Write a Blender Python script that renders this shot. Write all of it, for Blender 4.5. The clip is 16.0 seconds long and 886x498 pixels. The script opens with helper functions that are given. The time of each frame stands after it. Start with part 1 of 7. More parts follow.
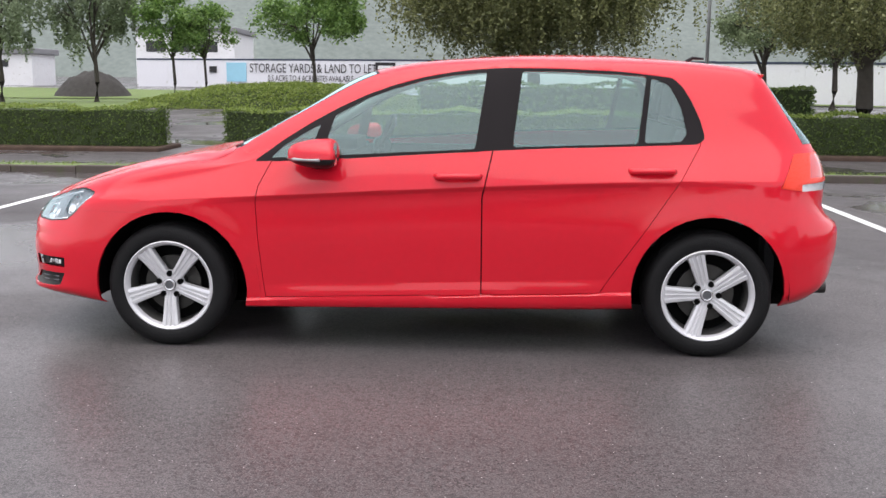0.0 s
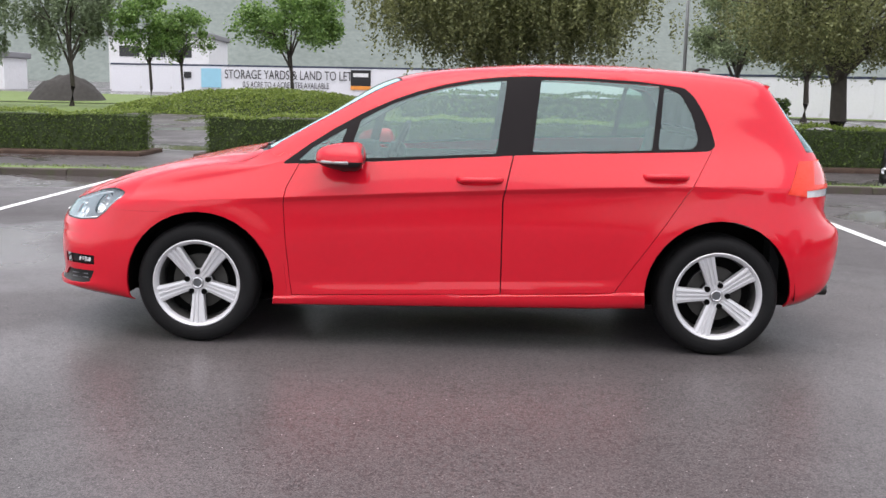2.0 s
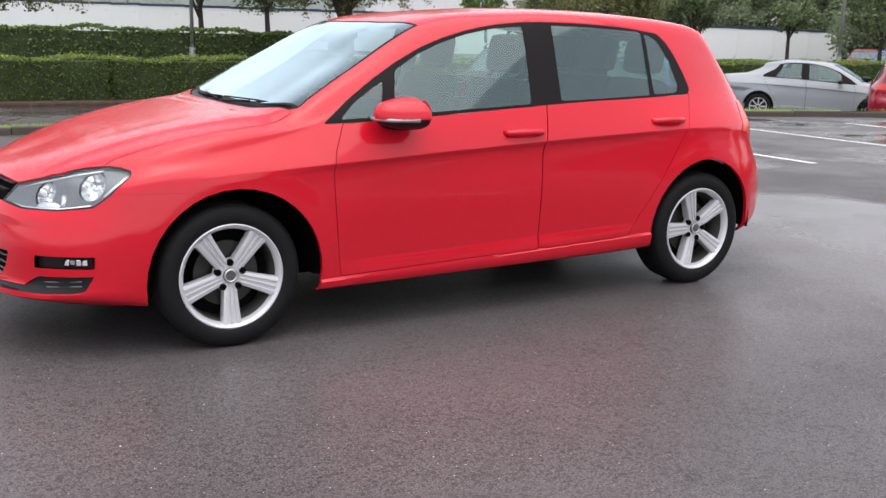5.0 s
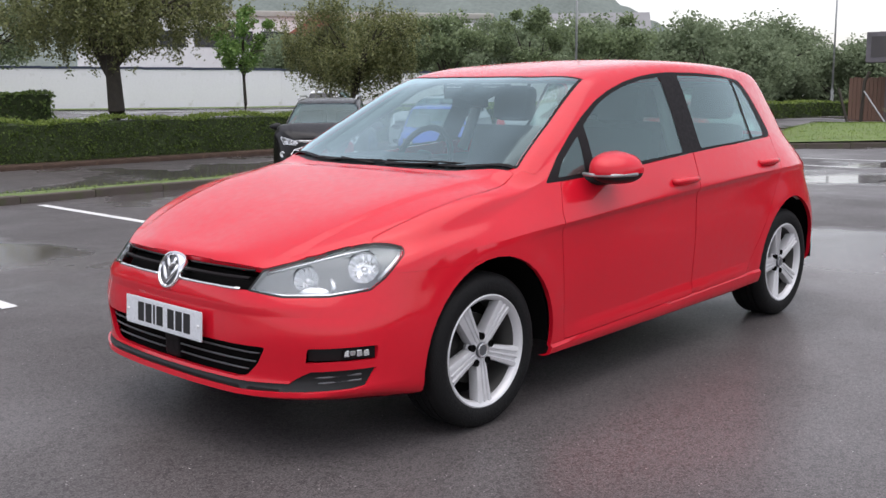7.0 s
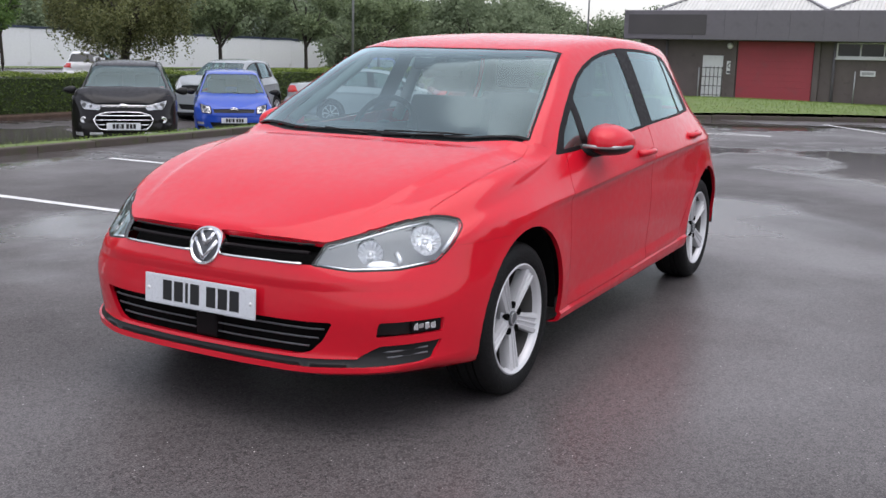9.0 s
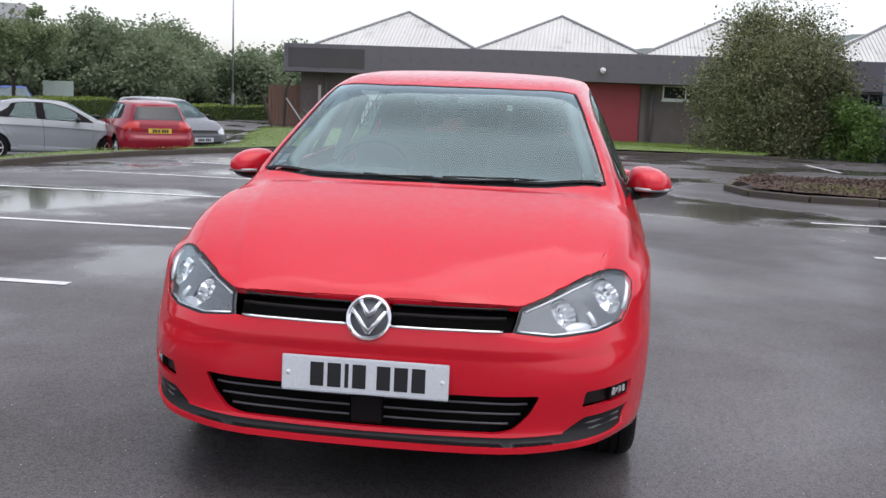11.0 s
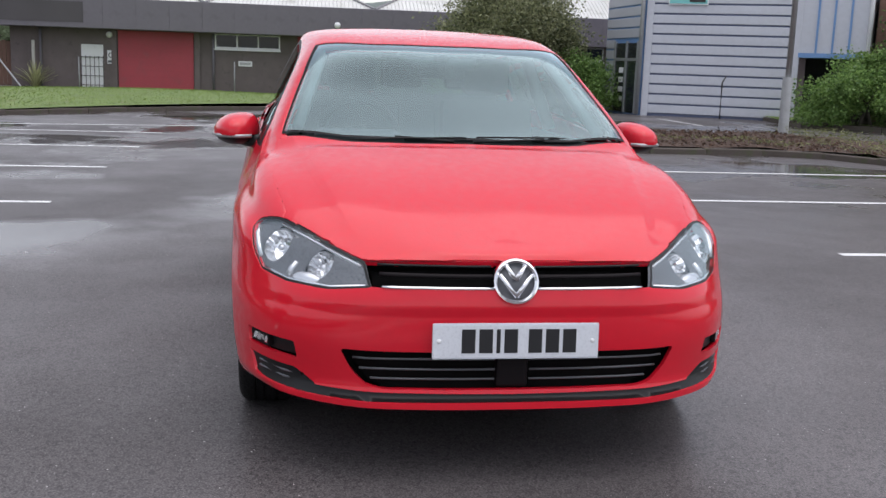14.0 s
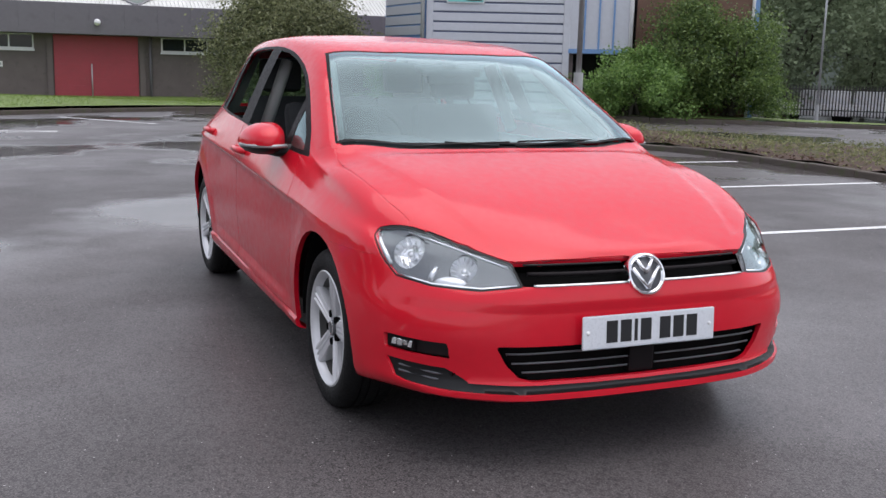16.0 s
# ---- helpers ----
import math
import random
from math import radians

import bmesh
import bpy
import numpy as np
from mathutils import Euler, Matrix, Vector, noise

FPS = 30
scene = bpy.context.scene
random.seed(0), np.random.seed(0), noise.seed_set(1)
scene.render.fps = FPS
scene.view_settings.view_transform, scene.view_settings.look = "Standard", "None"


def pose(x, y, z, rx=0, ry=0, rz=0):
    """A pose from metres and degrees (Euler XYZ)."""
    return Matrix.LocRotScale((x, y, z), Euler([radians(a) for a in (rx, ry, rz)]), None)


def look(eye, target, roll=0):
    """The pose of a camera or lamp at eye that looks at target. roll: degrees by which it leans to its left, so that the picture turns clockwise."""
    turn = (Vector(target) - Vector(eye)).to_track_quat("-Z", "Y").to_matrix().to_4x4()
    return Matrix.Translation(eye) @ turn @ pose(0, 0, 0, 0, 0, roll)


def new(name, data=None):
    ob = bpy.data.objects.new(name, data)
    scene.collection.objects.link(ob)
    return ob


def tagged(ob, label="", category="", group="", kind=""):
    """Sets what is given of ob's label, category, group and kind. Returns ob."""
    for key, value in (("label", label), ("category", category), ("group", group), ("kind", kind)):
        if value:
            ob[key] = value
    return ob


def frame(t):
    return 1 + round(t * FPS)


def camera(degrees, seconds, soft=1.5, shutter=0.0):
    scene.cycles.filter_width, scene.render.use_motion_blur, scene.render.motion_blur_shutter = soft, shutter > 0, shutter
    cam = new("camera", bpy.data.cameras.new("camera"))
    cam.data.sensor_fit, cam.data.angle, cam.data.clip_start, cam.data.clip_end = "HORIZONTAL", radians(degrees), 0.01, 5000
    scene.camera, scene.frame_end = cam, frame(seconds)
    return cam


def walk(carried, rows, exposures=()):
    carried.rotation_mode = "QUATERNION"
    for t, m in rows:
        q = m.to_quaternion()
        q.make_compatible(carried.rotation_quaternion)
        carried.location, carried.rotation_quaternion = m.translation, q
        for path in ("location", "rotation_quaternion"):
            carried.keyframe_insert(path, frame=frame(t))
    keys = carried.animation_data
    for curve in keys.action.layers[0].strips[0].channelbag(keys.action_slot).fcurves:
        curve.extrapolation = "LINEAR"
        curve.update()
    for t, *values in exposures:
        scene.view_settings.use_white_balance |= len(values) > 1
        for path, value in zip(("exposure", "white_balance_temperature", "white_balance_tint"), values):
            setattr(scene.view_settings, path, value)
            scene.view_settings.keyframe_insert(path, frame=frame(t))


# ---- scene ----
cam = camera(47.1, 16.0)
PATH = [
    (0, (1.64, -5.698, 1.331), (1.526, -3.729, 0.999), 0.5),
    (0.5, (1.539, -5.812, 1.331), (1.44, -3.842, 1.001), 0.7),
    (1, (1.504, -5.864, 1.326), (1.388, -3.893, 1.008), 0.6),
    (1.5, (1.471, -5.883, 1.323), (1.372, -3.909, 1.02), 0.3),
    (2, (1.398, -5.9, 1.32), (1.341, -3.925, 1.005), 1.2),
    (2.5, (1.117, -5.827, 1.295), (1.182, -3.854, 0.974), 2.7),
    (3, (0.802, -5.738, 1.313), (0.977, -3.776, 0.969), 1.5),
    (5.5, (-1.827, -4.456, 1.329), (-0.649, -2.888, 0.938), 1.6),
    (6, (-2.205, -4.05, 1.301), (-0.901, -2.569, 0.977), 0.6),
    (6.5, (-2.596, -3.682, 1.332), (-1.223, -2.271, 0.978), 0.1),
    (7, (-2.913, -3.353, 1.336), (-1.471, -2.005, 1.013), -0.3),
    (7.5, (-3.13, -3.131, 1.373), (-1.627, -1.859, 1.021), -0.8),
    (8, (-3.335, -3.012, 1.375), (-1.768, -1.812, 1.051), -0.3),
    (8.5, (-3.462, -2.849, 1.363), (-1.842, -1.726, 1.027), 0.6),
    (9, (-3.576, -2.489, 1.346), (-1.858, -1.538, 0.964), 1.3),
    (9.5, (-3.716, -2.032, 1.348), (-1.932, -1.218, 0.951), 0.2),
    (10, (-3.778, -1.494, 1.323), (-1.91, -0.866, 0.983), 1.4),
    (12.5, (-3.949, -0.011, 1.334), (-1.985, -0.02, 0.96), 1.2),
    (13, (-3.987, 0.06, 1.327), (-2.021, 0.03, 0.961), 1.5),
    (13.5, (-3.936, 0.284, 1.307), (-1.968, 0.146, 0.979), 2.3),
    (14, (-3.824, 0.695, 1.302), (-1.881, 0.392, 0.936), 2.0),
    (14.5, (-3.732, 1.137, 1.314), (-1.829, 0.655, 0.932), 2.6),
    (15, (-3.609, 1.513, 1.282), (-1.738, 0.9, 0.93), 2.6),
    (15.5, (-3.583, 1.76, 1.3), (-1.747, 1.043, 0.961), 2.2),
    (16, (-3.65, 1.941, 1.319), (-1.841, 1.168, 0.959), 1.5),
]
walk(cam, [(t, look(eye, target, roll)) for t, eye, target, roll in PATH], exposures=[(0, 1.27, 6700, 14), (3, 1.28, 6700, 14), (6, 1.0, 6650, 14), (8.5, 0.76, 6470, 14), (9.5, 0.85, 6450, 14), (10.5, 0.76, 6430, 14), (12.5, 0.76, 6400, 14), (16, 0.84, 6400, 14)])

# ---- world and light: a bright overcast, rainy sky ----
world = bpy.data.worlds.new("overcast_sky")
scene.world = world
world.use_nodes = True
_n, _l = world.node_tree.nodes, world.node_tree.links
_sky = _n.new("ShaderNodeTexSky")
_sky.sky_type = "NISHITA"
_sky.sun_disc = False
_sky.sun_elevation, _sky.sun_rotation = radians(82), radians(200)
_sky.air_density, _sky.dust_density, _sky.ozone_density = 1.0, 1.4, 1.0
_hs = _n.new("ShaderNodeHueSaturation")
_hs.inputs["Saturation"].default_value = 0.3
_l.new(_sky.outputs[0], _hs.inputs["Color"])
_l.new(_hs.outputs[0], _n["Background"].inputs["Color"])
_n["Background"].inputs["Strength"].default_value = 0.138
sun = new("sun", bpy.data.lights.new("sun", "SUN"))
sun.data.energy, sun.data.angle, sun.data.color = 1.05, radians(90), (1.0, 0.98, 0.95)
sun.matrix_world = look((-1, -4, 28), (0, 0, 0))


# ---- materials ----
def material(name, base, rough=0.5, metal=0.0, var=0.15, scale=3.0, bump=0.0, bscale=60.0, coat=0.0, grime=None, grime_at=0.62, spec=0.5):
    """A procedural surface: base colour varied at two scales, with a fine relief and, if given, stains of another colour."""
    m = bpy.data.materials.new(name)
    m.use_nodes = True
    n, l = m.node_tree.nodes, m.node_tree.links
    p = n["Principled BSDF"]
    p.inputs["Metallic"].default_value = metal
    p.inputs["Specular IOR Level"].default_value = spec
    p.inputs["Coat Weight"].default_value = coat
    p.inputs["Coat Roughness"].default_value = 0.09
    tc = n.new("ShaderNodeTexCoord")

    def noise_node(s, detail=4.0):
        t = n.new("ShaderNodeTexNoise")
        t.inputs["Scale"].default_value, t.inputs["Detail"].default_value = s, detail
        l.new(tc.outputs["Object"], t.inputs["Vector"])
        return t

    big, fine = noise_node(scale), noise_node(scale * 14)
    add = n.new("ShaderNodeMath")
    add.operation = "ADD"
    l.new(big.outputs["Fac"], add.inputs[0])
    l.new(fine.outputs["Fac"], add.inputs[1])
    span = n.new("ShaderNodeMapRange")
    span.inputs["From Min"].default_value, span.inputs["From Max"].default_value = 0.6, 1.4
    span.inputs["To Min"].default_value, span.inputs["To Max"].default_value = 1 - var, 1 + var
    l.new(add.outputs[0], span.inputs["Value"])
    mul = n.new("ShaderNodeVectorMath")
    mul.operation = "SCALE"
    mul.inputs[0].default_value = base
    l.new(span.outputs[0], mul.inputs["Scale"])
    colour = mul.outputs[0]
    if grime:
        spots = noise_node(scale * 2.3, 6.0)
        edge = n.new("ShaderNodeMapRange")
        edge.inputs["From Min"].default_value, edge.inputs["From Max"].default_value = grime_at, grime_at + 0.12
        l.new(spots.outputs["Fac"], edge.inputs["Value"])
        mix = n.new("ShaderNodeMix")
        mix.data_type = "RGBA"
        mix.inputs["B"].default_value = (*grime, 1)
        l.new(edge.outputs[0], mix.inputs["Factor"])
        l.new(colour, mix.inputs["A"])
        colour = mix.outputs["Result"]
    l.new(colour, p.inputs["Base Color"])
    rr = n.new("ShaderNodeMapRange")
    rr.inputs["From Min"].default_value, rr.inputs["From Max"].default_value = 0.3, 0.7
    rr.inputs["To Min"].default_value, rr.inputs["To Max"].default_value = max(0.02, rough * 0.8), min(1, rough * 1.2)
    l.new(fine.outputs["Fac"], rr.inputs["Value"])
    l.new(rr.outputs[0], p.inputs["Roughness"])
    if bump:
        b, t = n.new("ShaderNodeBump"), noise_node(bscale, 3.0)
        b.inputs["Strength"].default_value, b.inputs["Distance"].default_value = bump, 0.01
        l.new(t.outputs["Fac"], b.inputs["Height"])
        l.new(b.outputs[0], p.inputs["Normal"])
    return m


def car_paint(name, base, rain=0.1, coat=1.0):
    """Lacquered paint, with rain standing in beads on whatever faces up."""
    m = material(name, base, 0.45, 0.0, 0.04, 2.0, coat=coat, spec=0.05)
    n, l = m.node_tree.nodes, m.node_tree.links
    p = n["Principled BSDF"]
    tc, geo = n.new("ShaderNodeTexCoord"), n.new("ShaderNodeNewGeometry")
    sep = n.new("ShaderNodeSeparateXYZ")
    l.new(geo.outputs["Normal"], sep.inputs[0])
    up = n.new("ShaderNodeMapRange")
    up.inputs["From Min"].default_value, up.inputs["From Max"].default_value = 0.45, 0.9
    up.inputs["To Max"].default_value = rain
    l.new(sep.outputs["Z"], up.inputs["Value"])
    beads = n.new("ShaderNodeTexVoronoi")
    beads.inputs["Scale"].default_value = 95.0
    l.new(tc.outputs["Object"], beads.inputs["Vector"])
    drop = n.new("ShaderNodeMapRange")
    drop.inputs["From Min"].default_value, drop.inputs["From Max"].default_value = 0.42, 0.12
    l.new(beads.outputs["Distance"], drop.inputs["Value"])
    b, height = n.new("ShaderNodeBump"), n.new("ShaderNodeMath")
    height.operation = "MULTIPLY"
    l.new(up.outputs[0], height.inputs[0])
    l.new(drop.outputs[0], height.inputs[1])
    b.inputs["Distance"].default_value, b.inputs["Strength"].default_value = 0.004, 1.0
    l.new(height.outputs[0], b.inputs["Height"])
    l.new(b.outputs[0], p.inputs["Coat Normal"])
    return m


def pane_glass(name, tint, gloss=1.0, mist=0.0, wet=(0.11, 0.165, 0.16), least=0.085, fall=3.2, rough=0.085, most=1.0):
    """A thin pane: tinted, clear to look through, mirror-like at a slant, and dimmed by a film of rain."""
    m = bpy.data.materials.new(name)
    m.use_nodes = True
    n, l = m.node_tree.nodes, m.node_tree.links
    n.remove(n["Principled BSDF"])
    clear, shine, mix, fr = n.new("ShaderNodeBsdfTransparent"), n.new("ShaderNodeBsdfGlossy"), n.new("ShaderNodeMixShader"), n.new("ShaderNodeLayerWeight")
    film, haze = n.new("ShaderNodeBsdfDiffuse"), n.new("ShaderNodeMixShader")
    clear.inputs["Color"].default_value = (*tint, 1)
    shine.inputs["Roughness"].default_value = rough
    shine.inputs["Color"].default_value = (gloss * 0.8, gloss, gloss * 1.04, 1)
    power, floor = n.new("ShaderNodeMath"), n.new("ShaderNodeMapRange")
    power.operation, power.inputs[1].default_value = "POWER", fall
    floor.inputs["To Min"].default_value, floor.inputs["To Max"].default_value = least, most
    l.new(fr.outputs["Facing"], power.inputs[0])
    l.new(power.outputs[0], floor.inputs["Value"])
    l.new(floor.outputs[0], mix.inputs[0])
    film.inputs["Color"].default_value = (*wet, 1)
    haze.inputs[0].default_value = mist
    l.new(clear.outputs[0], haze.inputs[1])
    l.new(film.outputs[0], haze.inputs[2])
    l.new(haze.outputs[0], mix.inputs[1])
    l.new(shine.outputs[0], mix.inputs[2])
    l.new(mix.outputs[0], n["Material Output"].inputs["Surface"])
    return m


def wet_asphalt():
    """Rain-dark tarmac: pale and dark stones, a film of water, and mirror-smooth puddles."""
    m = bpy.data.materials.new("wet_asphalt")
    m.use_nodes = True
    n, l = m.node_tree.nodes, m.node_tree.links
    p = n["Principled BSDF"]
    tc = n.new("ShaderNodeTexCoord")

    def tex(s, d=3.0, kind="ShaderNodeTexNoise"):
        t = n.new(kind)
        t.inputs["Scale"].default_value = s
        if "Detail" in t.inputs:
            t.inputs["Detail"].default_value = d
        l.new(tc.outputs["Object"], t.inputs["Vector"])
        return t

    def ramp(sock, a, b, lo=0.0, hi=1.0):
        r = n.new("ShaderNodeMapRange")
        for k, v in (("From Min", a), ("From Max", b), ("To Min", lo), ("To Max", hi)):
            r.inputs[k].default_value = v
        l.new(sock, r.inputs["Value"])
        return r.outputs[0]

    stones, grit, patch, pool = tex(84, 2, "ShaderNodeTexVoronoi"), tex(150, 3), tex(0.35, 5), tex(0.3, 6)
    chips, film = tex(38, 2, "ShaderNodeTexVoronoi"), tex(1.7, 4)
    cell = n.new("ShaderNodeSeparateColor")
    l.new(stones.outputs["Color"], cell.inputs[0])
    tone = n.new("ShaderNodeMath")
    tone.operation = "MULTIPLY"
    l.new(ramp(cell.outputs[0], 0, 1, 0.38, 1.66), tone.inputs[0])
    l.new(ramp(grit.outputs["Fac"], 0.38, 0.62, 0.55, 1.48), tone.inputs[1])
    pale = n.new("ShaderNodeMath")
    pale.operation = "MULTIPLY"
    chip = n.new("ShaderNodeSeparateColor")
    l.new(chips.outputs["Color"], chip.inputs[0])
    l.new(ramp(chip.outputs[1], 0.78, 0.9), pale.inputs[0])
    l.new(ramp(chips.outputs["Distance"], 0.42, 0.27), pale.inputs[1])
    tone2 = n.new("ShaderNodeMath")
    tone2.operation = "MULTIPLY"
    l.new(tone.outputs[0], tone2.inputs[0])
    l.new(ramp(patch.outputs["Fac"], 0.3, 0.7, 0.66, 1.32), tone2.inputs[1])
    col = n.new("ShaderNodeVectorMath")
    col.operation = "SCALE"
    col.inputs[0].default_value = (0.060, 0.0545, 0.055)
    l.new(tone2.outputs[0], col.inputs["Scale"])
    mix = n.new("ShaderNodeMix")
    mix.data_type = "RGBA"
    mix.inputs["B"].default_value = (0.6, 0.58, 0.56, 1)
    l.new(pale.outputs[0], mix.inputs["Factor"])
    l.new(col.outputs[0], mix.inputs["A"])
    l.new(mix.outputs["Result"], p.inputs["Base Color"])
    # puddle mask set to fit the camera's view: weak near the middle of the bays
    far = n.new("ShaderNodeVectorMath")
    far.operation = "DISTANCE"
    far.inputs[1].default_value = (0.5, -3.0, 0)
    l.new(tc.outputs["Object"], far.inputs[0])
    away = ramp(far.outputs["Value"], 4.2, 8.0, 0.12, 1.0)
    pond = n.new("ShaderNodeMath")
    pond.operation = "MULTIPLY"
    l.new(ramp(pool.outputs["Fac"], 0.5, 0.57), pond.inputs[0])
    l.new(away, pond.inputs[1])
    wet = pond.outputs[0]
    rough = n.new("ShaderNodeMix")
    rough.inputs["B"].default_value = 0.07
    l.new(ramp(patch.outputs["Fac"], 0.34, 0.64, 0.56, 0.33), rough.inputs["A"])
    l.new(wet, rough.inputs["Factor"])
    smear = n.new("ShaderNodeMath")
    smear.operation = "MULTIPLY"
    l.new(rough.outputs["Result"], smear.inputs[0])
    l.new(ramp(film.outputs["Fac"], 0.35, 0.65, 0.93, 1.07), smear.inputs[1])
    l.new(smear.outputs[0], p.inputs["Roughness"])
    b = n.new("ShaderNodeBump")
    b.inputs["Distance"].default_value = 0.001
    l.new(ramp(wet, 0, 1, 0.027, 0.0), b.inputs["Strength"])
    l.new(stones.outputs["Distance"], b.inputs["Height"])
    l.new(b.outputs[0], p.inputs["Normal"])
    l.new(ramp(wet, 0, 1, 0.2, 0.5), p.inputs["Specular IOR Level"])
    return m


def leafy(name, dark, light, rough=0.42, spec=0.35):
    """Leaves and blades: every leaf has a tone of its own."""
    m = bpy.data.materials.new(name)
    m.use_nodes = True
    n, l = m.node_tree.nodes, m.node_tree.links
    p = n["Principled BSDF"]
    geo, mix = n.new("ShaderNodeNewGeometry"), n.new("ShaderNodeMix")
    mix.data_type = "RGBA"
    mix.inputs["A"].default_value, mix.inputs["B"].default_value = (*dark, 1), (*light, 1)
    l.new(geo.outputs["Random Per Island"], mix.inputs["Factor"])
    l.new(mix.outputs["Result"], p.inputs["Base Color"])
    p.inputs["Roughness"].default_value = rough
    p.inputs["Specular IOR Level"].default_value = spec
    back, both = n.new("ShaderNodeBsdfTranslucent"), n.new("ShaderNodeMixShader")
    l.new(mix.outputs["Result"], back.inputs["Color"])
    both.inputs[0].default_value = 0.42
    l.new(p.outputs[0], both.inputs[1])
    l.new(back.outputs[0], both.inputs[2])
    l.new(both.outputs[0], n["Material Output"].inputs["Surface"])
    return m


RED = car_paint("red_car_paint", (0.6, 0.0085, 0.023), coat=.85)
BLACK_TRIM = material("black_trim", (0.01, 0.01, 0.011), 0.42, var=0.2, scale=8, spec=0.32)
GLOSS_BLACK = material("satin_black_pillar", (0.010, 0.008, 0.009), 0.5, var=0.1, scale=4, spec=0.1)
# near-black matte: puts shade into arches, openings, bolt holes and underside
CAVITY_SHADE = material("cavity_shade_black", (0.006, 0.006, 0.006), 0.95, var=0.2, scale=20, spec=0.05)
RUBBER = material("tyre_rubber", (0.008, 0.008, 0.0085), 0.62, var=0.25, scale=9, bump=0.3, bscale=140, spec=0.2)
ALLOY = material("silver_alloy", (0.64, 0.64, 0.66), 0.36, 0.3, 0.06, 8)
# barrel colour carries the shade seen between the spokes
ALLOY_DARK = material("shaded_alloy_barrel", (0.09, 0.088, 0.085), 0.6, 0.4, 0.25, 8)
CHROME = material("chrome", (0.82, 0.82, 0.84), 0.1, 1.0, 0.03, 10)
STEEL = material("brake_steel", (0.06, 0.058, 0.055), 0.5, 0.8, 0.3, 12)
CABIN = material("dark_cabin_cloth", (0.028, 0.029, 0.032), 0.85, var=0.2, scale=12, bump=0.2, bscale=260)
CABIN_GREY = material("grey_headlining", (0.33, 0.33, 0.32), 0.9, var=0.08, scale=8)
WINDSCREEN = pane_glass("windscreen_glass", (0.54, 0.70, 0.71), 0.9, 0.13, (0.14, 0.19, 0.2), 0.02, 4.2, most=2.8)
PARKED_GLASS = pane_glass("parked_car_windscreen", (0.45, 0.62, 0.62), 0.5, 0.1, (0.11, 0.16, 0.17), 0.08, 2.4)
SIDE_GLASS = pane_glass("side_window_glass", (0.52, 0.72, 0.65), 0.85, 0.14, (0.2, 0.29, 0.275), 0.085, 3.2, 0.03)
LENS = pane_glass("lamp_lens", (0.95, 0.96, 0.97), 0.75, least=0.045, fall=3.2, rough=0.03)
LAMP_BOWL = material("lamp_bowl", (0.72, 0.73, 0.75), 0.2, 0.7, 0.08, 14)
BRIGHT_BOWL = material("bright_lamp_bowl", (0.92, 0.92, 0.93), 0.12, 0.9, 0.05, 20)
LAMP_DARK = material("dark_grey_plastic", (0.1, 0.105, 0.115), 0.35, 0.2, 0.15, 14)
BEZEL = material("grey_lamp_bezel", (0.165, 0.17, 0.18), 0.3, 0.4, 0.05, 14)
RED_LENS = material("red_lamp_lens", (0.55, 0.02, 0.015), 0.12, var=0.08, scale=12, coat=1.0)
ORANGE_LENS = material("orange_red_lamp_lens", (0.78, 0.04, 0.015), 0.3, var=0.08, scale=12, coat=0.3, spec=0.25)
WHITE_PLATE = material("white_plate", (0.68, 0.7, 0.74), 0.3, var=0.05, scale=9, grime=(0.55, 0.55, 0.5), grime_at=0.7)
YELLOW_PLATE = material("yellow_plate", (0.75, 0.5, 0.05), 0.35, var=0.05, scale=9)
INK = material("black_ink", (0.012, 0.012, 0.014), 0.45, var=0.1, scale=20)
ASPHALT = wet_asphalt()
LINE_PAINT = material("worn_white_line_paint", (0.68, 0.68, 0.68), 0.42, var=0.15, scale=4, bump=0.3, bscale=90, grime=(0.3, 0.29, 0.29), grime_at=0.6)
KERB = material("weathered_kerb_stone", (0.085, 0.070, 0.060), 0.7, var=0.25, scale=2.5, bump=0.4, bscale=60, grime=(0.075, 0.075, 0.045), grime_at=0.56, spec=0.3)
SOIL = material("wet_soil", (0.07, 0.045, 0.034), 0.85, var=0.4, scale=3, bump=0.9, bscale=25, grime=(0.13, 0.085, 0.06), grime_at=0.6, spec=0.25)
GRASS_GROUND = material("grass_ground", (0.11, 0.165, 0.036), 0.8, var=0.3, scale=1.2, bump=0.8, bscale=30, grime=(0.13, 0.13, 0.04), grime_at=0.58)
GRASS = leafy("grass_blades", (0.08, 0.14, 0.028), (0.24, 0.325, 0.07))
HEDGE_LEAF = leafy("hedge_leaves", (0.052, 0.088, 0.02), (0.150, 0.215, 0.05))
# dark filler colour: stands for the shade deep inside the foliage
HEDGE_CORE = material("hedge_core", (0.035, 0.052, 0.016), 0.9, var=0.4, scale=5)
# lighter leaf range for hedge tops and the shrub mound
HEDGE_TOP_LEAF = leafy("light_hedge_leaves", (0.108, 0.168, 0.036), (0.288, 0.360, 0.084))
DARK_LEAF = leafy("dark_leaves", (0.051, 0.093, 0.034), (0.204, 0.289, 0.085))
WILLOW_LEAF = leafy("willow_leaves", (0.075, 0.092, 0.036), (0.285, 0.30, 0.13))
SPRING_LEAF = leafy("bright_leaves", (0.075, 0.150, 0.038), (0.240, 0.375, 0.105))
# the haze of distance is mixed into this leaf colour
FAR_LEAF = leafy("hazed_leaves", (0.16, 0.205, 0.125), (0.27, 0.325, 0.205), 0.8, 0.08)
BUSH_LEAF = leafy("olive_bush_leaves", (0.06, 0.075, 0.034), (0.32, 0.335, 0.18))
MID_LEAF = leafy("soft_green_leaves", (0.125, 0.165, 0.09), (0.27, 0.335, 0.18), 0.6, 0.15)
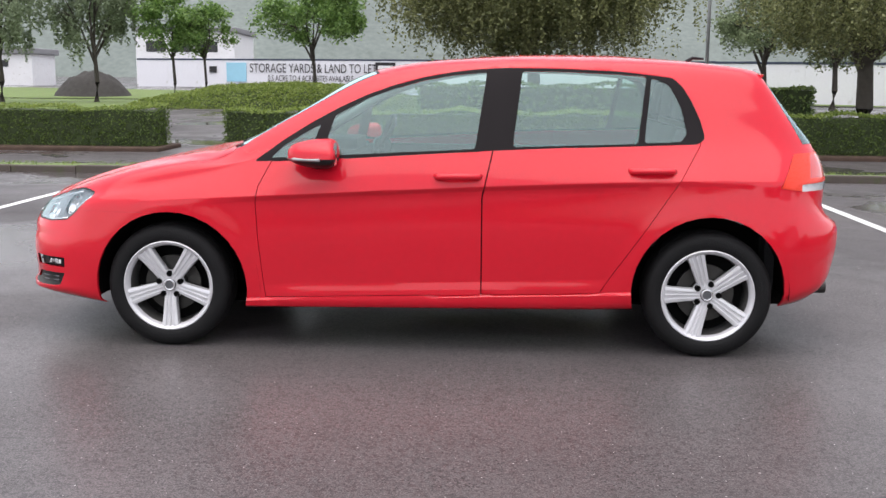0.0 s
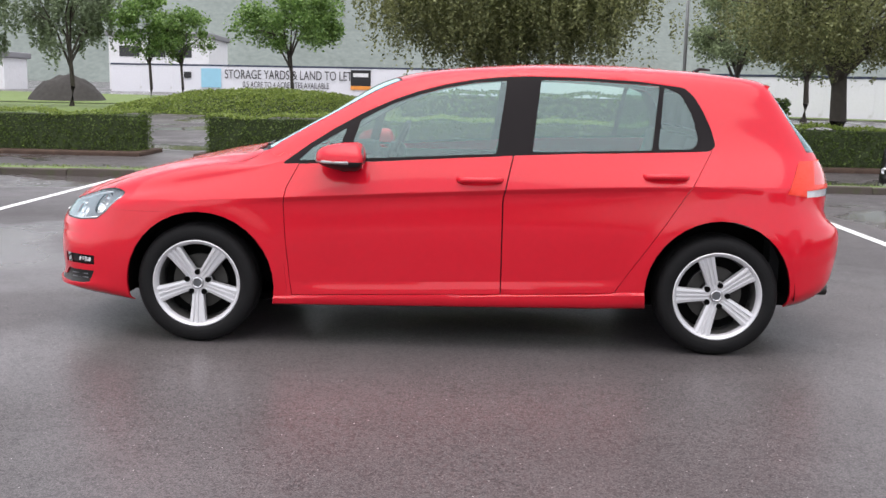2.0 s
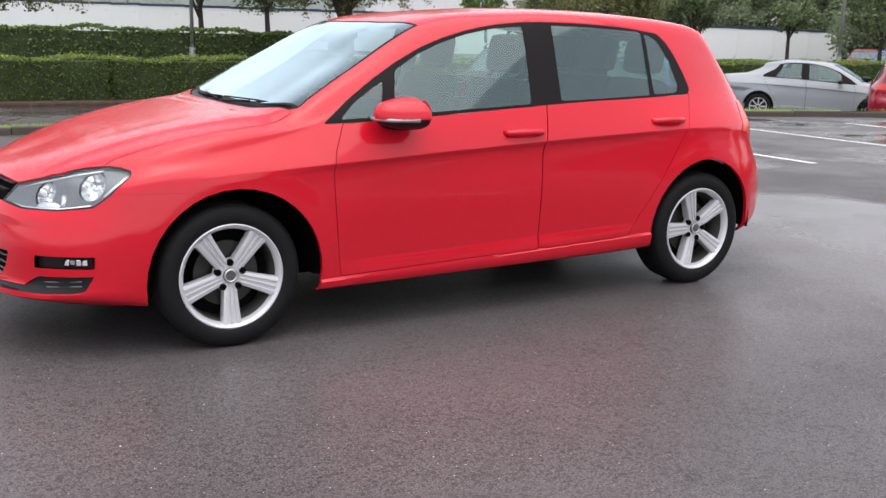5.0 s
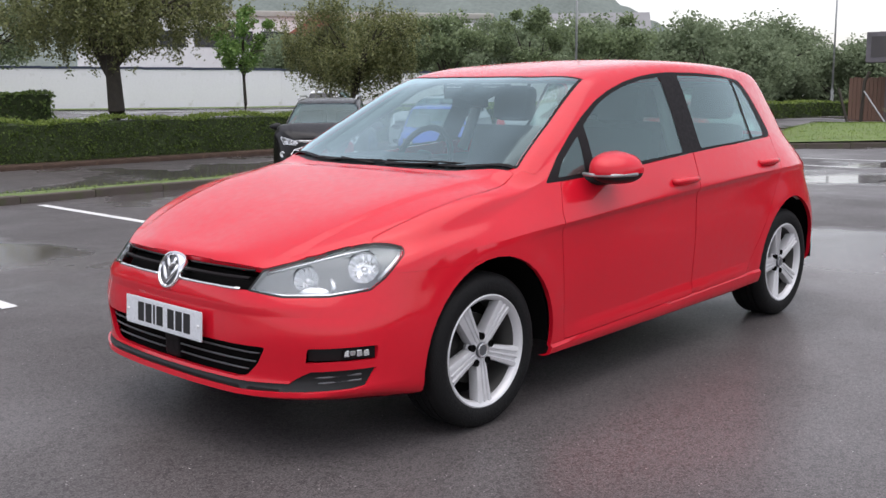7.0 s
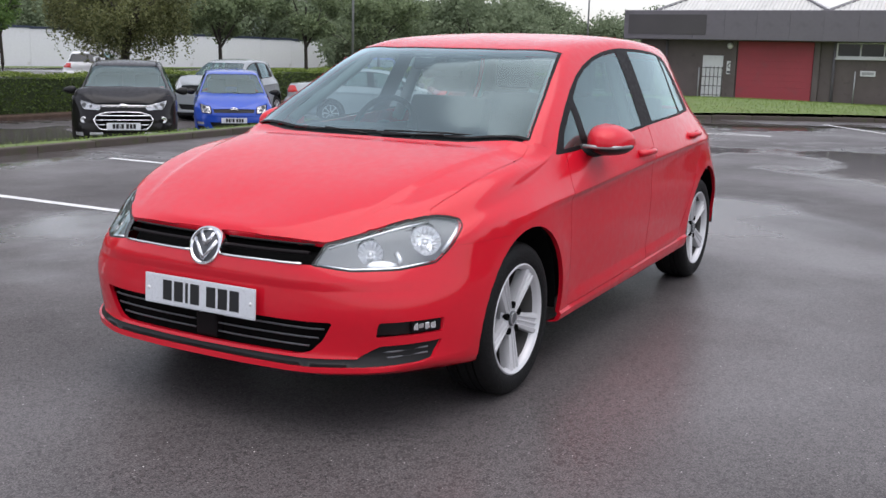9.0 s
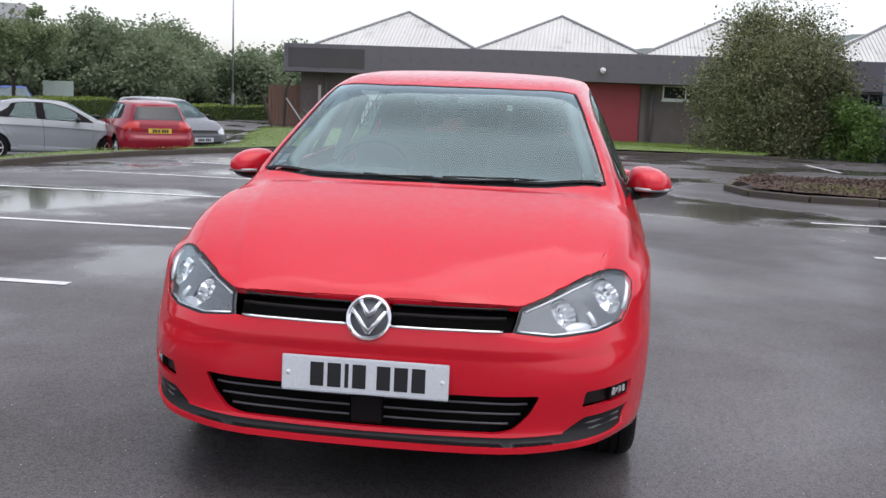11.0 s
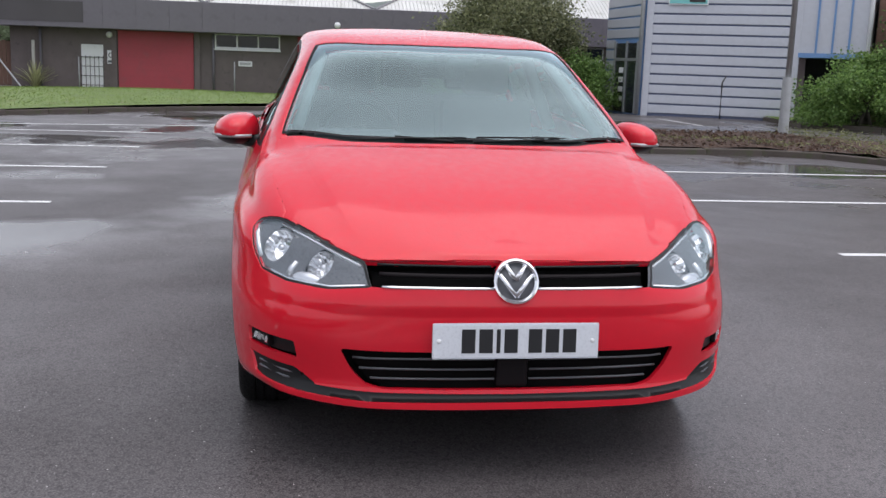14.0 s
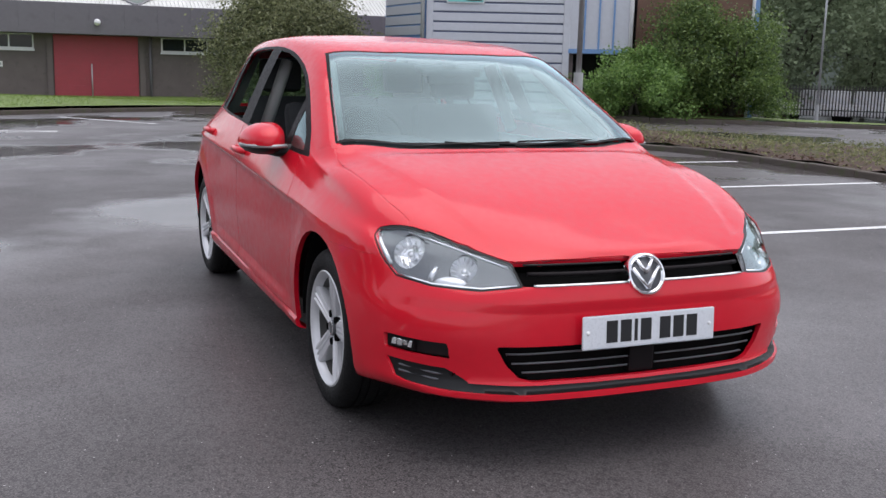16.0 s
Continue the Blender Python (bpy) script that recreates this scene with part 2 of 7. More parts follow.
STRAP_LEAF = material("pale_strap_leaf", (0.34, 0.35, 0.17), 0.5, var=0.3, scale=4)
BARK = material("dark_bark", (0.055, 0.047, 0.038), 0.85, var=0.35, scale=6, bump=0.8, bscale=40)
HOARDING = material("white_hoarding", (0.74, 0.74, 0.78), 0.5, var=0.05, scale=0.6, grime=(0.6, 0.6, 0.6), grime_at=0.62)
NAVY = material("navy_trim", (0.03, 0.04, 0.075), 0.5, var=0.1, scale=3)
BROWN_BRICK = material("dark_brown_brickwork", (0.14, 0.115, 0.112), 0.8, var=0.18, scale=2.0, bump=0.4, bscale=30, grime=(0.115, 0.096, 0.092), grime_at=0.58)
FASCIA_GREY = material("dark_grey_fascia", (0.15, 0.138, 0.158), 0.6, var=0.14, scale=0.5, grime=(0.12, 0.112, 0.122), grime_at=0.58)
SHUTTER_RED = material("faded_red_shutter", (0.36, 0.05, 0.068), 0.55, var=0.12, scale=0.6, grime=(0.30, 0.06, 0.075), grime_at=0.6)
WHITE_PAINT = material("white_paint", (0.75, 0.75, 0.76), 0.45, var=0.07, scale=2, grime=(0.55, 0.54, 0.5), grime_at=0.64)
ROOF_SHEET = material("pale_roof_sheet", (0.58, 0.58, 0.56), 0.5, var=0.12, scale=0.6, grime=(0.4, 0.4, 0.37), grime_at=0.58)
CLADDING = material("silver_blue_cladding", (0.52, 0.535, 0.585), 0.38, 0.25, 0.07, 0.8)
JOINT_BLUE = material("dark_blue_joint", (0.1, 0.12, 0.2), 0.5, var=0.15, scale=2)
BLUE_TRIM = material("blue_trim", (0.15, 0.28, 0.52), 0.45, var=0.12, scale=2)
BROWN_WALL = material("red_brown_wall", (0.16, 0.09, 0.065), 0.75, var=0.15, scale=1.2, bump=0.3, bscale=30)
GALV = material("galvanised_steel", (0.42, 0.43, 0.44), 0.45, 0.6, 0.15, 5)
CONCRETE = material("pale_concrete", (0.4, 0.39, 0.36), 0.8, var=0.15, scale=1.5, bump=0.3, bscale=40)
DARK_GLASS = material("dark_window_pane", (0.02, 0.024, 0.028), 0.08, var=0.2, scale=1.0)
TEAL = material("teal_board", (0.2, 0.55, 0.55), 0.5, var=0.05, scale=3)
PALE_GREEN = material("pale_green_board", (0.42, 0.5, 0.46), 0.5, var=0.08, scale=3)
SKY_BLUE = material("pale_blue_board", (0.3, 0.58, 0.72), 0.5, var=0.05, scale=3)
ORANGE = material("orange_board", (0.8, 0.3, 0.05), 0.5, var=0.05, scale=3)
BRICK_ORANGE = material("orange_brick", (0.33, 0.13, 0.09), 0.8, var=0.12, scale=0.8)
SLATE_DARK = material("dark_board", (0.075, 0.068, 0.072), 0.6, var=0.15, scale=0.8)
SLATE = material("grey_roof_slate", (0.2, 0.2, 0.21), 0.6, var=0.12, scale=0.7)
DARK_WOOD = material("dense_dark_wood", (0.075, 0.09, 0.078), 1.0, var=0.35, scale=0.25, bump=0.8, bscale=1.5, spec=0.0)
GRIT = material("dark_wet_grit", (0.05, 0.047, 0.044), 0.9, var=0.3, scale=4, bump=0.6, bscale=20, spec=0.2)
MULCH = leafy("bark_mulch", (0.035, 0.022, 0.016), (0.15, 0.095, 0.07))
# hill colour greyed to stand for the mist in front of it
MIST_HILL = material("hazed_wooded_hill", (0.165, 0.19, 0.178), 1.0, var=0.22, scale=0.03, bump=0.5, bscale=0.3, spec=0.0)


# ---- building helpers ----
def thing(name, label, category, group="", at=None, kind=""):
    ob = new(name)
    ob.empty_display_size = 0.2
    if at is not None:
        ob.matrix_basis = at
    return tagged(ob, label, category, group, kind)


def to_object(name, bm, mat, smooth=False, angle=None):
    me = bpy.data.meshes.new(name)
    bm.normal_update()
    bm.to_mesh(me)
    bm.free()
    for m in (mat if isinstance(mat, (list, tuple)) else [mat]):
        me.materials.append(m)
    if smooth:
        me.shade_smooth()
        if angle:
            me.set_sharp_from_angle(angle=radians(angle))
    return new(name, me)


def part(name, bm, mat, parent, label="", smooth=False, angle=None):
    """Links a bmesh as one mesh object under a thing or a part."""
    ob = to_object(name, bm, mat, smooth, angle)
    ob.parent = parent
    return tagged(ob, label)


def box(bm, x0, x1, y0, y1, z0, z1, bevel=0.0, m=None):
    made = bmesh.ops.create_cube(bm, size=1.0)["verts"]
    for v in made:
        v.co = Vector(((x0 + x1) / 2 + v.co.x * (x1 - x0), (y0 + y1) / 2 + v.co.y * (y1 - y0), (z0 + z1) / 2 + v.co.z * (z1 - z0)))
    if bevel:
        edges = list({e for v in made for e in v.link_edges})
        made = bmesh.ops.bevel(bm, geom=edges, offset=bevel, segments=2, affect="EDGES", profile=0.6)["verts"]
    if m is not None:
        bmesh.ops.transform(bm, matrix=m, verts=list(made))
    return made


def new_box(*a, **k):
    bm = bmesh.new()
    box(bm, *a, **k)
    return bm


def lathe(bm, profile, steps=48, axis="Y", closed=False):
    """Turns a profile of (radius, along) round an axis through the origin."""
    rings = []
    for i in range(steps):
        a = 2 * math.pi * i / steps
        c, s = math.cos(a), math.sin(a)
        if axis == "Y":
            rings.append([bm.verts.new((r * c, h, r * s)) for r, h in profile])
        else:
            rings.append([bm.verts.new((r * c, r * s, h)) for r, h in profile])
    count = len(profile)
    for i in range(steps):
        a, b = rings[i], rings[(i + 1) % steps]
        for j in range(count if closed else count - 1):
            k = (j + 1) % count
            bm.faces.new((a[j], a[k], b[k], b[j]))
    bmesh.ops.remove_doubles(bm, verts=bm.verts, dist=1e-5)
    bmesh.ops.recalc_face_normals(bm, faces=bm.faces)


def tube(bm, points, radius, sides=8, end=None):
    """A round bar along points; it tapers to the end radius."""
    pts = [Vector(p) for p in points]
    rings = []
    for i, p in enumerate(pts):
        d = (pts[min(i + 1, len(pts) - 1)] - pts[max(i - 1, 0)]).normalized()
        side = d.cross(Vector((0, 0, 1)))
        if side.length < 0.05:
            side = d.cross(Vector((1, 0, 0)))
        side.normalize()
        up = side.cross(d)
        r = radius + ((end if end is not None else radius) - radius) * i / max(1, len(pts) - 1)
        rings.append([bm.verts.new(p + r * (math.cos(a) * side + math.sin(a) * up)) for a in [2 * math.pi * k / sides for k in range(sides)]])
    for a, b in zip(rings, rings[1:]):
        for k in range(sides):
            bm.faces.new((a[k], a[(k + 1) % sides], b[(k + 1) % sides], b[k]))
    for r in (rings[0], rings[-1]):
        bm.faces.new(r)
    bmesh.ops.recalc_face_normals(bm, faces=bm.faces)


def prism(bm, outline, z0, z1, m=None):
    """An upright prism over an outline of (x, y)."""
    low, high = [bm.verts.new((x, y, z0)) for x, y in outline], [bm.verts.new((x, y, z1)) for x, y in outline]
    bm.faces.new(low[::-1])
    bm.faces.new(high)
    for i in range(len(low)):
        j = (i + 1) % len(low)
        bm.faces.new((low[i], low[j], high[j], high[i]))
    bmesh.ops.recalc_face_normals(bm, faces=bm.faces)
    if m is not None:
        bmesh.ops.transform(bm, matrix=m, verts=low + high)


def bars_text(text_object_name, words, size, m, parent, mat):
    """Lettering in the built-in font, turned into a mesh."""
    cu = bpy.data.curves.new(text_object_name, "FONT")
    cu.body, cu.size, cu.align_x, cu.align_y, cu.extrude = words, size, "CENTER", "CENTER", 0.004
    ob = new(text_object_name, cu)
    me = bpy.data.meshes.new_from_object(ob.evaluated_get(bpy.context.evaluated_depsgraph_get()))
    bpy.data.objects.remove(ob)
    out = new(text_object_name, me)
    out.data.materials.clear()
    out.data.materials.append(mat)
    out.parent, out.matrix_basis = parent, m
    return out


def smoothstep(a, b, x):
    t = min(1.0, max(0.0, (x - a) / (b - a)))
    return t * t * (3 - 2 * t)


def spline(keys, x):
    """Catmull-Rom through (x, value) keys, flat beyond the ends."""
    if x <= keys[0][0]:
        return keys[0][1]
    if x >= keys[-1][0]:
        return keys[-1][1]
    for i in range(len(keys) - 1):
        if keys[i][0] <= x <= keys[i + 1][0]:
            break
    (x1, y1), (x2, y2) = keys[i], keys[i + 1]
    x0, y0 = keys[i - 1] if i else (2 * x1 - x2, 2 * y1 - y2)
    x3, y3 = keys[i + 2] if i + 2 < len(keys) else (2 * x2 - x1, 2 * y2 - y1)
    t = (x - x1) / (x2 - x1)
    m1, m2 = (y2 - y0) / (x2 - x0) * (x2 - x1), (y3 - y1) / (x3 - x1) * (x2 - x1)
    return (2 * t**3 - 3 * t**2 + 1) * y1 + (t**3 - 2 * t**2 + t) * m1 + (3 * t**2 - 2 * t**3) * y2 + (t**3 - t**2) * m2


# ---- the hatchback's skin: eleven design lines from chin to roof, each running from the nose round the side to the tail ----
LINE_UNDER = [(-.83, 0, .222), (-.82, .25, .222), (-.785, .48, .222), (-.66, .66, .222), (-.48, .76, .215), (-.30, .80, .20), (0, .80, .20), (.36, .82, .205), (.6, .835, .21),
              (1.05, .835, .215), (1.6, .835, .222), (2.1, .835, .23), (2.6, .80, .24), (2.95, .78, .245), (3.13, .69, .265), (3.20, .53, .28), (3.24, .3, .28), (3.25, 0, .28)]
LINE_LOWER = [(-.888, 0, .245), (-.881, .25, .245), (-.848, .48, .247), (-.725, .69, .252), (-.54, .805, .255), (-.33, .85, .225), (0, .86, .22), (.36, .86, .218), (.6, .86, .222),
              (1.05, .86, .23), (1.6, .86, .24), (2.1, .86, .25), (2.6, .86, .265), (2.98, .83, .285), (3.18, .72, .315), (3.26, .56, .33), (3.31, .3, .34), (3.32, 0, .34)]
LINE_SILL = [(-.866, 0, .305), (-.86, .25, .305), (-.828, .48, .305), (-.708, .69, .305), (-.545, .81, .31), (-.36, .865, .31), (0, .885, .31), (.36, .875, .31), (.6, .868, .31),
             (1.05, .868, .315), (1.6, .868, .325), (2.1, .872, .33), (2.6, .885, .345), (2.98, .845, .365), (3.2, .73, .39), (3.295, .57, .41), (3.345, .3, .42), (3.355, 0, .42)]
LINE_DOOR = [(-.872, 0, .47), (-.866, .25, .47), (-.838, .48, .47), (-.73, .69, .475), (-.565, .805, .48), (-.37, .872, .49), (0, .897, .50), (.36, .888, .52), (.6, .884, .53),
             (1.05, .884, .545), (1.6, .885, .56), (2.1, .888, .565), (2.6, .895, .57), (2.98, .85, .57), (3.2, .72, .585), (3.315, .56, .60), (3.365, .3, .60), (3.375, 0, .60)]
LINE_TUCK = [(-.862, 0, .585), (-.856, .25, .585), (-.822, .47, .585), (-.70, .665, .585), (-.53, .785, .60), (-.36, .861, .628), (0, .892, .678), (.36, .890, .732), (.6, .891, .752),
             (1.05, .892, .776), (1.6, .892, .802), (2.1, .890, .825), (2.6, .880, .835), (2.95, .805, .80), (3.14, .70, .75), (3.235, .55, .72), (3.28, .3, .71), (3.29, 0, .71)]
LINE_SHOULDER = [(-.845, 0, .632), (-.838, .25, .632), (-.795, .455, .635), (-.652, .652, .645), (-.495, .78, .675), (-.35, .852, .705), (0, .889, .735), (.36, .894, .757), (.6, .898, .772),
                 (1.05, .9, .797), (1.6, .9, .826), (2.1, .897, .848), (2.6, .875, .862), (2.95, .795, .855), (3.13, .69, .85), (3.24, .55, .85), (3.285, .3, .85), (3.295, 0, .85)]
LINE_BELT = [(-.818, 0, .672), (-.808, .25, .672), (-.768, .445, .675), (-.60, .645, .708), (-.45, .756, .735), (-.30, .817, .765), (0, .838, .812), (.36, .820, .885), (.6, .826, .932),
             (1.05, .834, .962), (1.6, .83, .99), (2.1, .81, 1.015), (2.6, .745, 1.035), (2.9, .675, 1.03), (3.07, .61, 1.01), (3.185, .50, 1.0), (3.225, .28, .995), (3.235, 0, .99)]
LINE_WINDOW = [(-.795, 0, .694), (-.785, .24, .694), (-.738, .43, .70), (-.55, .60, .769), (-.395, .69, .813), (-.20, .745, .863), (.05, .772, .906), (.38, .785, .938), (.69, .735, 1.095),
               (1.06, .662, 1.265), (1.6, .635, 1.378), (2.1, .628, 1.375), (2.53, .615, 1.305), (2.81, .588, 1.235), (2.975, .545, 1.20), (3.055, .46, 1.18), (3.095, .27, 1.165), (3.105, 0, 1.16)]
LINE_PILLAR = [(-.777, 0, .713), (-.767, .2, .716), (-.707, .34, .734), (-.51, .48, .803), (-.35, .54, .853), (-.15, .58, .902), (.08, .60, .943), (.31, .715, .978), (.60, .665, 1.137),
               (1.03, .572, 1.352), (1.6, .553, 1.425), (2.1, .55, 1.425), (2.5, .54, 1.402), (2.76, .515, 1.375), (2.895, .48, 1.352), (2.945, .42, 1.335), (2.965, .25, 1.325), (2.97, 0, 1.325)]
LINE_ROOF = [(-.738, 0, .730), (-.728, .11, .733), (-.668, .2, .755), (-.49, .27, .817), (-.33, .29, .863), (-.13, .3, .91), (.1, .31, .953), (.276, .40, .986), (.575, .37, 1.145),
             (.95, .32, 1.36), (1.55, .31, 1.44), (2.1, .31, 1.45), (2.5, .31, 1.43), (2.76, .3, 1.405), (2.90, .29, 1.382), (2.945, .25, 1.362), (2.965, .14, 1.354), (2.97, 0, 1.354)]
LINE_CENTRE = [(-.693, 0, .745), (-.683, 0, .748), (-.63, 0, .766), (-.47, 0, .822), (-.31, 0, .869), (-.11, 0, .914), (.1, 0, .955), (.256, 0, .99), (.558, 0, 1.150),
               (.925, 0, 1.358), (1.5, 0, 1.443), (2.1, 0, 1.457), (2.5, 0, 1.438), (2.76, 0, 1.412), (2.90, 0, 1.388), (2.945, 0, 1.368), (2.965, 0, 1.36), (2.97, 0, 1.36)]
DESIGN = np.array([LINE_UNDER, LINE_LOWER, LINE_SILL, LINE_DOOR, LINE_TUCK, LINE_SHOULDER, LINE_BELT, LINE_WINDOW, LINE_PILLAR, LINE_ROOF, LINE_CENTRE], float)


def refine(rows, knots, per):
    """Catmull-Rom through rows along their first axis, over uneven knots, with per steps to a metre."""
    out = []
    count = len(rows)
    tang = np.zeros_like(rows)
    for i in range(count):
        a, b = max(i - 1, 0), min(i + 1, count - 1)
        tang[i] = (rows[b] - rows[a]) / (knots[b] - knots[a])
    for i in range(count - 1):
        h = knots[i + 1] - knots[i]
        steps = max(2, round(h * per))
        for s in range(steps):
            t = s / steps
            out.append((2 * t**3 - 3 * t**2 + 1) * rows[i] + (t**3 - 2 * t**2 + t) * h * tang[i] + (3 * t**2 - 2 * t**3) * rows[i + 1] + (t**3 - t**2) * h * tang[i + 1])
    out.append(rows[-1])
    return np.array(out)


def skin_half(per_u=32, per_v=34):
    step = np.linalg.norm(np.diff(DESIGN[2:7], axis=1), axis=2).mean(0)
    ku = np.r_[0, np.cumsum(step)]
    step = np.linalg.norm(np.diff(DESIGN[:, 8:13], axis=0), axis=2).mean(1)
    kv = np.r_[0, np.cumsum(step)]
    grid = refine(DESIGN.transpose(1, 0, 2), ku, per_u)
    grid = refine(grid.transpose(1, 0, 2), kv, per_v)
    grid[..., 1] = np.maximum(grid[..., 1], 0)
    bm = bmesh.new()
    vs = [[bm.verts.new(p) for p in row] for row in grid]
    for i in range(len(vs) - 1):
        for j in range(len(vs[0]) - 1):
            bm.faces.new((vs[i][j], vs[i][j + 1], vs[i + 1][j + 1], vs[i + 1][j]))
    bmesh.ops.remove_doubles(bm, verts=bm.verts, dist=0.0008)
    bmesh.ops.recalc_face_normals(bm, faces=bm.faces)
    bm.normal_update()
    if sum(f.normal.y for f in bm.faces) < 0:
        bmesh.ops.reverse_faces(bm, faces=bm.faces)
    return bm


SIDE = (Vector((1, 0, 0)), Vector((0, 0, 1)))
FRONT = (Vector((0, 1, 0)), Vector((0, 0, 1)))
TOP = (Vector((1, 0, 0)), Vector((0, 1, 0)))
SLANT = (Vector((0.74, 0.67, 0)), Vector((0, 0, 1)))


def circle(cx, cz, r, n=36):
    return [(cx + r * math.cos(2 * math.pi * i / n), cz + r * math.sin(2 * math.pi * i / n)) for i in range(n)]


def inside(poly, a, b):
    hit = False
    j = len(poly) - 1
    for i in range(len(poly)):
        (x1, y1), (x2, y2) = poly[i], poly[j]
        if (y1 > b) != (y2 > b) and a < (x2 - x1) * (b - y1) / (y2 - y1) + x1:
            hit = not hit
        j = i
    return hit


def rounded(poly, r=0.02, n=4):
    """The outline with its corners rounded off."""
    out = []
    for i in range(len(poly)):
        p, q, s = (Vector(poly[k % len(poly)]) for k in (i - 1, i, i + 1))
        d1, d2 = (p - q), (s - q)
        k = min(r, d1.length * 0.45, d2.length * 0.45)
        a, b = q + d1.normalized() * k, q + d2.normalized() * k
        for t in range(n + 1):
            t /= n
            out.append(tuple((1 - t) ** 2 * a + 2 * t * (1 - t) * q + t * t * b))
    return out


ARCH_F, ARCH_R = circle(0.022, 0.302, 0.377), circle(2.632, 0.326, 0.368)
DLO = rounded([(.43, .922), (.855, .944), (1.398, .98), (1.935, 1.008), (2.339, 1.021), (2.575, 1.029), (2.61, 1.05), (2.591, 1.135), (2.551, 1.228), (2.511, 1.296), (2.465, 1.342), (2.21, 1.37), (1.936, 1.382), (1.66, 1.384), (1.522, 1.377), (1.384, 1.361), (1.246, 1.335), (1.108, 1.297), (.97, 1.247), (.833, 1.183), (.698, 1.108), (.567, 1.024)], 0.02, 2)
GLASS_QUARTER = rounded([(.515, .942), (.70, .952), (.752, 1.105), (.69, 1.072), (.58, 1.004)], 0.01, 2)
GLASS_F = rounded([(.765, .956), (1.507, .997), (1.557, 1.36), (1.40, 1.347), (1.25, 1.319), (1.11, 1.280), (.97, 1.228), (.82, 1.148)], 0.012, 2)
GLASS_R = rounded([(1.687, 1.008), (2.283, 1.029), (2.333, 1.348), (2.2, 1.356), (1.95, 1.366), (1.73, 1.368)], 0.014, 2)
GLASS_RQ = rounded([(2.315, 1.032), (2.49, 1.038), (2.522, 1.074), (2.499, 1.195), (2.444, 1.305), (2.357, 1.342)], 0.02, 3)
DOOR_F = [(.489, .262), (.479, .337), (.458, .562), (.449, .728), (.462, .809), (.502, .89), (.53, .95), (1.60, 1.03), (1.594, .996), (1.545, .772), (1.546, .296)]
DOOR_R = [(1.546, .296), (1.545, .772), (1.594, .996), (1.60, 1.03), (2.59, 1.05), (2.585, 1.022), (2.465, .838), (2.34, .65), (2.189, .429), (2.115, .316)]
LAMP = rounded([(-.252, .684), (-.308, .614), (-.18, .597), (-.012, .599), (.13, .615), (.185, .655), (.257, .735), (.247, .757), (.20, .768), (.145, .772), (.02, .752), (-.138, .712)], 0.012)
def shrink(poly, d):
    """The outline moved inwards by d."""
    n = len(poly)
    area = sum(poly[i][0] * poly[(i + 1) % n][1] - poly[(i + 1) % n][0] * poly[i][1] for i in range(n))
    out = []
    for i in range(n):
        p, q, r = (Vector(poly[k % n]) for k in (i - 1, i, i + 1))
        t = (r - p).normalized()
        out.append(tuple(q + Vector((-t.y, t.x)) * (d if area > 0 else -d)))
    return out


LAMP_IN = shrink(LAMP, 0.007)
BOWL_OUT, BOWL_IN = circle(.105, .700, .056, 24), circle(-.10, .662, .046, 24)
BONNET_EDGE = [(-.1, .694), (.3, .692), (.458, .686), (.6, .684)]
GRILLE = [(-.1, .613), (.45, .616), (.49, .6853), (.458, .686), (.3, .692), (-.1, .694)]
INTAKE = rounded([(-.2, .418), (.535, .424), (.50, .36), (.455, .315), (.41, .303), (-.2, .30)], 0.015)
FOG = rounded([(-.103, .373), (.148, .379), (.153, .429), (-.095, .427)], 0.01)
SIDE_INTAKE = rounded([(-.165, .268), (-.10, .270), (.06, .278), (.108, .287), (.145, .35), (-.085, .342), (-.12, .325), (-.165, .298)], 0.004)
LIP = [(-.1, .264), (.45, .264), (.66, .270), (.66, .298), (.45, .293), (-.1, .288)]
TAIL_LAMP = [(2.965, .825), (3.055, .98), (3.4, .985), (3.4, .80), (3.1, .805)]
TAIL_INNER = [(3.13, .865), (3.15, .975), (3.4, .98), (3.4, .865)]
REVERSE_STRIP = [(3.08, .806), (3.08, .838), (3.4, .85), (3.4, .801)]
BONNET = [(-.95, -.1), (-.95, .5), (-.64, .67), (-.46, .712), (-.44, .702), (-.30, .731), (-.15, .748), (.1, .764), (.25, .746), (.312, .735), (.322, .715), (.24, .468), (.215, .2), (.21, -.1)]
COWL = [(.21, -.1), (.215, .2), (.24, .468), (.322, .715), (.345, .722), (.28, .468), (.252, .2), (.247, -.1)]
SCREEN = [(.247, -.1), (.252, .2), (.28, .468), (.345, .722), (.36, .722), (.637, .662), (1.02, .571), (.99, .45), (.957, .3), (.945, -.1)]
SCREEN_CLEAR = [(.262, -.1), (.267, .2), (.295, .468), (.357, .708), (.366, .710), (.637, .648), (1.005, .558), (.976, .44), (.943, .29), (.931, -.1)]


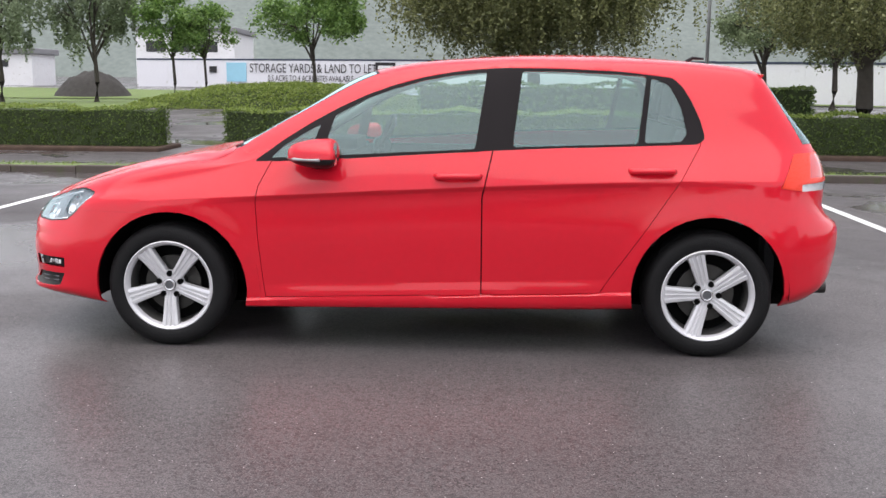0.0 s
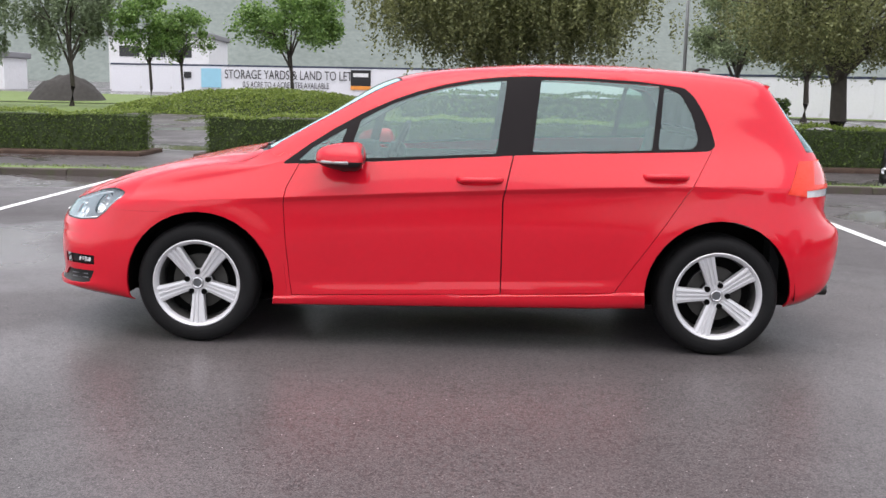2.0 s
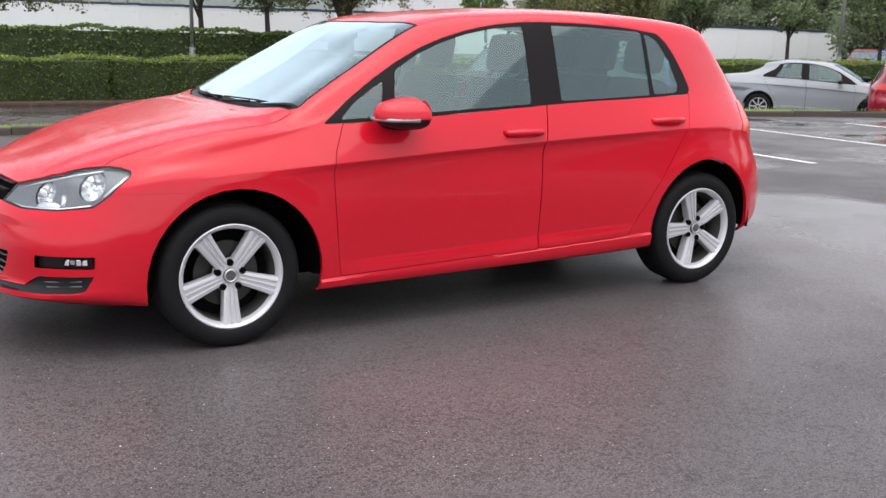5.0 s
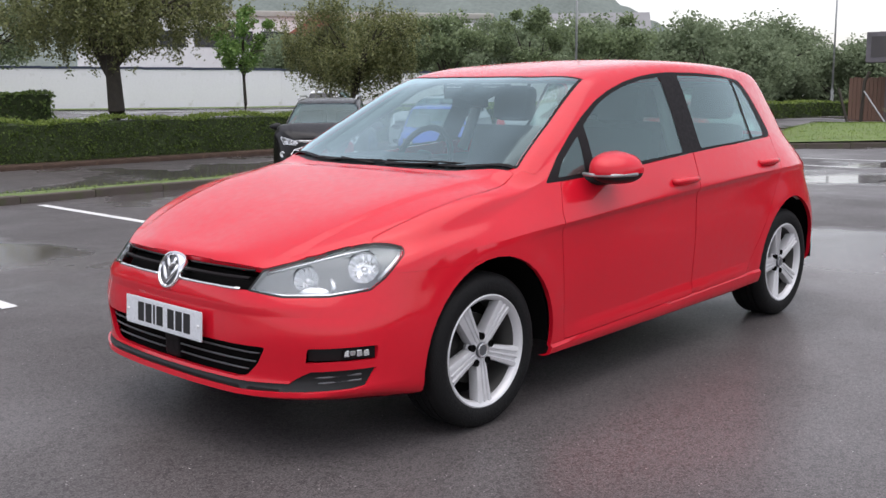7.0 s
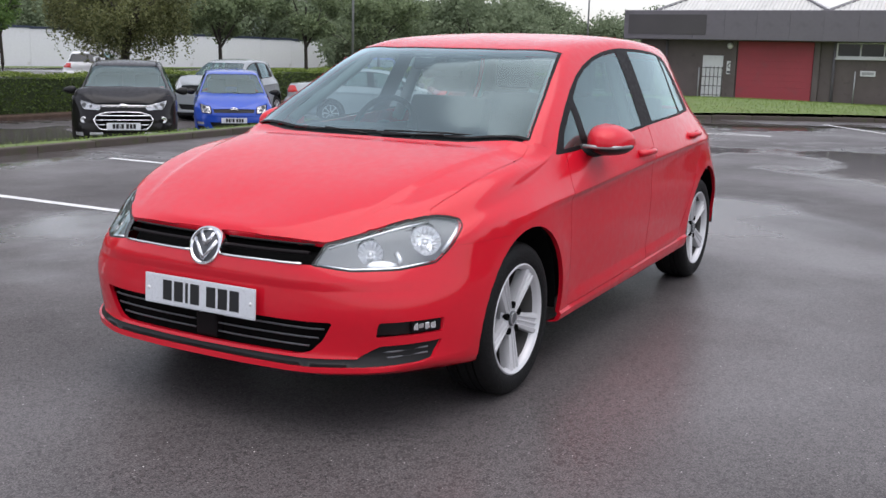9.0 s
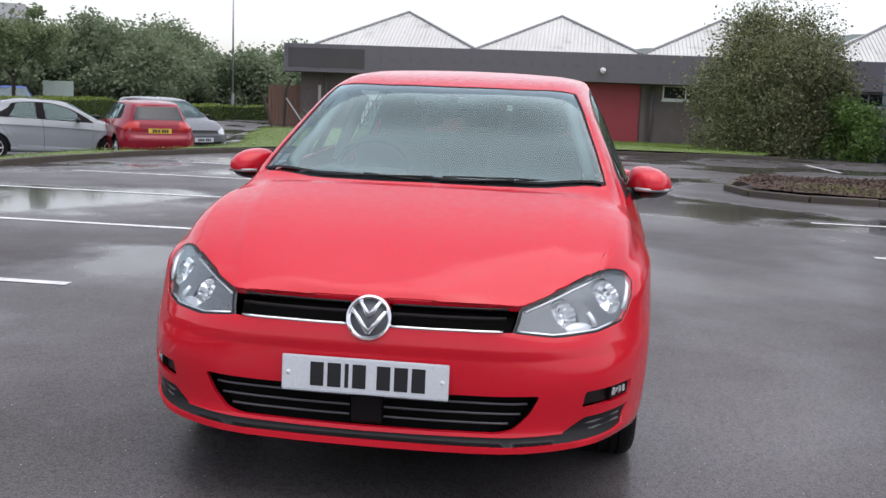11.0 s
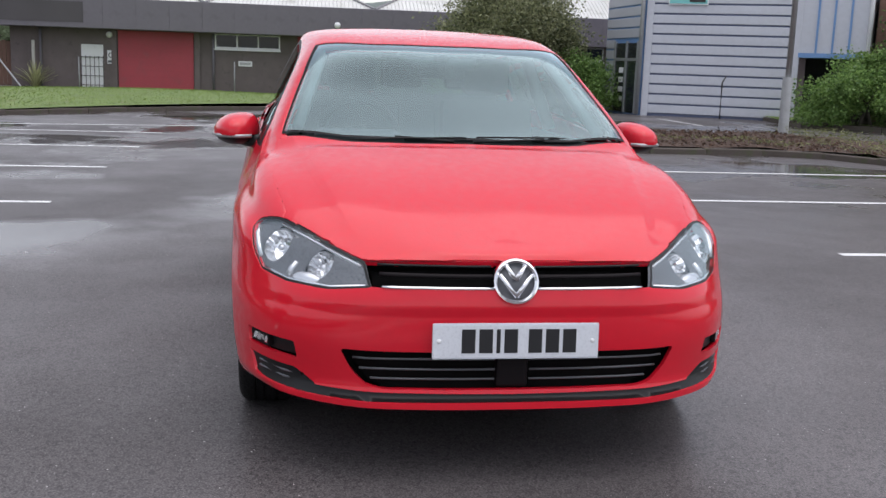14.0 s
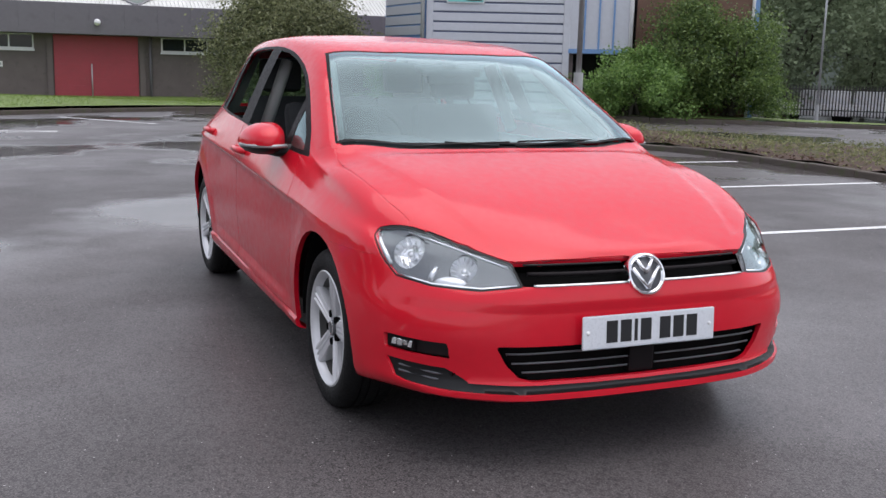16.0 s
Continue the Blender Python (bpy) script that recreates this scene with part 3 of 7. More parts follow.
def cut(bm, poly, axes, keep, closed=True):
    """Scores the skin along an outline seen along one direction."""
    a, b = axes
    n = len(poly)
    for i in range(n if closed else n - 1):
        p, q = poly[i], poly[(i + 1) % n]
        co = a * p[0] + b * p[1]
        along = a * (q[0] - p[0]) + b * (q[1] - p[1])
        if along.length < 1e-5:
            continue
        no = along.cross(a.cross(b)).normalized()
        lo = [min(p[k], q[k]) - 0.002 for k in (0, 1)]
        hi = [max(p[k], q[k]) + 0.002 for k in (0, 1)]
        chosen = []
        for f in bm.faces:
            if not keep(f.calc_center_median()):
                continue
            us, ws = [v.co.dot(a) for v in f.verts], [v.co.dot(b) for v in f.verts]
            if max(us) >= lo[0] and min(us) <= hi[0] and max(ws) >= lo[1] and min(ws) <= hi[1]:
                chosen.append(f)
        if chosen:
            geom = list({v for f in chosen for v in f.verts}) + list({e for f in chosen for e in f.edges}) + chosen
            bmesh.ops.bisect_plane(bm, geom=geom, plane_co=co, plane_no=no, dist=1e-5)


def region_of(c):
    """Which panel of the car a place on the skin belongs to."""
    x, y, z = c
    h = 0.74 * x + 0.67 * y
    if y > 0.55 and (inside(ARCH_F, x, z) or inside(ARCH_R, x, z)):
        return None
    if x < -0.3:
        if inside(LAMP, h, z) and y > 0.36:
            if inside(BOWL_OUT, h, z):
                return "bowl_out"
            if inside(BOWL_IN, h, z):
                return "bowl_in"
            return "headlamp" if inside(LAMP_IN, h, z) else "lamp_edge"
        if inside(GRILLE, y, z):
            return "grille"
        if inside(INTAKE, y, z):
            return "intake"
        if y > 0.5 and inside(FOG, h, z):
            return "fog"
        if y > 0.5 and inside(SIDE_INTAKE, h, z):
            return "side_intake"
        if inside(LIP, y, z):
            return "lip"
    if x > 2.95 and inside(REVERSE_STRIP, x, z) and y > 0.45:
        return "reverse_lamp"
    if x > 2.95 and inside(TAIL_LAMP, x, z) and y > 0.45:
        return "tail_inner" if inside(TAIL_INNER, x, z) else "tail_lamp"
    if inside(DLO, x, z) and y > 0.56:
        if inside(GLASS_QUARTER, x, z):
            return "front_quarter"
        if inside(GLASS_RQ, x, z):
            return "rear_quarter"
        if inside(GLASS_F, x, z):
            return "front_glass"
        if inside(GLASS_R, x, z):
            return "rear_glass"
        return "window_trim"
    if z > 0.68:
        if inside(SCREEN, x, y) and z > 0.93:
            return "windscreen" if inside(SCREEN_CLEAR, x, y) else "screen_edge"
        if inside(COWL, x, y) and z > 0.9:
            return "cowl"
        if inside(BONNET, x, y) and (x > -.3 or z > spline(BONNET_EDGE, y)):
            return "bonnet"
    if x > 2.8 and inside(TAIL_GLASS, y, z):
        return "tailgate_glass"
    if y > 0.6 and z < 1.1:
        if inside(DOOR_F, x, z):
            return "front_door"
        if inside(DOOR_R, x, z):
            return "rear_door"
    if x < 0.0 and z < 0.672:
        return "front_bumper"
    if x < 0.52 and y > 0.3 and z < 0.97 and x < 0.46 + max(0, z - .75) * .3:
        return "front_wing"
    if 0.3 < x < 2.35 and z < spline(SILL_LINE, x):
        return "sill"
    if x > 2.7 and z < 0.66:
        return "rear_bumper"
    return "body_shell"


TAIL_GLASS = [(-.1, 1.022), (.565, 1.022), (.465, 1.318), (-.1, 1.318)]
SILL_LINE = [(.3, .252), (1.546, .297), (2.4, .328)]
TORNADO = [(.0, .735), (.36, .753), (.589, .766), (1.133, .802), (1.563, .827), (1.935, .843), (2.278, .856), (2.6, .862), (2.95, .86)]
DOOR_FOOT = [(.44, .325), (.9, .338), (1.6, .362), (2.2, .385)]
BUMPER_LINE = [(-.1, .561), (.5, .562), (.65, .566), (.76, .562), (.84, .552)]
BONNET_LINE = [(-.78, .44), (-.54, .513), (-.327, .558), (-.05, .61), (.105, .64), (.28, .675)]


def sculpt(bm):
    """Presses the sharp lines of the design into the smooth skin."""
    bm.normal_update()
    for v in bm.verts:
        x, y, z = v.co
        n = v.normal.copy()
        if y > .6 and .0 < x < 2.95 and z < .9:
            d = spline(TORNADO, x) - z
            if d > 0:
                v.co.y -= .007 * min(1, d / .024) * (1 - smoothstep(.03, .24, d)) * smoothstep(.2, .6, x) * (1 - smoothstep(2.7, 2.94, x))
            d = spline(DOOR_FOOT, x) - z
            if z < spline(SILL_LINE, x) and .36 < x < 2.3:
                v.co.y += .012 * min(1, (spline(SILL_LINE, x) - z) / .012)
            elif d > 0 and .4 < x < 2.25:
                v.co.y += .010 * min(1, d / .04) * smoothstep(.4, .7, x) * (1 - smoothstep(2.0, 2.25, x))
        if y > .6 and z > .2:
            for cx, cz, r in ((.022, .302, .377), (2.632, .326, .368)):
                d = math.hypot(x - cx, z - cz) - r
                if d < .11:
                    v.co.y += .005 * (1 - smoothstep(.02, .11, d)) * smoothstep(.2, .36, z)
        if x < -.3 and z < .62:
            d = spline(BUMPER_LINE, y) - z
            if d > 0:
                v.co -= n * (.007 * min(1, d / .03) * (1 - smoothstep(.035, .2, d)) * (1 - smoothstep(.7, .84, y)))
        if z > .73 and x < .4 and y < .8 and n.z > .4:
            d = y - spline(BONNET_LINE, x)
            if d > 0:
                v.co.z -= .0055 * min(1, d / .03) * (1 - smoothstep(.05, .19, d)) * smoothstep(-.82, -.7, x)


def cut_skin():
    bm = skin_half()
    wide = lambda c: c.y > 0.5
    for poly in (ARCH_F, ARCH_R):
        cut(bm, poly, SIDE, lambda c: c.y > 0.55 and c.z < 0.75)
    for poly in (DLO, GLASS_QUARTER, GLASS_F, GLASS_R, GLASS_RQ):
        cut(bm, poly, SIDE, lambda c: c.y > 0.56 and c.z > 0.85 and c.x > 0.4)
    for poly in (DOOR_F, DOOR_R):
        cut(bm, poly, SIDE, lambda c: c.y > 0.6 and c.z < 1.1 and 0.3 < c.x < 2.75)
    nose = lambda c: c.x < -0.3
    for poly in (GRILLE, INTAKE, LIP):
        cut(bm, poly, FRONT, nose)
    cut(bm, BONNET_EDGE, FRONT, nose, False)
    for poly in (BOWL_OUT, BOWL_IN):
        cut(bm, poly, SLANT, lambda c: c.x < -0.3 and c.y > 0.36)
    cut(bm, LAMP_IN, SLANT, lambda c: c.x < -0.3 and c.y > 0.36)
    cut(bm, LAMP, SLANT, lambda c: c.x < -0.3 and c.y > 0.36)
    for poly in (FOG, SIDE_INTAKE):
        cut(bm, poly, SLANT, lambda c: c.x < -0.3 and c.y > 0.5)
    for poly in (TAIL_LAMP, TAIL_INNER, REVERSE_STRIP):
        cut(bm, poly, SIDE, lambda c: c.x > 2.9 and c.y > 0.45)
    for poly in (BONNET, COWL, SCREEN, SCREEN_CLEAR):
        cut(bm, poly, TOP, lambda c: c.z > 0.69 and c.x < 1.1)
    cut(bm, [(.0, .672), (-.6, .672), (-.6, .673)], SIDE, lambda c: c.x < 0.0 and c.y > 0.6)
    for dz in (0, -.012):
        cut(bm, [(x, z + dz) for x, z in SILL_LINE], SIDE, lambda c: c.y > 0.6 and 0.3 < c.x < 2.4, False)
    cut(bm, TAIL_GLASS, FRONT, lambda c: c.x > 2.8 and c.z > .95)
    flank = lambda c: c.y > 0.6 and c.z < 0.95 and -0.1 < c.x < 3.0
    for dz in (.007, 0, -.024):
        cut(bm, [(x, z + dz) for x, z in TORNADO], SIDE, flank, False)
    for dz in (.006, 0, -.04):
        cut(bm, [(x, z + dz) for x, z in DOOR_FOOT], SIDE, flank, False)
    for dr in (.028, .065, .11):
        for cx, cz, r in ((.022, .302, .377), (2.632, .326, .368)):
            cut(bm, circle(cx, cz, r + dr, 28), SIDE, lambda c: c.y > 0.6 and .2 < c.z < 0.8)
    for dz in (.006, 0, -.03):
        cut(bm, [(y, z + dz) for y, z in BUMPER_LINE], FRONT, nose, False)
    for dy in (-.008, 0, .035):
        cut(bm, [(x, y + dy) for x, y in BONNET_LINE], TOP, lambda c: c.z > 0.73 and c.x < 0.4, False)
    sculpt(bm)
    bm.normal_update()
    sets = {}
    for f in bm.faces:
        key = region_of(f.calc_center_median())
        if key:
            sets.setdefault(key, []).append(([v.co.copy() for v in f.verts], [v.normal.copy() for v in f.verts]))
    bm.free()
    return sets


PANELS = cut_skin()


def skin_at(keys, h, z, side):
    """The place and outward normal of the nose's corner at a slant station and height."""
    a, b = SLANT[0], Vector((.67, -.74, 0))
    c, n = min(((c, n) for k in keys for cs, ns in PANELS[k] for c, n in zip(cs, ns)), key=lambda cn: (cn[0].dot(a) - h) ** 2 + (cn[0].z - z) ** 2)
    dh, dz = h - c.dot(a), z - c.z
    p = c + a * dh + b * (-(dh * n.dot(a) + dz * n.z) / n.dot(b)) + Vector((0, 0, dz))
    return Vector((p.x, p.y * side, p.z)), Vector((n.x, n.y * side, n.z))


def aimed(p, n):
    """A frame at p whose -y axis looks along n."""
    y = -n.normalized()
    x = y.cross(Vector((0, 0, 1))).normalized()
    z = x.cross(y)
    return Matrix(((x.x, y.x, z.x, p.x), (x.y, y.y, z.y, p.y), (x.z, y.z, z.z, p.z), (0, 0, 0, 1)))


def panel(keys, side=0, push=0.0, gap=0.0, warp=None, thick=0.0):
    """A bmesh of skin panels: side -1 the left half, 1 the right half, 0 both; pushed in along the normals; gap trims the edge all round."""
    bm = bmesh.new()
    for key in keys if isinstance(keys, (list, tuple)) else [keys]:
        for sgn in ((-1, 1) if side == 0 else (side,)):
            for cos, nos in PANELS.get(key, ()):
                vs = []
                for c, n in zip(cos, nos):
                    p = c - n * push
                    vs.append(bm.verts.new(Vector((p.x, p.y * sgn, p.z))))
                bm.faces.new(vs if sgn == 1 else vs[::-1])
    bmesh.ops.remove_doubles(bm, verts=bm.verts, dist=0.0004)
    if gap:
        made = bmesh.ops.inset_region(bm, faces=bm.faces[:], thickness=gap, use_even_offset=True, use_boundary=True)["faces"]
        bmesh.ops.delete(bm, geom=made, context="FACES")
    if warp:
        for v in bm.verts:
            v.co = Vector(warp(*v.co))
    if thick:
        rim = [e for e in bm.edges if e.is_boundary]
        ext = bmesh.ops.extrude_edge_only(bm, edges=rim)["geom"]
        bm.normal_update()
        for v in [g for g in ext if isinstance(g, bmesh.types.BMVert)]:
            near = [f.normal for f in v.link_faces]
            y = 1 if v.co.y > 0 else -1
            v.co += Vector((0, -y * thick, 0)) if abs(v.co.y) > 0.62 and v.co.z < 1.3 else (Vector((thick if v.co.x < 1 else -thick, 0, 0)) if v.co.z < .5 else Vector((.3 * thick if v.co.x < -.3 else 0, 0, -thick)))
    return bm


# ---- wheels ----
def make_wheel(parent, m, turn, radius=0.308, spokes=5, alloy=None):
    alloy = alloy or ALLOY
    k = radius / 0.308
    bm = bmesh.new()
    profile = [(.218, -.088), (.226, -.098), (.245, -.104), (.270, -.104), (.288, -.097), (.300, -.085), (.3065, -.070), (.308, -.050), (.308, -.047), (.300, -.046), (.300, -.040), (.308, -.039),
               (.308, -.016), (.300, -.015), (.300, -.009), (.308, -.008), (.308, .028), (.300, .029), (.300, .035), (.308, .036), (.306, .07), (.296, .09), (.27, .10), (.226, .098), (.218, .088)]
    lathe(bm, [(r * k, h * k) for r, h in profile], 72)
    wheel = part("wheel", bm, RUBBER, parent, "black tyre on a silver alloy rim", True, 40)
    wheel.matrix_basis = m
    bm = bmesh.new()
    lathe(bm, [(r * k, h * k) for r, h in [(.222, -.092), (.224, -.097), (.219, -.100), (.210, -.094), (.203, -.085), (.199, -.068)]], 72)
    part("rim", bm, alloy, wheel, "silver rim lip", True, 45)
    bm = bmesh.new()
    lathe(bm, [(r * k, h * k) for r, h in [(.199, -.068), (.196, -.04), (.19, .06), (.215, .09)]], 48)
    part("rim_barrel", bm, ALLOY_DARK, wheel, "rim barrel darkened for the shade between the spokes", True, 45)
    bm = bmesh.new()
    cross = [(-1, -.018), (-.92, 0), (-.62, .004), (-.5, .004), (-.42, -.003), (-.14, -.003), (-.06, .004), (.06, .004), (.14, -.003), (.42, -.003), (.5, .004), (.62, .004), (.92, 0), (1, -.018), (.9, -.045), (-.9, -.045)]
    for s in range(spokes):
        a = math.radians(turn) + 2 * math.pi * s / spokes
        rings = []
        for r, w, lift in [(.035, .030, .066), (.07, .031, .072), (.12, .035, .078), (.17, .040, .084), (.205, .045, .089)]:
            ring = []
            for u, h in cross:
                p = Vector((r * math.cos(a) - u * w * math.sin(a), -(lift + h), r * math.sin(a) + u * w * math.cos(a)))
                ring.append(bm.verts.new(p * k))
            rings.append(ring)
        for p, q in zip(rings, rings[1:]):
            for i in range(len(cross)):
                j = (i + 1) % len(cross)
                bm.faces.new((p[i], p[j], q[j], q[i]))
    lathe_bm = bmesh.new()
    lathe(lathe_bm, [(r * k, h * k) for r, h in [(.0, -.068), (.05, -.068), (.068, -.064), (.073, -.05), (.06, -.02)]], 40)
    me = bpy.data.meshes.new("hub")
    lathe_bm.to_mesh(me)
    lathe_bm.free()
    bm.from_mesh(me)
    bpy.data.meshes.remove(me)
    bmesh.ops.recalc_face_normals(bm, faces=bm.faces)
    part("spokes", bm, alloy, wheel, "five grooved silver spokes", True, 25)
    bm = bmesh.new()
    lathe(bm, [(r * k, h * k) for r, h in [(0, -.079), (.026, -.079), (.031, -.074), (.031, -.06)]], 32)
    cap = part("hub_cap", bm, LAMP_DARK, wheel, "dark grey hub cap", True, 40)
    bm = bmesh.new()
    lathe(bm, [(r * k, h * k) for r, h in [(.021, -.0795), (.025, -.082), (.029, -.0795)]], 32)
    part("ring", bm, CHROME, wheel, "chrome cap ring", True)
    for s in range(5):
        a = math.radians(turn + 36) + 2 * math.pi * s / 5
        bm = bmesh.new()
        lathe(bm, [(r * k, h * k) for r, h in [(0, -.070), (.008, -.070), (.011, -.077), (.0145, -.077), (.0145, -.05)]], 12)
        bolt = part("wheel_bolt", bm, CAVITY_SHADE, wheel, "", True, 40)
        bolt.location = Vector((.056 * math.cos(a), 0, .056 * math.sin(a))) * k
    bm = bmesh.new()
    lathe(bm, [(r * k, h * k) for r, h in [(.0, -.03), (.07, -.03), (.075, -.012), (.14, -.012), (.14, .01), (.0, .01)]], 40)
    part("brake_disc", bm, STEEL, wheel, "dull steel brake disc", True, 30)
    bm = bmesh.new()
    lathe(bm, [(r * k, h * k) for r, h in [(.0, .03), (.2, .03), (.2, .05), (0, .05)]], 32)
    part("backing", bm, CAVITY_SHADE, wheel, "", True, 30)
    return wheel


def plate(parent, m, colour, bars=7):
    """A number plate, its characters as plain bars."""
    p = part("number_plate", new_box(-.26, .26, -.006, .0, -.0555, .0555, bevel=0.005), colour, parent, "number plate with plain dark bars")
    p.matrix_basis = m
    x = -.17
    for i in range(bars):
        wide = .012 if i == 2 else .042
        part("plate_bar", new_box(x, x + wide, -.0075, -.0055, -.037, .037), INK, p)
        x += wide + (.034 if i == 3 else .012)
    for s in (-.24, .24):
        bm = bmesh.new()
        lathe(bm, [(0, -.009), (.006, -.009), (.008, -.005)], 12)
        part("screw_cap", bm, WHITE_PAINT, p, "", True).location = (s, 0, 0)
    return p


# ---- the red hatchback ----
CAR = thing("hatchback", "glossy red five-door hatchback, wet with rain, parked on tarmac", "car", at=pose(0, 0, 0))


def red(name, keys, side=0, gap=0.0, label="", thick=0.02):
    return part(name, panel(keys, side, 0, gap, thick=thick), RED, CAR, label, True, 42)


red("body_shell", "body_shell", label="red roof, pillars and rear quarters")
red("bonnet", "bonnet", 0, 0.0045, "red bonnet beaded with rain")
# added black copy of the bonnet: gives the shut-line gaps their shade
part("bonnet_gap_sheet", panel("bonnet", 0, 0.006), BLACK_TRIM, CAR, "black sheet under the bonnet that darkens its shut lines", True)
red("front_bumper", "front_bumper", label="red front bumper")
red("rear_bumper", "rear_bumper", label="red rear bumper")
for s in (-1, 1):
    red("front_wing", "front_wing", s, 0.0006)
    red("sill", "sill", s)
    door = red("front_door", "front_door", s, 0.003)
    rear = red("rear_door", "rear_door", s, 0.003)
    part("window_surround", panel("window_trim", s, 0.001), GLOSS_BLACK, CAR, "gloss black window surround", True, 40)
    part("quarter_window", panel("front_quarter", s, 0.003), SIDE_GLASS, CAR, "tinted front quarter glass", True)
    part("quarter_window", panel("rear_quarter", s, 0.003), SIDE_GLASS, CAR, "tinted rear quarter glass", True)
    if s < 0:  # the windows of the driver's side are wound down
        part("front_window", panel("front_glass", s, 0.003), SIDE_GLASS, door, "tinted door glass", True)
        part("rear_window", panel("rear_glass", s, 0.003), SIDE_GLASS, rear, "tinted door glass", True)
    for owner, x0, y in ((door, 1.325, .884), (rear, 2.24, .862)):
        z = .868 if owner is door else .903
        bm = bmesh.new()
        lathe(bm, [(r, h) for r, h in [(0, .0), (.034, .0), (.036, .003), (.03, .006)]], 28)
        cup = part("handle_cup", bm, RED, owner, "shadowed red grip recess", True)
        cup.matrix_basis = Matrix.Translation((x0 + .11, s * (y - .004), z - .012)) @ Matrix.Diagonal((2.2, 1, .8, 1))
        bm = bmesh.new()
        tube(bm, [(x0, s * (y - .01), z), (x0 + .015, s * (y + .016), z), (x0 + .06, s * (y + .027), z + .002), (x0 + .15, s * (y + .027), z + .003), (x0 + .195, s * (y + .016), z + .002), (x0 + .21, s * (y - .01), z)], .0155, 10)
        part("door_handle", bm, RED, owner, "red pull handle", True)
    # lamps
    lamp_keys = ["headlamp", "lamp_edge", "bowl_out", "bowl_in"]
    part("headlamp_bezel", panel(["headlamp", "lamp_edge"], s, 0.013), BEZEL, CAR, "grey headlamp housing", True)
    lamp = part("headlamp", panel(["headlamp", "bowl_out", "bowl_in"], s, 0.001), LENS, CAR, "clear headlamp lens", True)
    part("lamp_edge", panel("lamp_edge", s, 0.002), BLACK_TRIM, lamp, "black lamp edge", True)
    ahead = Vector((-1, s * .35, 0))
    for h, z, r in ((.105, .700, .056), (-.10, .662, .046)):
        p, n = skin_at(lamp_keys, h, z, s)
        seat_at = aimed(p - n * .027, n * .75 + ahead * .25)
        bm = bmesh.new()
        lathe(bm, [(r * 1.05, -.004), (r, .004), (r * .95, .012), (r * .88, .022), (r * .74, .032), (r * .56, .039), (r * .34, .044), (0, .046)], 18)
        bowl = part("reflector", bm, BRIGHT_BOWL, lamp, "bright faceted reflector bowl")
        bowl.matrix_basis = seat_at
        bm = bmesh.new()
        lathe(bm, [(r * .99, -.006), (r * 1.09, -.007), (r * 1.11, .004)], 28)
        part("reflector_ring", bm, BEZEL, lamp, "", True).matrix_basis = seat_at
        bm = bmesh.new()
        lathe(bm, [(0, .004), (.011, .006), (.013, .02), (.011, .045)], 14)
        part("bulb_shield", bm, LAMP_BOWL, lamp, "", True).matrix_basis = seat_at

    def lamp_strip(stations, r, flat, mat, label, deep=.008):
        pts = []
        for h, z in stations:
            p, n = skin_at(lamp_keys, h, z, s)
            pts.append(p - n * deep)
        bm = bmesh.new()
        tube(bm, pts, r, 8)
        part("lamp_strip", bm, mat, lamp, label, True)

    lamp_strip([(-.285, .620), (-.18, .607), (-.09, .608), (-.012, .609), (.06, .617), (.12, .625)], .0055, 1, CHROME, "bright lower lamp strip")
    lamp_strip([(.16, .65), (.19, .685), (.22, .72), (.235, .742)], .010, 1, LAMP_BOWL, "pale outer lamp strip", .014)
    lamp_strip([(-.24, .675), (-.138, .700), (.02, .738), (.13, .757)], .006, 1, LAMP_BOWL, "pale upper lamp strip", .013)
    lamp_strip([(.0, .618), (-.002, .640), (-.012, .660)], .012, 1, LAMP_BOWL, "pale lamp divider", .015)
    p, n = skin_at(lamp_keys, -.07, .622, s)
    bm = bmesh.new()
    lathe(bm, [(.052, .004), (.05, -.004), (.036, -.010), (0, -.013)], 28)
    dome = part("indicator_dome", bm, LAMP_BOWL, lamp, "pale indicator dome", True)
    dome.matrix_basis = aimed(p - n * .018, n) @ Matrix.Diagonal((1.1, 1, .45, 1))
    part("fog_recess", panel("fog", s, 0.022), BLACK_TRIM, CAR, "black fog lamp recess", True)
    p, n = skin_at(["fog"], .085, .403, s)
    fog = part("fog_lamp", new_box(-.058, .058, -.006, .012, -.021, .021, bevel=.004), GLOSS_BLACK, CAR, "dark rectangular fog lamp")
    fog.matrix_basis = aimed(p - n * .014, n)
    for cx, w in ((.043, .009), (.022, .010), (-.002, .011), (-.026, .010)):
        part("fog_reflector", new_box(-w, w, -.0075, -.004, -.013, .011, bevel=.003), BRIGHT_BOWL, fog, "bright small reflector").matrix_basis = Matrix.Translation((cx * s, 0, .002)) @ pose(0, 0, 0, 12 * math.sin(cx * 90), 0, 9 * math.cos(cx * 70))
    bm = bmesh.new()
    for z in (.295, .315):
        tube(bm, [(-.742, s * .62, z), (-.69, s * .70, z + .004), (-.585, s * .78, z + .012)], .004, 6)
    part("intake_rib", bm, LAMP_DARK, CAR)
    part("tail_lamp", panel("tail_lamp", s, -0.002), ORANGE_LENS, CAR, "orange-red tail lamp", True)
    part("inner_tail_lamp", panel("tail_inner", s, -0.002), RED_LENS, CAR, "dark red inner tail lamp", True)
    part("reverse_lamp", panel("reverse_lamp", s, -0.002), LENS, CAR, "clear lower lamp strip", True)
    part("reverse_backing", panel("reverse_lamp", s, 0.004), WHITE_PAINT, CAR, "", True)
    # door mirror
    bm = bmesh.new()
    bmesh.ops.create_uvsphere(bm, u_segments=28, v_segments=16, radius=1)
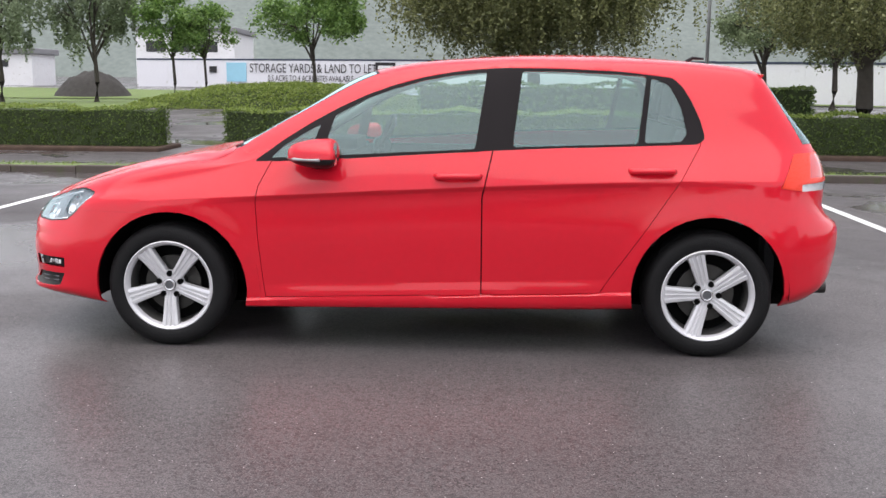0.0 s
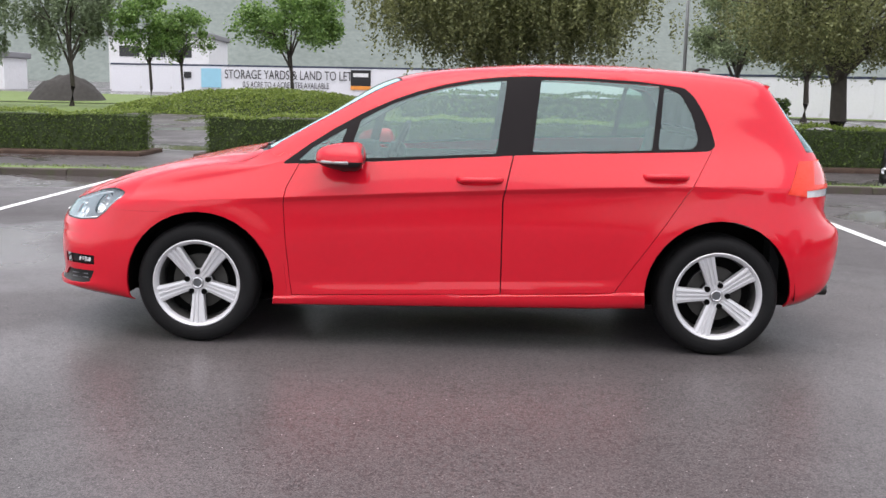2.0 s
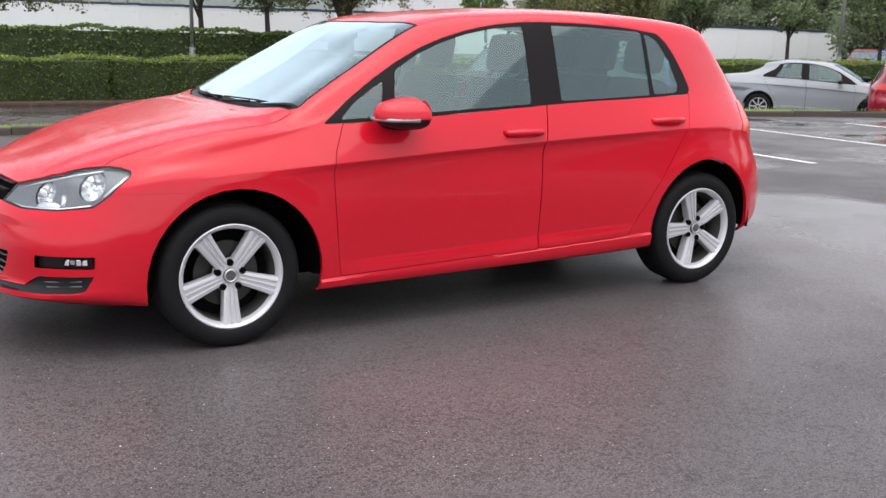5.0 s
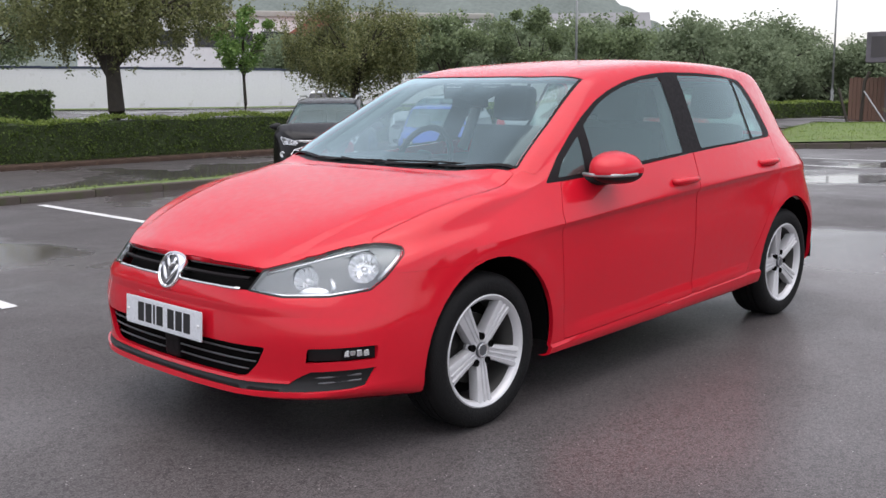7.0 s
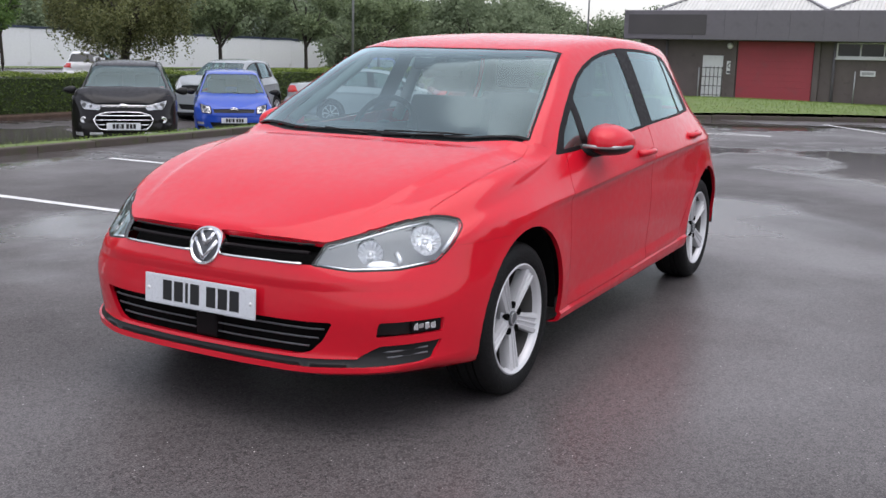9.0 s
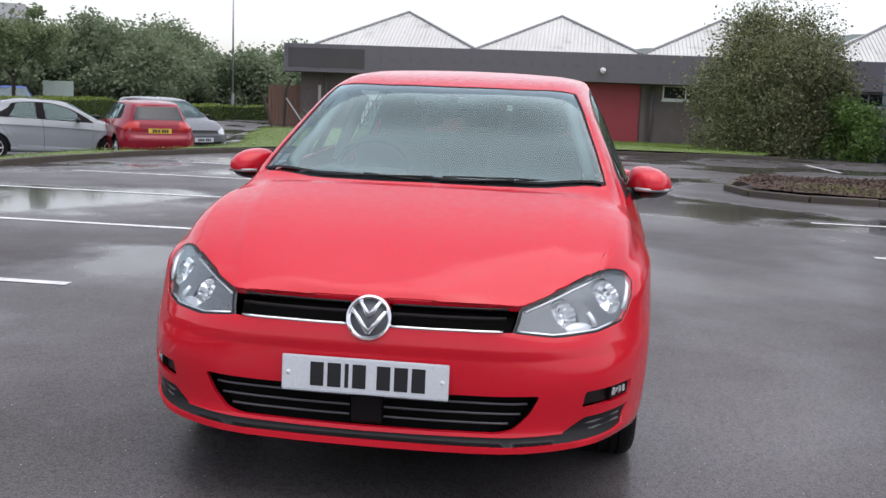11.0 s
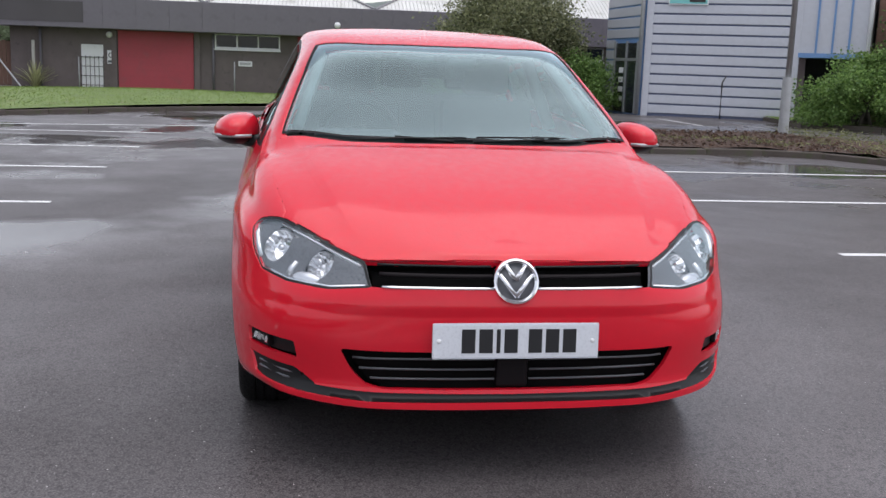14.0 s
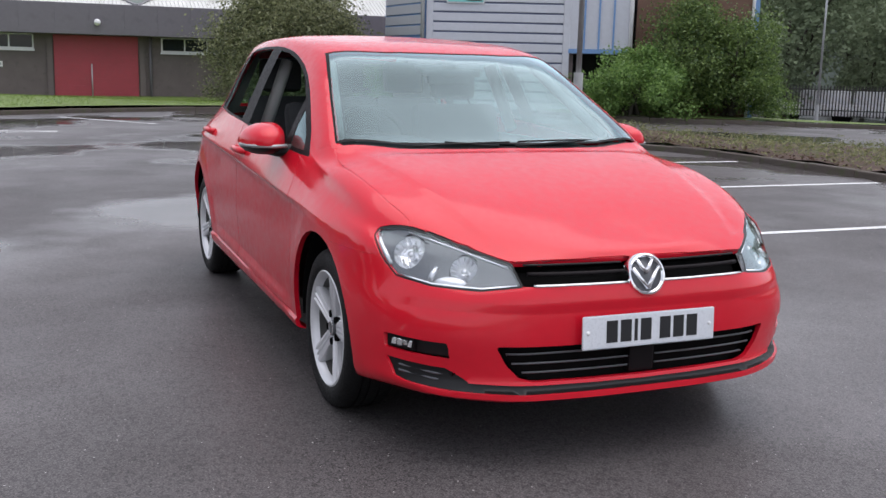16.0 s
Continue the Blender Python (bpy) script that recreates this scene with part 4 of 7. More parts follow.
    for v in bm.verts:
        x, y, z = v.co
        z = math.copysign(abs(z) ** .7, z) * (.088 * (1.05 - .3 * (y + 1) / 2) if z > 0 else .05)
        x = x * (.185 if x < 0 else .045)
        v.co = (.805 + x + .03 * abs(y), s * (.922 + math.copysign(abs(y) ** .75, y) * .100), .962 + z - .014 * (y if y > 0 else 0))
    upper = bm
    bmesh.ops.bisect_plane(upper, geom=upper.verts[:] + upper.edges[:] + upper.faces[:], plane_co=(0, 0, .952), plane_no=(0, 0, 1), clear_inner=True)
    mirror = part("door_mirror", upper, RED, CAR, "red door mirror with black base", True)
    bm = bmesh.new()
    bmesh.ops.create_uvsphere(bm, u_segments=28, v_segments=16, radius=1)
    for v in bm.verts:
        x, y, z = v.co
        v.co = (.805 + x * (.178 if x < 0 else .043) + .03 * abs(y), s * (.922 + y * .095), .952 + z * (.0 if z > 0 else .05))
    part("mirror_base", bm, BLACK_TRIM, mirror, "black mirror underside", True)
    bm = bmesh.new()
    tube(bm, [(.80, s * .92, .93), (.76, s * .86, .92), (.68, s * .80, .928)], .024, 10, .03)
    part("mirror_arm", bm, BLACK_TRIM, mirror, "", True)
    bm = bmesh.new()
    tube(bm, [(.64, s * .85, .951), (.624, s * .91, .950), (.665, s * .985, .949), (.79, s * 1.02, .948)], .008, 8)
    part("indicator_strip", bm, GALV, mirror, "pale indicator strip", True)
    bm = bmesh.new()
    lathe(bm, [(0, 0), (.9, 0), (1, .08)], 32)
    g = part("mirror_glass", bm, CHROME, mirror, "mirror glass", True)
    g.matrix_basis = Matrix.Translation((.853, s * .93, .973)) @ pose(0, 0, 0, 0, 0, 90) @ Matrix.Diagonal((.075, .01, .055, 1))
    # liners of the wheel arches, blackened so the arches look shaded
    for cx, cz in ((.022, .302), (2.632, .326)):
        bm = bmesh.new()
        rings = []
        for i in range(25):
            a = math.pi * (i / 24 * 1.08 - .03)
            rings.append([bm.verts.new((cx + .392 * math.cos(a), s * y, cz + .392 * math.sin(a))) for y in (.84, .5)])
        for a, b in zip(rings, rings[1:]):
            bm.faces.new((a[0], a[1], b[1], b[0]))
        back = [bm.verts.new((cx + .392 * math.cos(math.pi * (i / 24 * 1.24 - .12)), s * .5, cz + .392 * math.sin(math.pi * (i / 24 * 1.24 - .12)))) for i in range(25)]
        bm.faces.new(back)
        part("arch_liner", bm, CAVITY_SHADE, CAR, "black wheel arch liner", True, 40)

part("windscreen", panel("windscreen", 0, 0.002), WINDSCREEN, CAR, "wet tinted windscreen", True)
part("tailgate_window", panel("tailgate_glass", 0, -0.001), SIDE_GLASS, CAR, "tinted tailgate glass", True)
part("windscreen_cowl", panel("cowl", 0, 0.012), BLACK_TRIM, CAR, "black cowl below the windscreen", True)
part("windscreen_edge", panel("screen_edge", 0, 0.001), GLOSS_BLACK, CAR, "black windscreen edge band", True)
# grille and lower intake: slats over black sheets that stand for the shaded cavities
part("grille_back", panel("grille", 0, 0.05), CAVITY_SHADE, CAR, "black grille", True)
part("intake_back", panel("intake", 0, 0.05), CAVITY_SHADE, CAR, "black lower intake", True)
part("lip_strip", panel(["lip", "side_intake"], 0, 0.008), BLACK_TRIM, CAR, "black lip strip running into the side intakes", True)


NOSE = np.array([c for sets in PANELS.values() for cs, _ in sets for c in cs if c.x < -.3 and c.z < .78])


def nose_x(y, z):
    """Where the nose stands at a width and height."""
    d = (NOSE[:, 1] - abs(y)) ** 2 + (NOSE[:, 2] - z) ** 2
    k = np.argsort(d)[:6]
    w = 1 / (d[k] + 1e-5)
    return float((NOSE[k, 0] * w).sum() / w.sum())


def front_bar(name, z, half, r, mat, label="", inset=0.0, flat=1.0, mid=0.0):
    for s in (-1, 1) if mid else (0,):
        bm = bmesh.new()
        ys = [mid * s + (half - mid) * s * i / 12 for i in range(13)] if s else [-half + 2 * half * i / 24 for i in range(25)]
        tube(bm, [(nose_x(y, z) + inset, y, z) for y in ys], r, 8)
        for v in bm.verts:
            v.co.z = z + (v.co.z - z) * flat
        part(name, bm, mat, CAR, label, True)


front_bar("chrome_strip", .618, .41, .006, CHROME, "chrome grille strip", 0.003, 0.9, .07)
front_bar("grille_slat", .650, .415, .010, GLOSS_BLACK, "gloss black grille slat", 0.014, 0.75, .07)
front_bar("grille_slat", .676, .42, .005, BLACK_TRIM, "", 0.02, 0.8, .07)
for z, w in ((.395, .495), (.362, .475), (.331, .44)):
    front_bar("intake_slat", z, w, .004, LAMP_DARK, "dark intake slat", 0.018, 0.9, .055)
part("radar_cover", new_box(-.852, -.80, -.05, .05, .305, .41, bevel=.01), GLOSS_BLACK, CAR, "black sensor cover")
plate(CAR, Matrix.Translation((-.884, 0, .464)) @ pose(0, 0, 0, 0, 0, -90) @ pose(0, 0, 0, -3, 0, 0), WHITE_PLATE)
# round badge: ring, dark disc and plain chevrons
bm = bmesh.new()
lathe(bm, [(.058, -.010), (.064, -.016), (.070, -.014), (.074, -.004), (.074, .02), (.058, .01)], 48, closed=True)
badge = part("badge", bm, CHROME, CAR, "round chrome badge ring", True, 40)
badge.matrix_basis = Matrix.Translation((-.838, 0, .638)) @ pose(0, 0, 0, 0, 0, -90) @ pose(0, 0, 0, -19, 0, 0)
bm = bmesh.new()
lathe(bm, [(0, -.006), (.06, -.006), (.06, .01)], 40)
part("badge_disc", bm, LAMP_DARK, badge, "dark badge disc", True)
bm = bmesh.new()
for pts in (((-.030, .048), (0, .004), (.030, .048)), ((-.050, .022), (0, -.048), (.050, .022))):
    for (x0, z0), (x1, z1) in zip(pts, pts[1:]):
        tube(bm, [(x0, -.008, z0), (x1, -.008, z1)], .009, 6)
part("badge_chevron", bm, CHROME, badge, "plain chrome chevrons", True)
# wipers
for s, (a, b) in ((1, ((.296, .56, .966), (.250, -.02, .994))), (-1, ((.250, -.06, .996), (.355, -.64, .990)))):
    bm = bmesh.new()
    tube(bm, [a, ((a[0] + b[0]) / 2 - .015, (a[1] + b[1]) / 2, (a[2] + b[2]) / 2 + .006), b], .004, 6)
    part("wiper_blade", bm, BLACK_TRIM, CAR, "black wiper", True)
    bm = bmesh.new()
    tube(bm, [(.245, b[1] + .05 if s > 0 else -.05, .978), (.268, (a[1] + b[1]) / 2, .992)], .006, 6)
    part("wiper_arm", bm, BLACK_TRIM, CAR, "", True)
bm = bmesh.new()
tube(bm, [(2.62, 0, 1.42), (2.66, 0, 1.45), (2.72, 0, 1.445)], .014, 8, .006)
part("roof_aerial", bm, BLACK_TRIM, CAR, "small black roof aerial", True)
bm = bmesh.new()
lathe(bm, [(.03, -.06), (.033, -.06), (.033, .08), (.028, .08), (.028, -.05)], 24)
tail = part("exhaust_pipe", bm, STEEL, CAR, "steel exhaust tip", True, 40)
tail.matrix_basis = Matrix.Translation((3.24, -.47, .29)) @ pose(0, 0, 0, 0, 0, 90)
# roof spoiler lip
bm = bmesh.new()
rings = []
for i in range(25):
    y = -.46 + .92 * i / 24
    k = (y / .46) ** 2
    rings.append([bm.verts.new(p) for p in ((2.80 - .04 * k, y, 1.396 - .03 * k), (2.92 - .03 * k, y, 1.384 - .022 * k), (2.99 - .055 * k, y, 1.371 - .014 * k), (2.983 - .055 * k, y, 1.361 - .014 * k), (2.90 - .03 * k, y, 1.335 - .02 * k))])
for a, b in zip(rings, rings[1:]):
    for m in range(5):
        bm.faces.new((a[m], b[m], b[(m + 1) % 5], a[(m + 1) % 5]))
bm.faces.new(rings[0][::-1])
bm.faces.new(rings[-1])
bmesh.ops.recalc_face_normals(bm, faces=bm.faces)
part("roof_spoiler", bm, RED, CAR, "red roof spoiler lip", True, 40)
# underbody, added black boxes that stand for the unlit engine bay, and cabin
part("underbody", new_box(-.6, 3.1, -.5, .5, .2, .26), CAVITY_SHADE, CAR, "black underbody")
part("engine_bay_blank", new_box(-.70, -.66, -.46, .46, .25, .685), CAVITY_SHADE, CAR, "black panel that darkens the view through the grille")
part("lower_bay_blank", new_box(-.76, -.60, -.55, .55, .26, .46), CAVITY_SHADE, CAR)
part("firewall", new_box(.42, .46, -.74, .74, .25, .90), CAVITY_SHADE, CAR)
part("boot_panel", new_box(2.95, 3.0, -.62, .62, .3, .95), CABIN, CAR)
part("headlining", panel("body_shell", 0, 0.035), CABIN_GREY, CAR, "pale grey headlining", True)
for s in (-1, 1):
    part("door_lining", new_box(.48, 2.22, s * .775 - .02, s * .775 + .02, .28, .92, bevel=.01), CABIN, CAR, "dark door lining")
    bm = bmesh.new()
    tube(bm, [(1.62, s * .72, .95), (1.66, s * .585, 1.31)], .033, 8)
    part("pillar_lining", bm, CABIN_GREY, CAR, "grey pillar lining", True)
    bm = bmesh.new()
    tube(bm, [(.52, s * .655, 1.00), (1.03, s * .54, 1.30)], .026, 8)
    part("pillar_lining", bm, CABIN_GREY, CAR, "", True)
bm = bmesh.new()
box(bm, .36, .82, -.72, .72, .62, .94, bevel=.05)
for v in bm.verts:
    if v.co.x > .6 and v.co.z > .8:
        v.co.z -= .03
dash = part("dashboard", bm, CABIN, CAR, "dark moulded dashboard", True, 40)
bm = bmesh.new()
box(bm, .52, .80, .20, .58, .91, .985, bevel=.03)
part("instrument_hood", bm, CABIN, dash, "", True, 40)
bm = bmesh.new()
ring = [(.185 * math.cos(a), 0, .185 * math.sin(a)) for a in [2 * math.pi * i / 40 for i in range(41)]]
tube(bm, ring, .016, 8)
for a in (0, 180, 270):
    tube(bm, [(0, 0, 0), (.18 * math.cos(radians(a)), 0, .18 * math.sin(radians(a)))], .02, 8)
bmesh.ops.create_uvsphere(bm, u_segments=16, v_segments=8, radius=.06)
wheel = part("steering_wheel", bm, BLACK_TRIM, CAR, "black steering wheel", True)
wheel.matrix_basis = Matrix.Translation((.92, .37, .93)) @ pose(0, 0, 0, 0, 0, -90) @ pose(0, 0, 0, -22, 0, 0)


bm = bmesh.new()
box(bm, .84, .90, -.16, .16, 1.268, 1.300, bevel=.008)
for v in bm.verts:
    v.co.z += (v.co.x - .87) * .5
    v.co.y *= 1 + (v.co.x - .87) * 3
part("sensor_housing", bm, BLACK_TRIM, CAR, "dark sensor housing at the top of the windscreen", True, 40)


def seat(x, y, wide):
    bm = bmesh.new()
    box(bm, x - .26, x + .24, y - wide / 2, y + wide / 2, .42, .56, bevel=.05)
    base = part("seat", bm, CABIN, CAR, "dark cloth seat", True, 50)
    bm = bmesh.new()
    box(bm, -.06, .06, -wide / 2, wide / 2, 0, .62, bevel=.05)
    back = part("backrest", bm, CABIN, base, "", True, 50)
    back.matrix_basis = Matrix.Translation((x + .24, y, .5)) @ pose(0, 0, 0, 0, 17, 0)
    bm = bmesh.new()
    box(bm, -.05, .05, -.13, .13, 0, .2, bevel=.045)
    head = part("headrest", bm, CABIN, base, "", True, 50)
    head.matrix_basis = Matrix.Translation((x + .43, y, 1.12)) @ pose(0, 0, 0, 0, 10, 0)


seat(1.22, -.36, .5)
seat(1.22, .36, .5)
for y in (-.40, 0, .40):
    seat(2.12, y, .42)
part("rear_view_mirror", new_box(.86, .89, -.11, .11, 1.215, 1.27, bevel=.012), BLACK_TRIM, CAR, "black rear-view mirror")
part("mirror_foot", new_box(.85, .90, -.03, .03, 1.25, 1.325, bevel=.01), BLACK_TRIM, CAR)
part("sun_band", new_box(.90, .945, -.2, .2, 1.315, 1.328), LAMP_DARK, CAR, "grey band above the mirror")

for x, s, turn in ((0, -1, -90), (2.637, -1, 180), (0, 1, 80), (2.637, 1, 130)):
    m = Matrix.Translation((x, s * (.762 if x < 1 else .75), .306)) @ (Matrix.Identity(4) if s < 0 else pose(0, 0, 0, 0, 0, 180))
    make_wheel(CAR, m, turn)


# ---- ground ----
def back_edge(x):
    """Where the grass verge ends and the lower lane begins."""
    return spline([(-60, 9.0), (-8, 8.9), (8, 8.75), (11, 8.8), (14, 8.6), (17, 7.9), (20, 8.2), (24, 9.4), (30, 11), (37, 12.6), (60, 16)], x)


def ground_z(x, y):
    z = -0.5 * smoothstep(back_edge(x) - 0.3, back_edge(x) + 0.7, y)
    z -= 0.1 * smoothstep(10, 12, y) * (1 - smoothstep(14, 18, y))
    z += 0.5 * smoothstep(22, 38, y) + 0.45 * smoothstep(48, 72, y) * (1 - smoothstep(-5, 25, x))
    z -= 0.25 * smoothstep(21, 34, x) * (1 - smoothstep(8, 14, y))
    z -= 1.3 * smoothstep(-12, -34, y) * smoothstep(10, 30, x)
    return z


def axis(breaks):
    out = []
    for (a, b, n) in breaks:
        out += [a + (b - a) * i / n for i in range(n)]
    return out + [breaks[-1][1]]


xs = axis([(-900, -60, 12), (-60, -20, 12), (-20, 44, 90), (44, 90, 14), (90, 1200, 12)])
ys = axis([(-900, -60, 10), (-60, -16, 14), (-16, 8, 30), (8, 14, 28), (14, 60, 44), (60, 110, 10), (110, 1200, 12)])
bm = bmesh.new()
vs = [[bm.verts.new((x, y, ground_z(x, y))) for y in ys] for x in xs]
for i in range(len(xs) - 1):
    for j in range(len(ys) - 1):
        bm.faces.new((vs[i][j], vs[i + 1][j], vs[i + 1][j + 1], vs[i][j + 1]))
tagged(to_object("ground", bm, ASPHALT, True), "rain-wet grey tarmac with shallow puddles", "ground", kind="structure")


def painted_line(x0, y0, x1, y1, wide=0.1, lift=0.004):
    a, b = Vector((x0, y0)), Vector((x1, y1))
    n = max(2, int((b - a).length / 0.5))
    side = (b - a).normalized().orthogonal() * wide / 2
    bm = bmesh.new()
    rows = []
    for i in range(n + 1):
        p = a + (b - a) * i / n
        rows.append([bm.verts.new((q.x, q.y, ground_z(q.x, q.y) + lift)) for q in (p - side, p + side)])
    for p, q in zip(rows, rows[1:]):
        bm.faces.new((p[0], p[1], q[1], q[0]))
    bmesh.ops.recalc_face_normals(bm, faces=bm.faces)
    if sum(f.normal.z for f in bm.faces) < 0:
        bmesh.ops.reverse_faces(bm, faces=bm.faces)
    tagged(to_object("bay_line", bm, LINE_PAINT), "worn white parking bay line on wet tarmac", "road marking", "parking bay lines", kind="structure")


for x in (-5.7, -3.4, -.3, 2.33, 5.12, 7.85, 10.4, 12.95):
    painted_line(x, 2.68, x - .03, 7.7 if x < 4 else (6.9 if x < 12 else 6.3))
painted_line(14.9, 1.2, 14.1, 6.0)
for x in (2.95, 5.78, 8.47):
    painted_line(x, -3.3, x - .03, -7.9)
for a in ((19.2, 1.0, 16.9, -.7), (21.2, -5.8, 18.6, -6.0), (21.4, -8.7, 18.7, -8.8), (15.1, 2.1, 15, 1.2)):
    painted_line(*a)

# ---- kerbs, of single stones ----
def polyline(points, step):
    """Evenly spaced places along a line of points, rounded at its corners."""
    pts = [Vector(p) for p in points]
    fine = []
    for i in range(len(pts) - 1):
        p0, p1, p2, p3 = pts[max(i - 1, 0)], pts[i], pts[i + 1], pts[min(i + 2, len(pts) - 1)]
        for s in range(24):
            t = s / 24
            fine.append(0.5 * (2 * p1 + (p2 - p0) * t + (2 * p0 - 5 * p1 + 4 * p2 - p3) * t * t + (3 * p1 - p0 - 3 * p2 + p3) * t**3))
    fine.append(pts[-1])
    out, left = [fine[0]], step
    for a, b in zip(fine, fine[1:]):
        d = (b - a).length
        while d >= left:
            a = a + (b - a) * (left / d)
            d = (b - a).length
            out.append(a)
            left = step
        left -= d
    return out


def stone_mesh(length):
    bm = bmesh.new()
    box(bm, -length / 2 + .002, length / 2 - .002, -.06, .06, -.1, .095, bevel=.018)
    me = bpy.data.meshes.new("kerb_stone")
    bm.to_mesh(me)
    bm.free()
    me.materials.append(KERB)
    return me


STONE = stone_mesh(.92)


def kerb(points, label):
    root = thing("kerb", label, "kerb", kind="structure")
    stops = polyline(points, .92)
    for i, (a, b) in enumerate(zip(stops, stops[1:])):
        ob = new("kerb_stone", STONE)
        mid = (a + b) / 2
        d = b - a
        ob.matrix_basis = Matrix.Translation((mid.x, mid.y, max(ground_z(mid.x, mid.y), -.05) + .006 * math.sin(i * 2.3))) @ pose(0, 0, 0, .6 * math.sin(i * 1.7), 0, math.degrees(math.atan2(d.y, d.x)))
        ob.parent = root
    return root


NORTH_KERB = [(-30, 8.1), (-6, 8.05), (6, 8.05), (10.5, 8.1), (13.3, 7.6), (15.6, 6.6), (17.3, 5.2), (18.8, 3.6), (20.6, .9), (22.2, -2.5), (23.2, -6)]
kerb(NORTH_KERB, "weathered concrete kerb along a grass verge")
kerb([(11.7, -3.1), (11.15, -3.9), (11.1, -5.2), (11.1, -6.6), (10.5, -7.7), (8.7, -8.15), (5.9, -8.15), (-12, -8.2)], "low concrete kerb round a planted bed")
kerb([(11.7, -3.1), (12.8, -2.9), (14.4, -3.6), (14.8, -5.4), (14.9, -7.6), (14.0, -9.0), (12.2, -9.5), (9.1, -11.5), (0, -12.4)], "low concrete kerb at the back of a planted bed")
kerb([(24, -12.6), (20.4, -11.6), (18.6, -12.6), (17.2, -15.5), (15, -19.5), (11, -25)], "low kerb before a grass strip and bushes")


def sheet(name, outline, height, mat, label, category, grid=0.6, kind="structure"):
    """A ground cover over an outline of (x, y), with height(x, y)."""
    x0, x1 = min(p[0] for p in outline), max(p[0] for p in outline)
    y0, y1 = min(p[1] for p in outline), max(p[1] for p in outline)
    bm = bmesh.new()
    n = len(outline)
    bm.faces.new([bm.verts.new((x, y, 0)) for x, y in outline])
    for i in range(1, int((x1 - x0) / grid) + 1):
        bmesh.ops.bisect_plane(bm, geom=bm.verts[:] + bm.edges[:] + bm.faces[:], plane_co=(x0 + i * grid, 0, 0), plane_no=(1, 0, 0))
    for i in range(1, int((y1 - y0) / grid) + 1):
        bmesh.ops.bisect_plane(bm, geom=bm.verts[:] + bm.edges[:] + bm.faces[:], plane_co=(0, y0 + i * grid, 0), plane_no=(0, 1, 0))
    for v in bm.verts:
        v.co.z = height(v.co.x, v.co.y)
    bm.normal_update()
    if sum(f.normal.z for f in bm.faces) < 0:
        bmesh.ops.reverse_faces(bm, faces=bm.faces)
    return tagged(to_object(name, bm, mat, True), label, category, kind=kind)


rng = np.random.default_rng(4)


def scatter_mesh(name, places, size, mat, parent=None, tilt=1.0, long=1.6, label="", category="", droop=0.0):
    """Many small leaves or blades, one quad each with a fold, at the given places (n x 3)."""
    n = len(places)
    a = rng.uniform(0, 2 * np.pi, n)
    el = rng.uniform(-.9, .9, n) * tilt
    d = np.stack([np.cos(a) * np.cos(el), np.sin(a) * np.cos(el), np.sin(el) - droop], 1)
    d /= np.linalg.norm(d, axis=1)[:, None]
    other = rng.normal(size=(n, 3))
    w = np.cross(d, other)
    w /= np.linalg.norm(w, axis=1)[:, None]
    s = size * rng.uniform(.6, 1.35, n)[:, None]
    p = np.asarray(places)
    verts = np.stack([p - d * s * long / 2, p + w * s / 2, p + d * s * long / 2, p - w * s / 2], 1).reshape(-1, 3)
    faces = np.arange(4 * n).reshape(-1, 4)
    me = bpy.data.meshes.new(name)
    me.vertices.add(4 * n)
    me.vertices.foreach_set("co", verts.ravel())
    me.loops.add(4 * n)
    me.loops.foreach_set("vertex_index", faces.ravel())
    me.polygons.add(n)
    me.polygons.foreach_set("loop_start", np.arange(0, 4 * n, 4))
    me.update(calc_edges=True)
    me.validate()
    me.materials.append(mat)
    ob = new(name, me)
    if parent is not None:
        ob.parent = parent
    return tagged(ob, label, category, kind="stuff")


def verge_z(x, y):
    if y > 7.4 and x < 14.5:
        k = smoothstep(back_edge(x) - .45, back_edge(x) + .5, y)
        return .085 * (1 - k) + k * (ground_z(x, y) - .03)
    mound = .2 * math.exp(-((x - 26) / 6) ** 2 - ((y - 4.5) / 6) ** 2)
    k = smoothstep(21, 36, x)
    return .1 + mound - .34 * k - .55 * smoothstep(back_edge(x) - 1.2, back_edge(x) + .5, y)


inner = [(p.x, p.y) for p in polyline(NORTH_KERB, 1.2)]
back = [(37.2, -9), (37.2, 13.0), (30, 11.6), (24, 9.9), (20.5, 8.7), (18, 8.3), (15.6, 8.6), (13.2, 9.0), (8, 9.1), (-8, 9.3), (-30, 9.4)]
verge = inner + back
sheet("grass_verge", verge, verge_z, GRASS_GROUND, "short wet grass verge behind the kerb", "grass", 0.7)
count = 150000
px, py = rng.uniform(-12, 37, count), rng.uniform(-6, 12, count)
keep = np.array([inside(verge, x, y) and (x > 14 or y < back_edge(x) - .1) for x, y in zip(px, py)])
pts = np.array([(x, y, verge_z(x, y) + .02) for x, y in zip(px[keep], py[keep])])
scatter_mesh("verge_grass", pts, .009, GRASS, None, .3, 5.0, "short green wet grass on the verge", "grass", droop=-1.2)

bed = [(11.75, -3.2), (11.25, -4.0), (11.2, -5.2), (11.2, -6.7), (10.6, -7.8), (8.7, -8.25), (5.9, -8.25), (-12, -8.3), (-12, -12.4), (0, -12.3), (9.1, -11.4), (12.2, -9.4), (13.9, -8.9), (14.8, -7.6), (14.7, -5.4), (14.3, -3.7), (12.8, -3.0)]
bed_z = lambda x, y: .11 + .05 * smoothstep(11.2, 12.2, x) * (1 - smoothstep(13.6, 14.6, x)) + .05 * noise.noise((x * 1.3, y * 1.3, 0)) + .03 * noise.noise((x * 5, y * 5, 2))
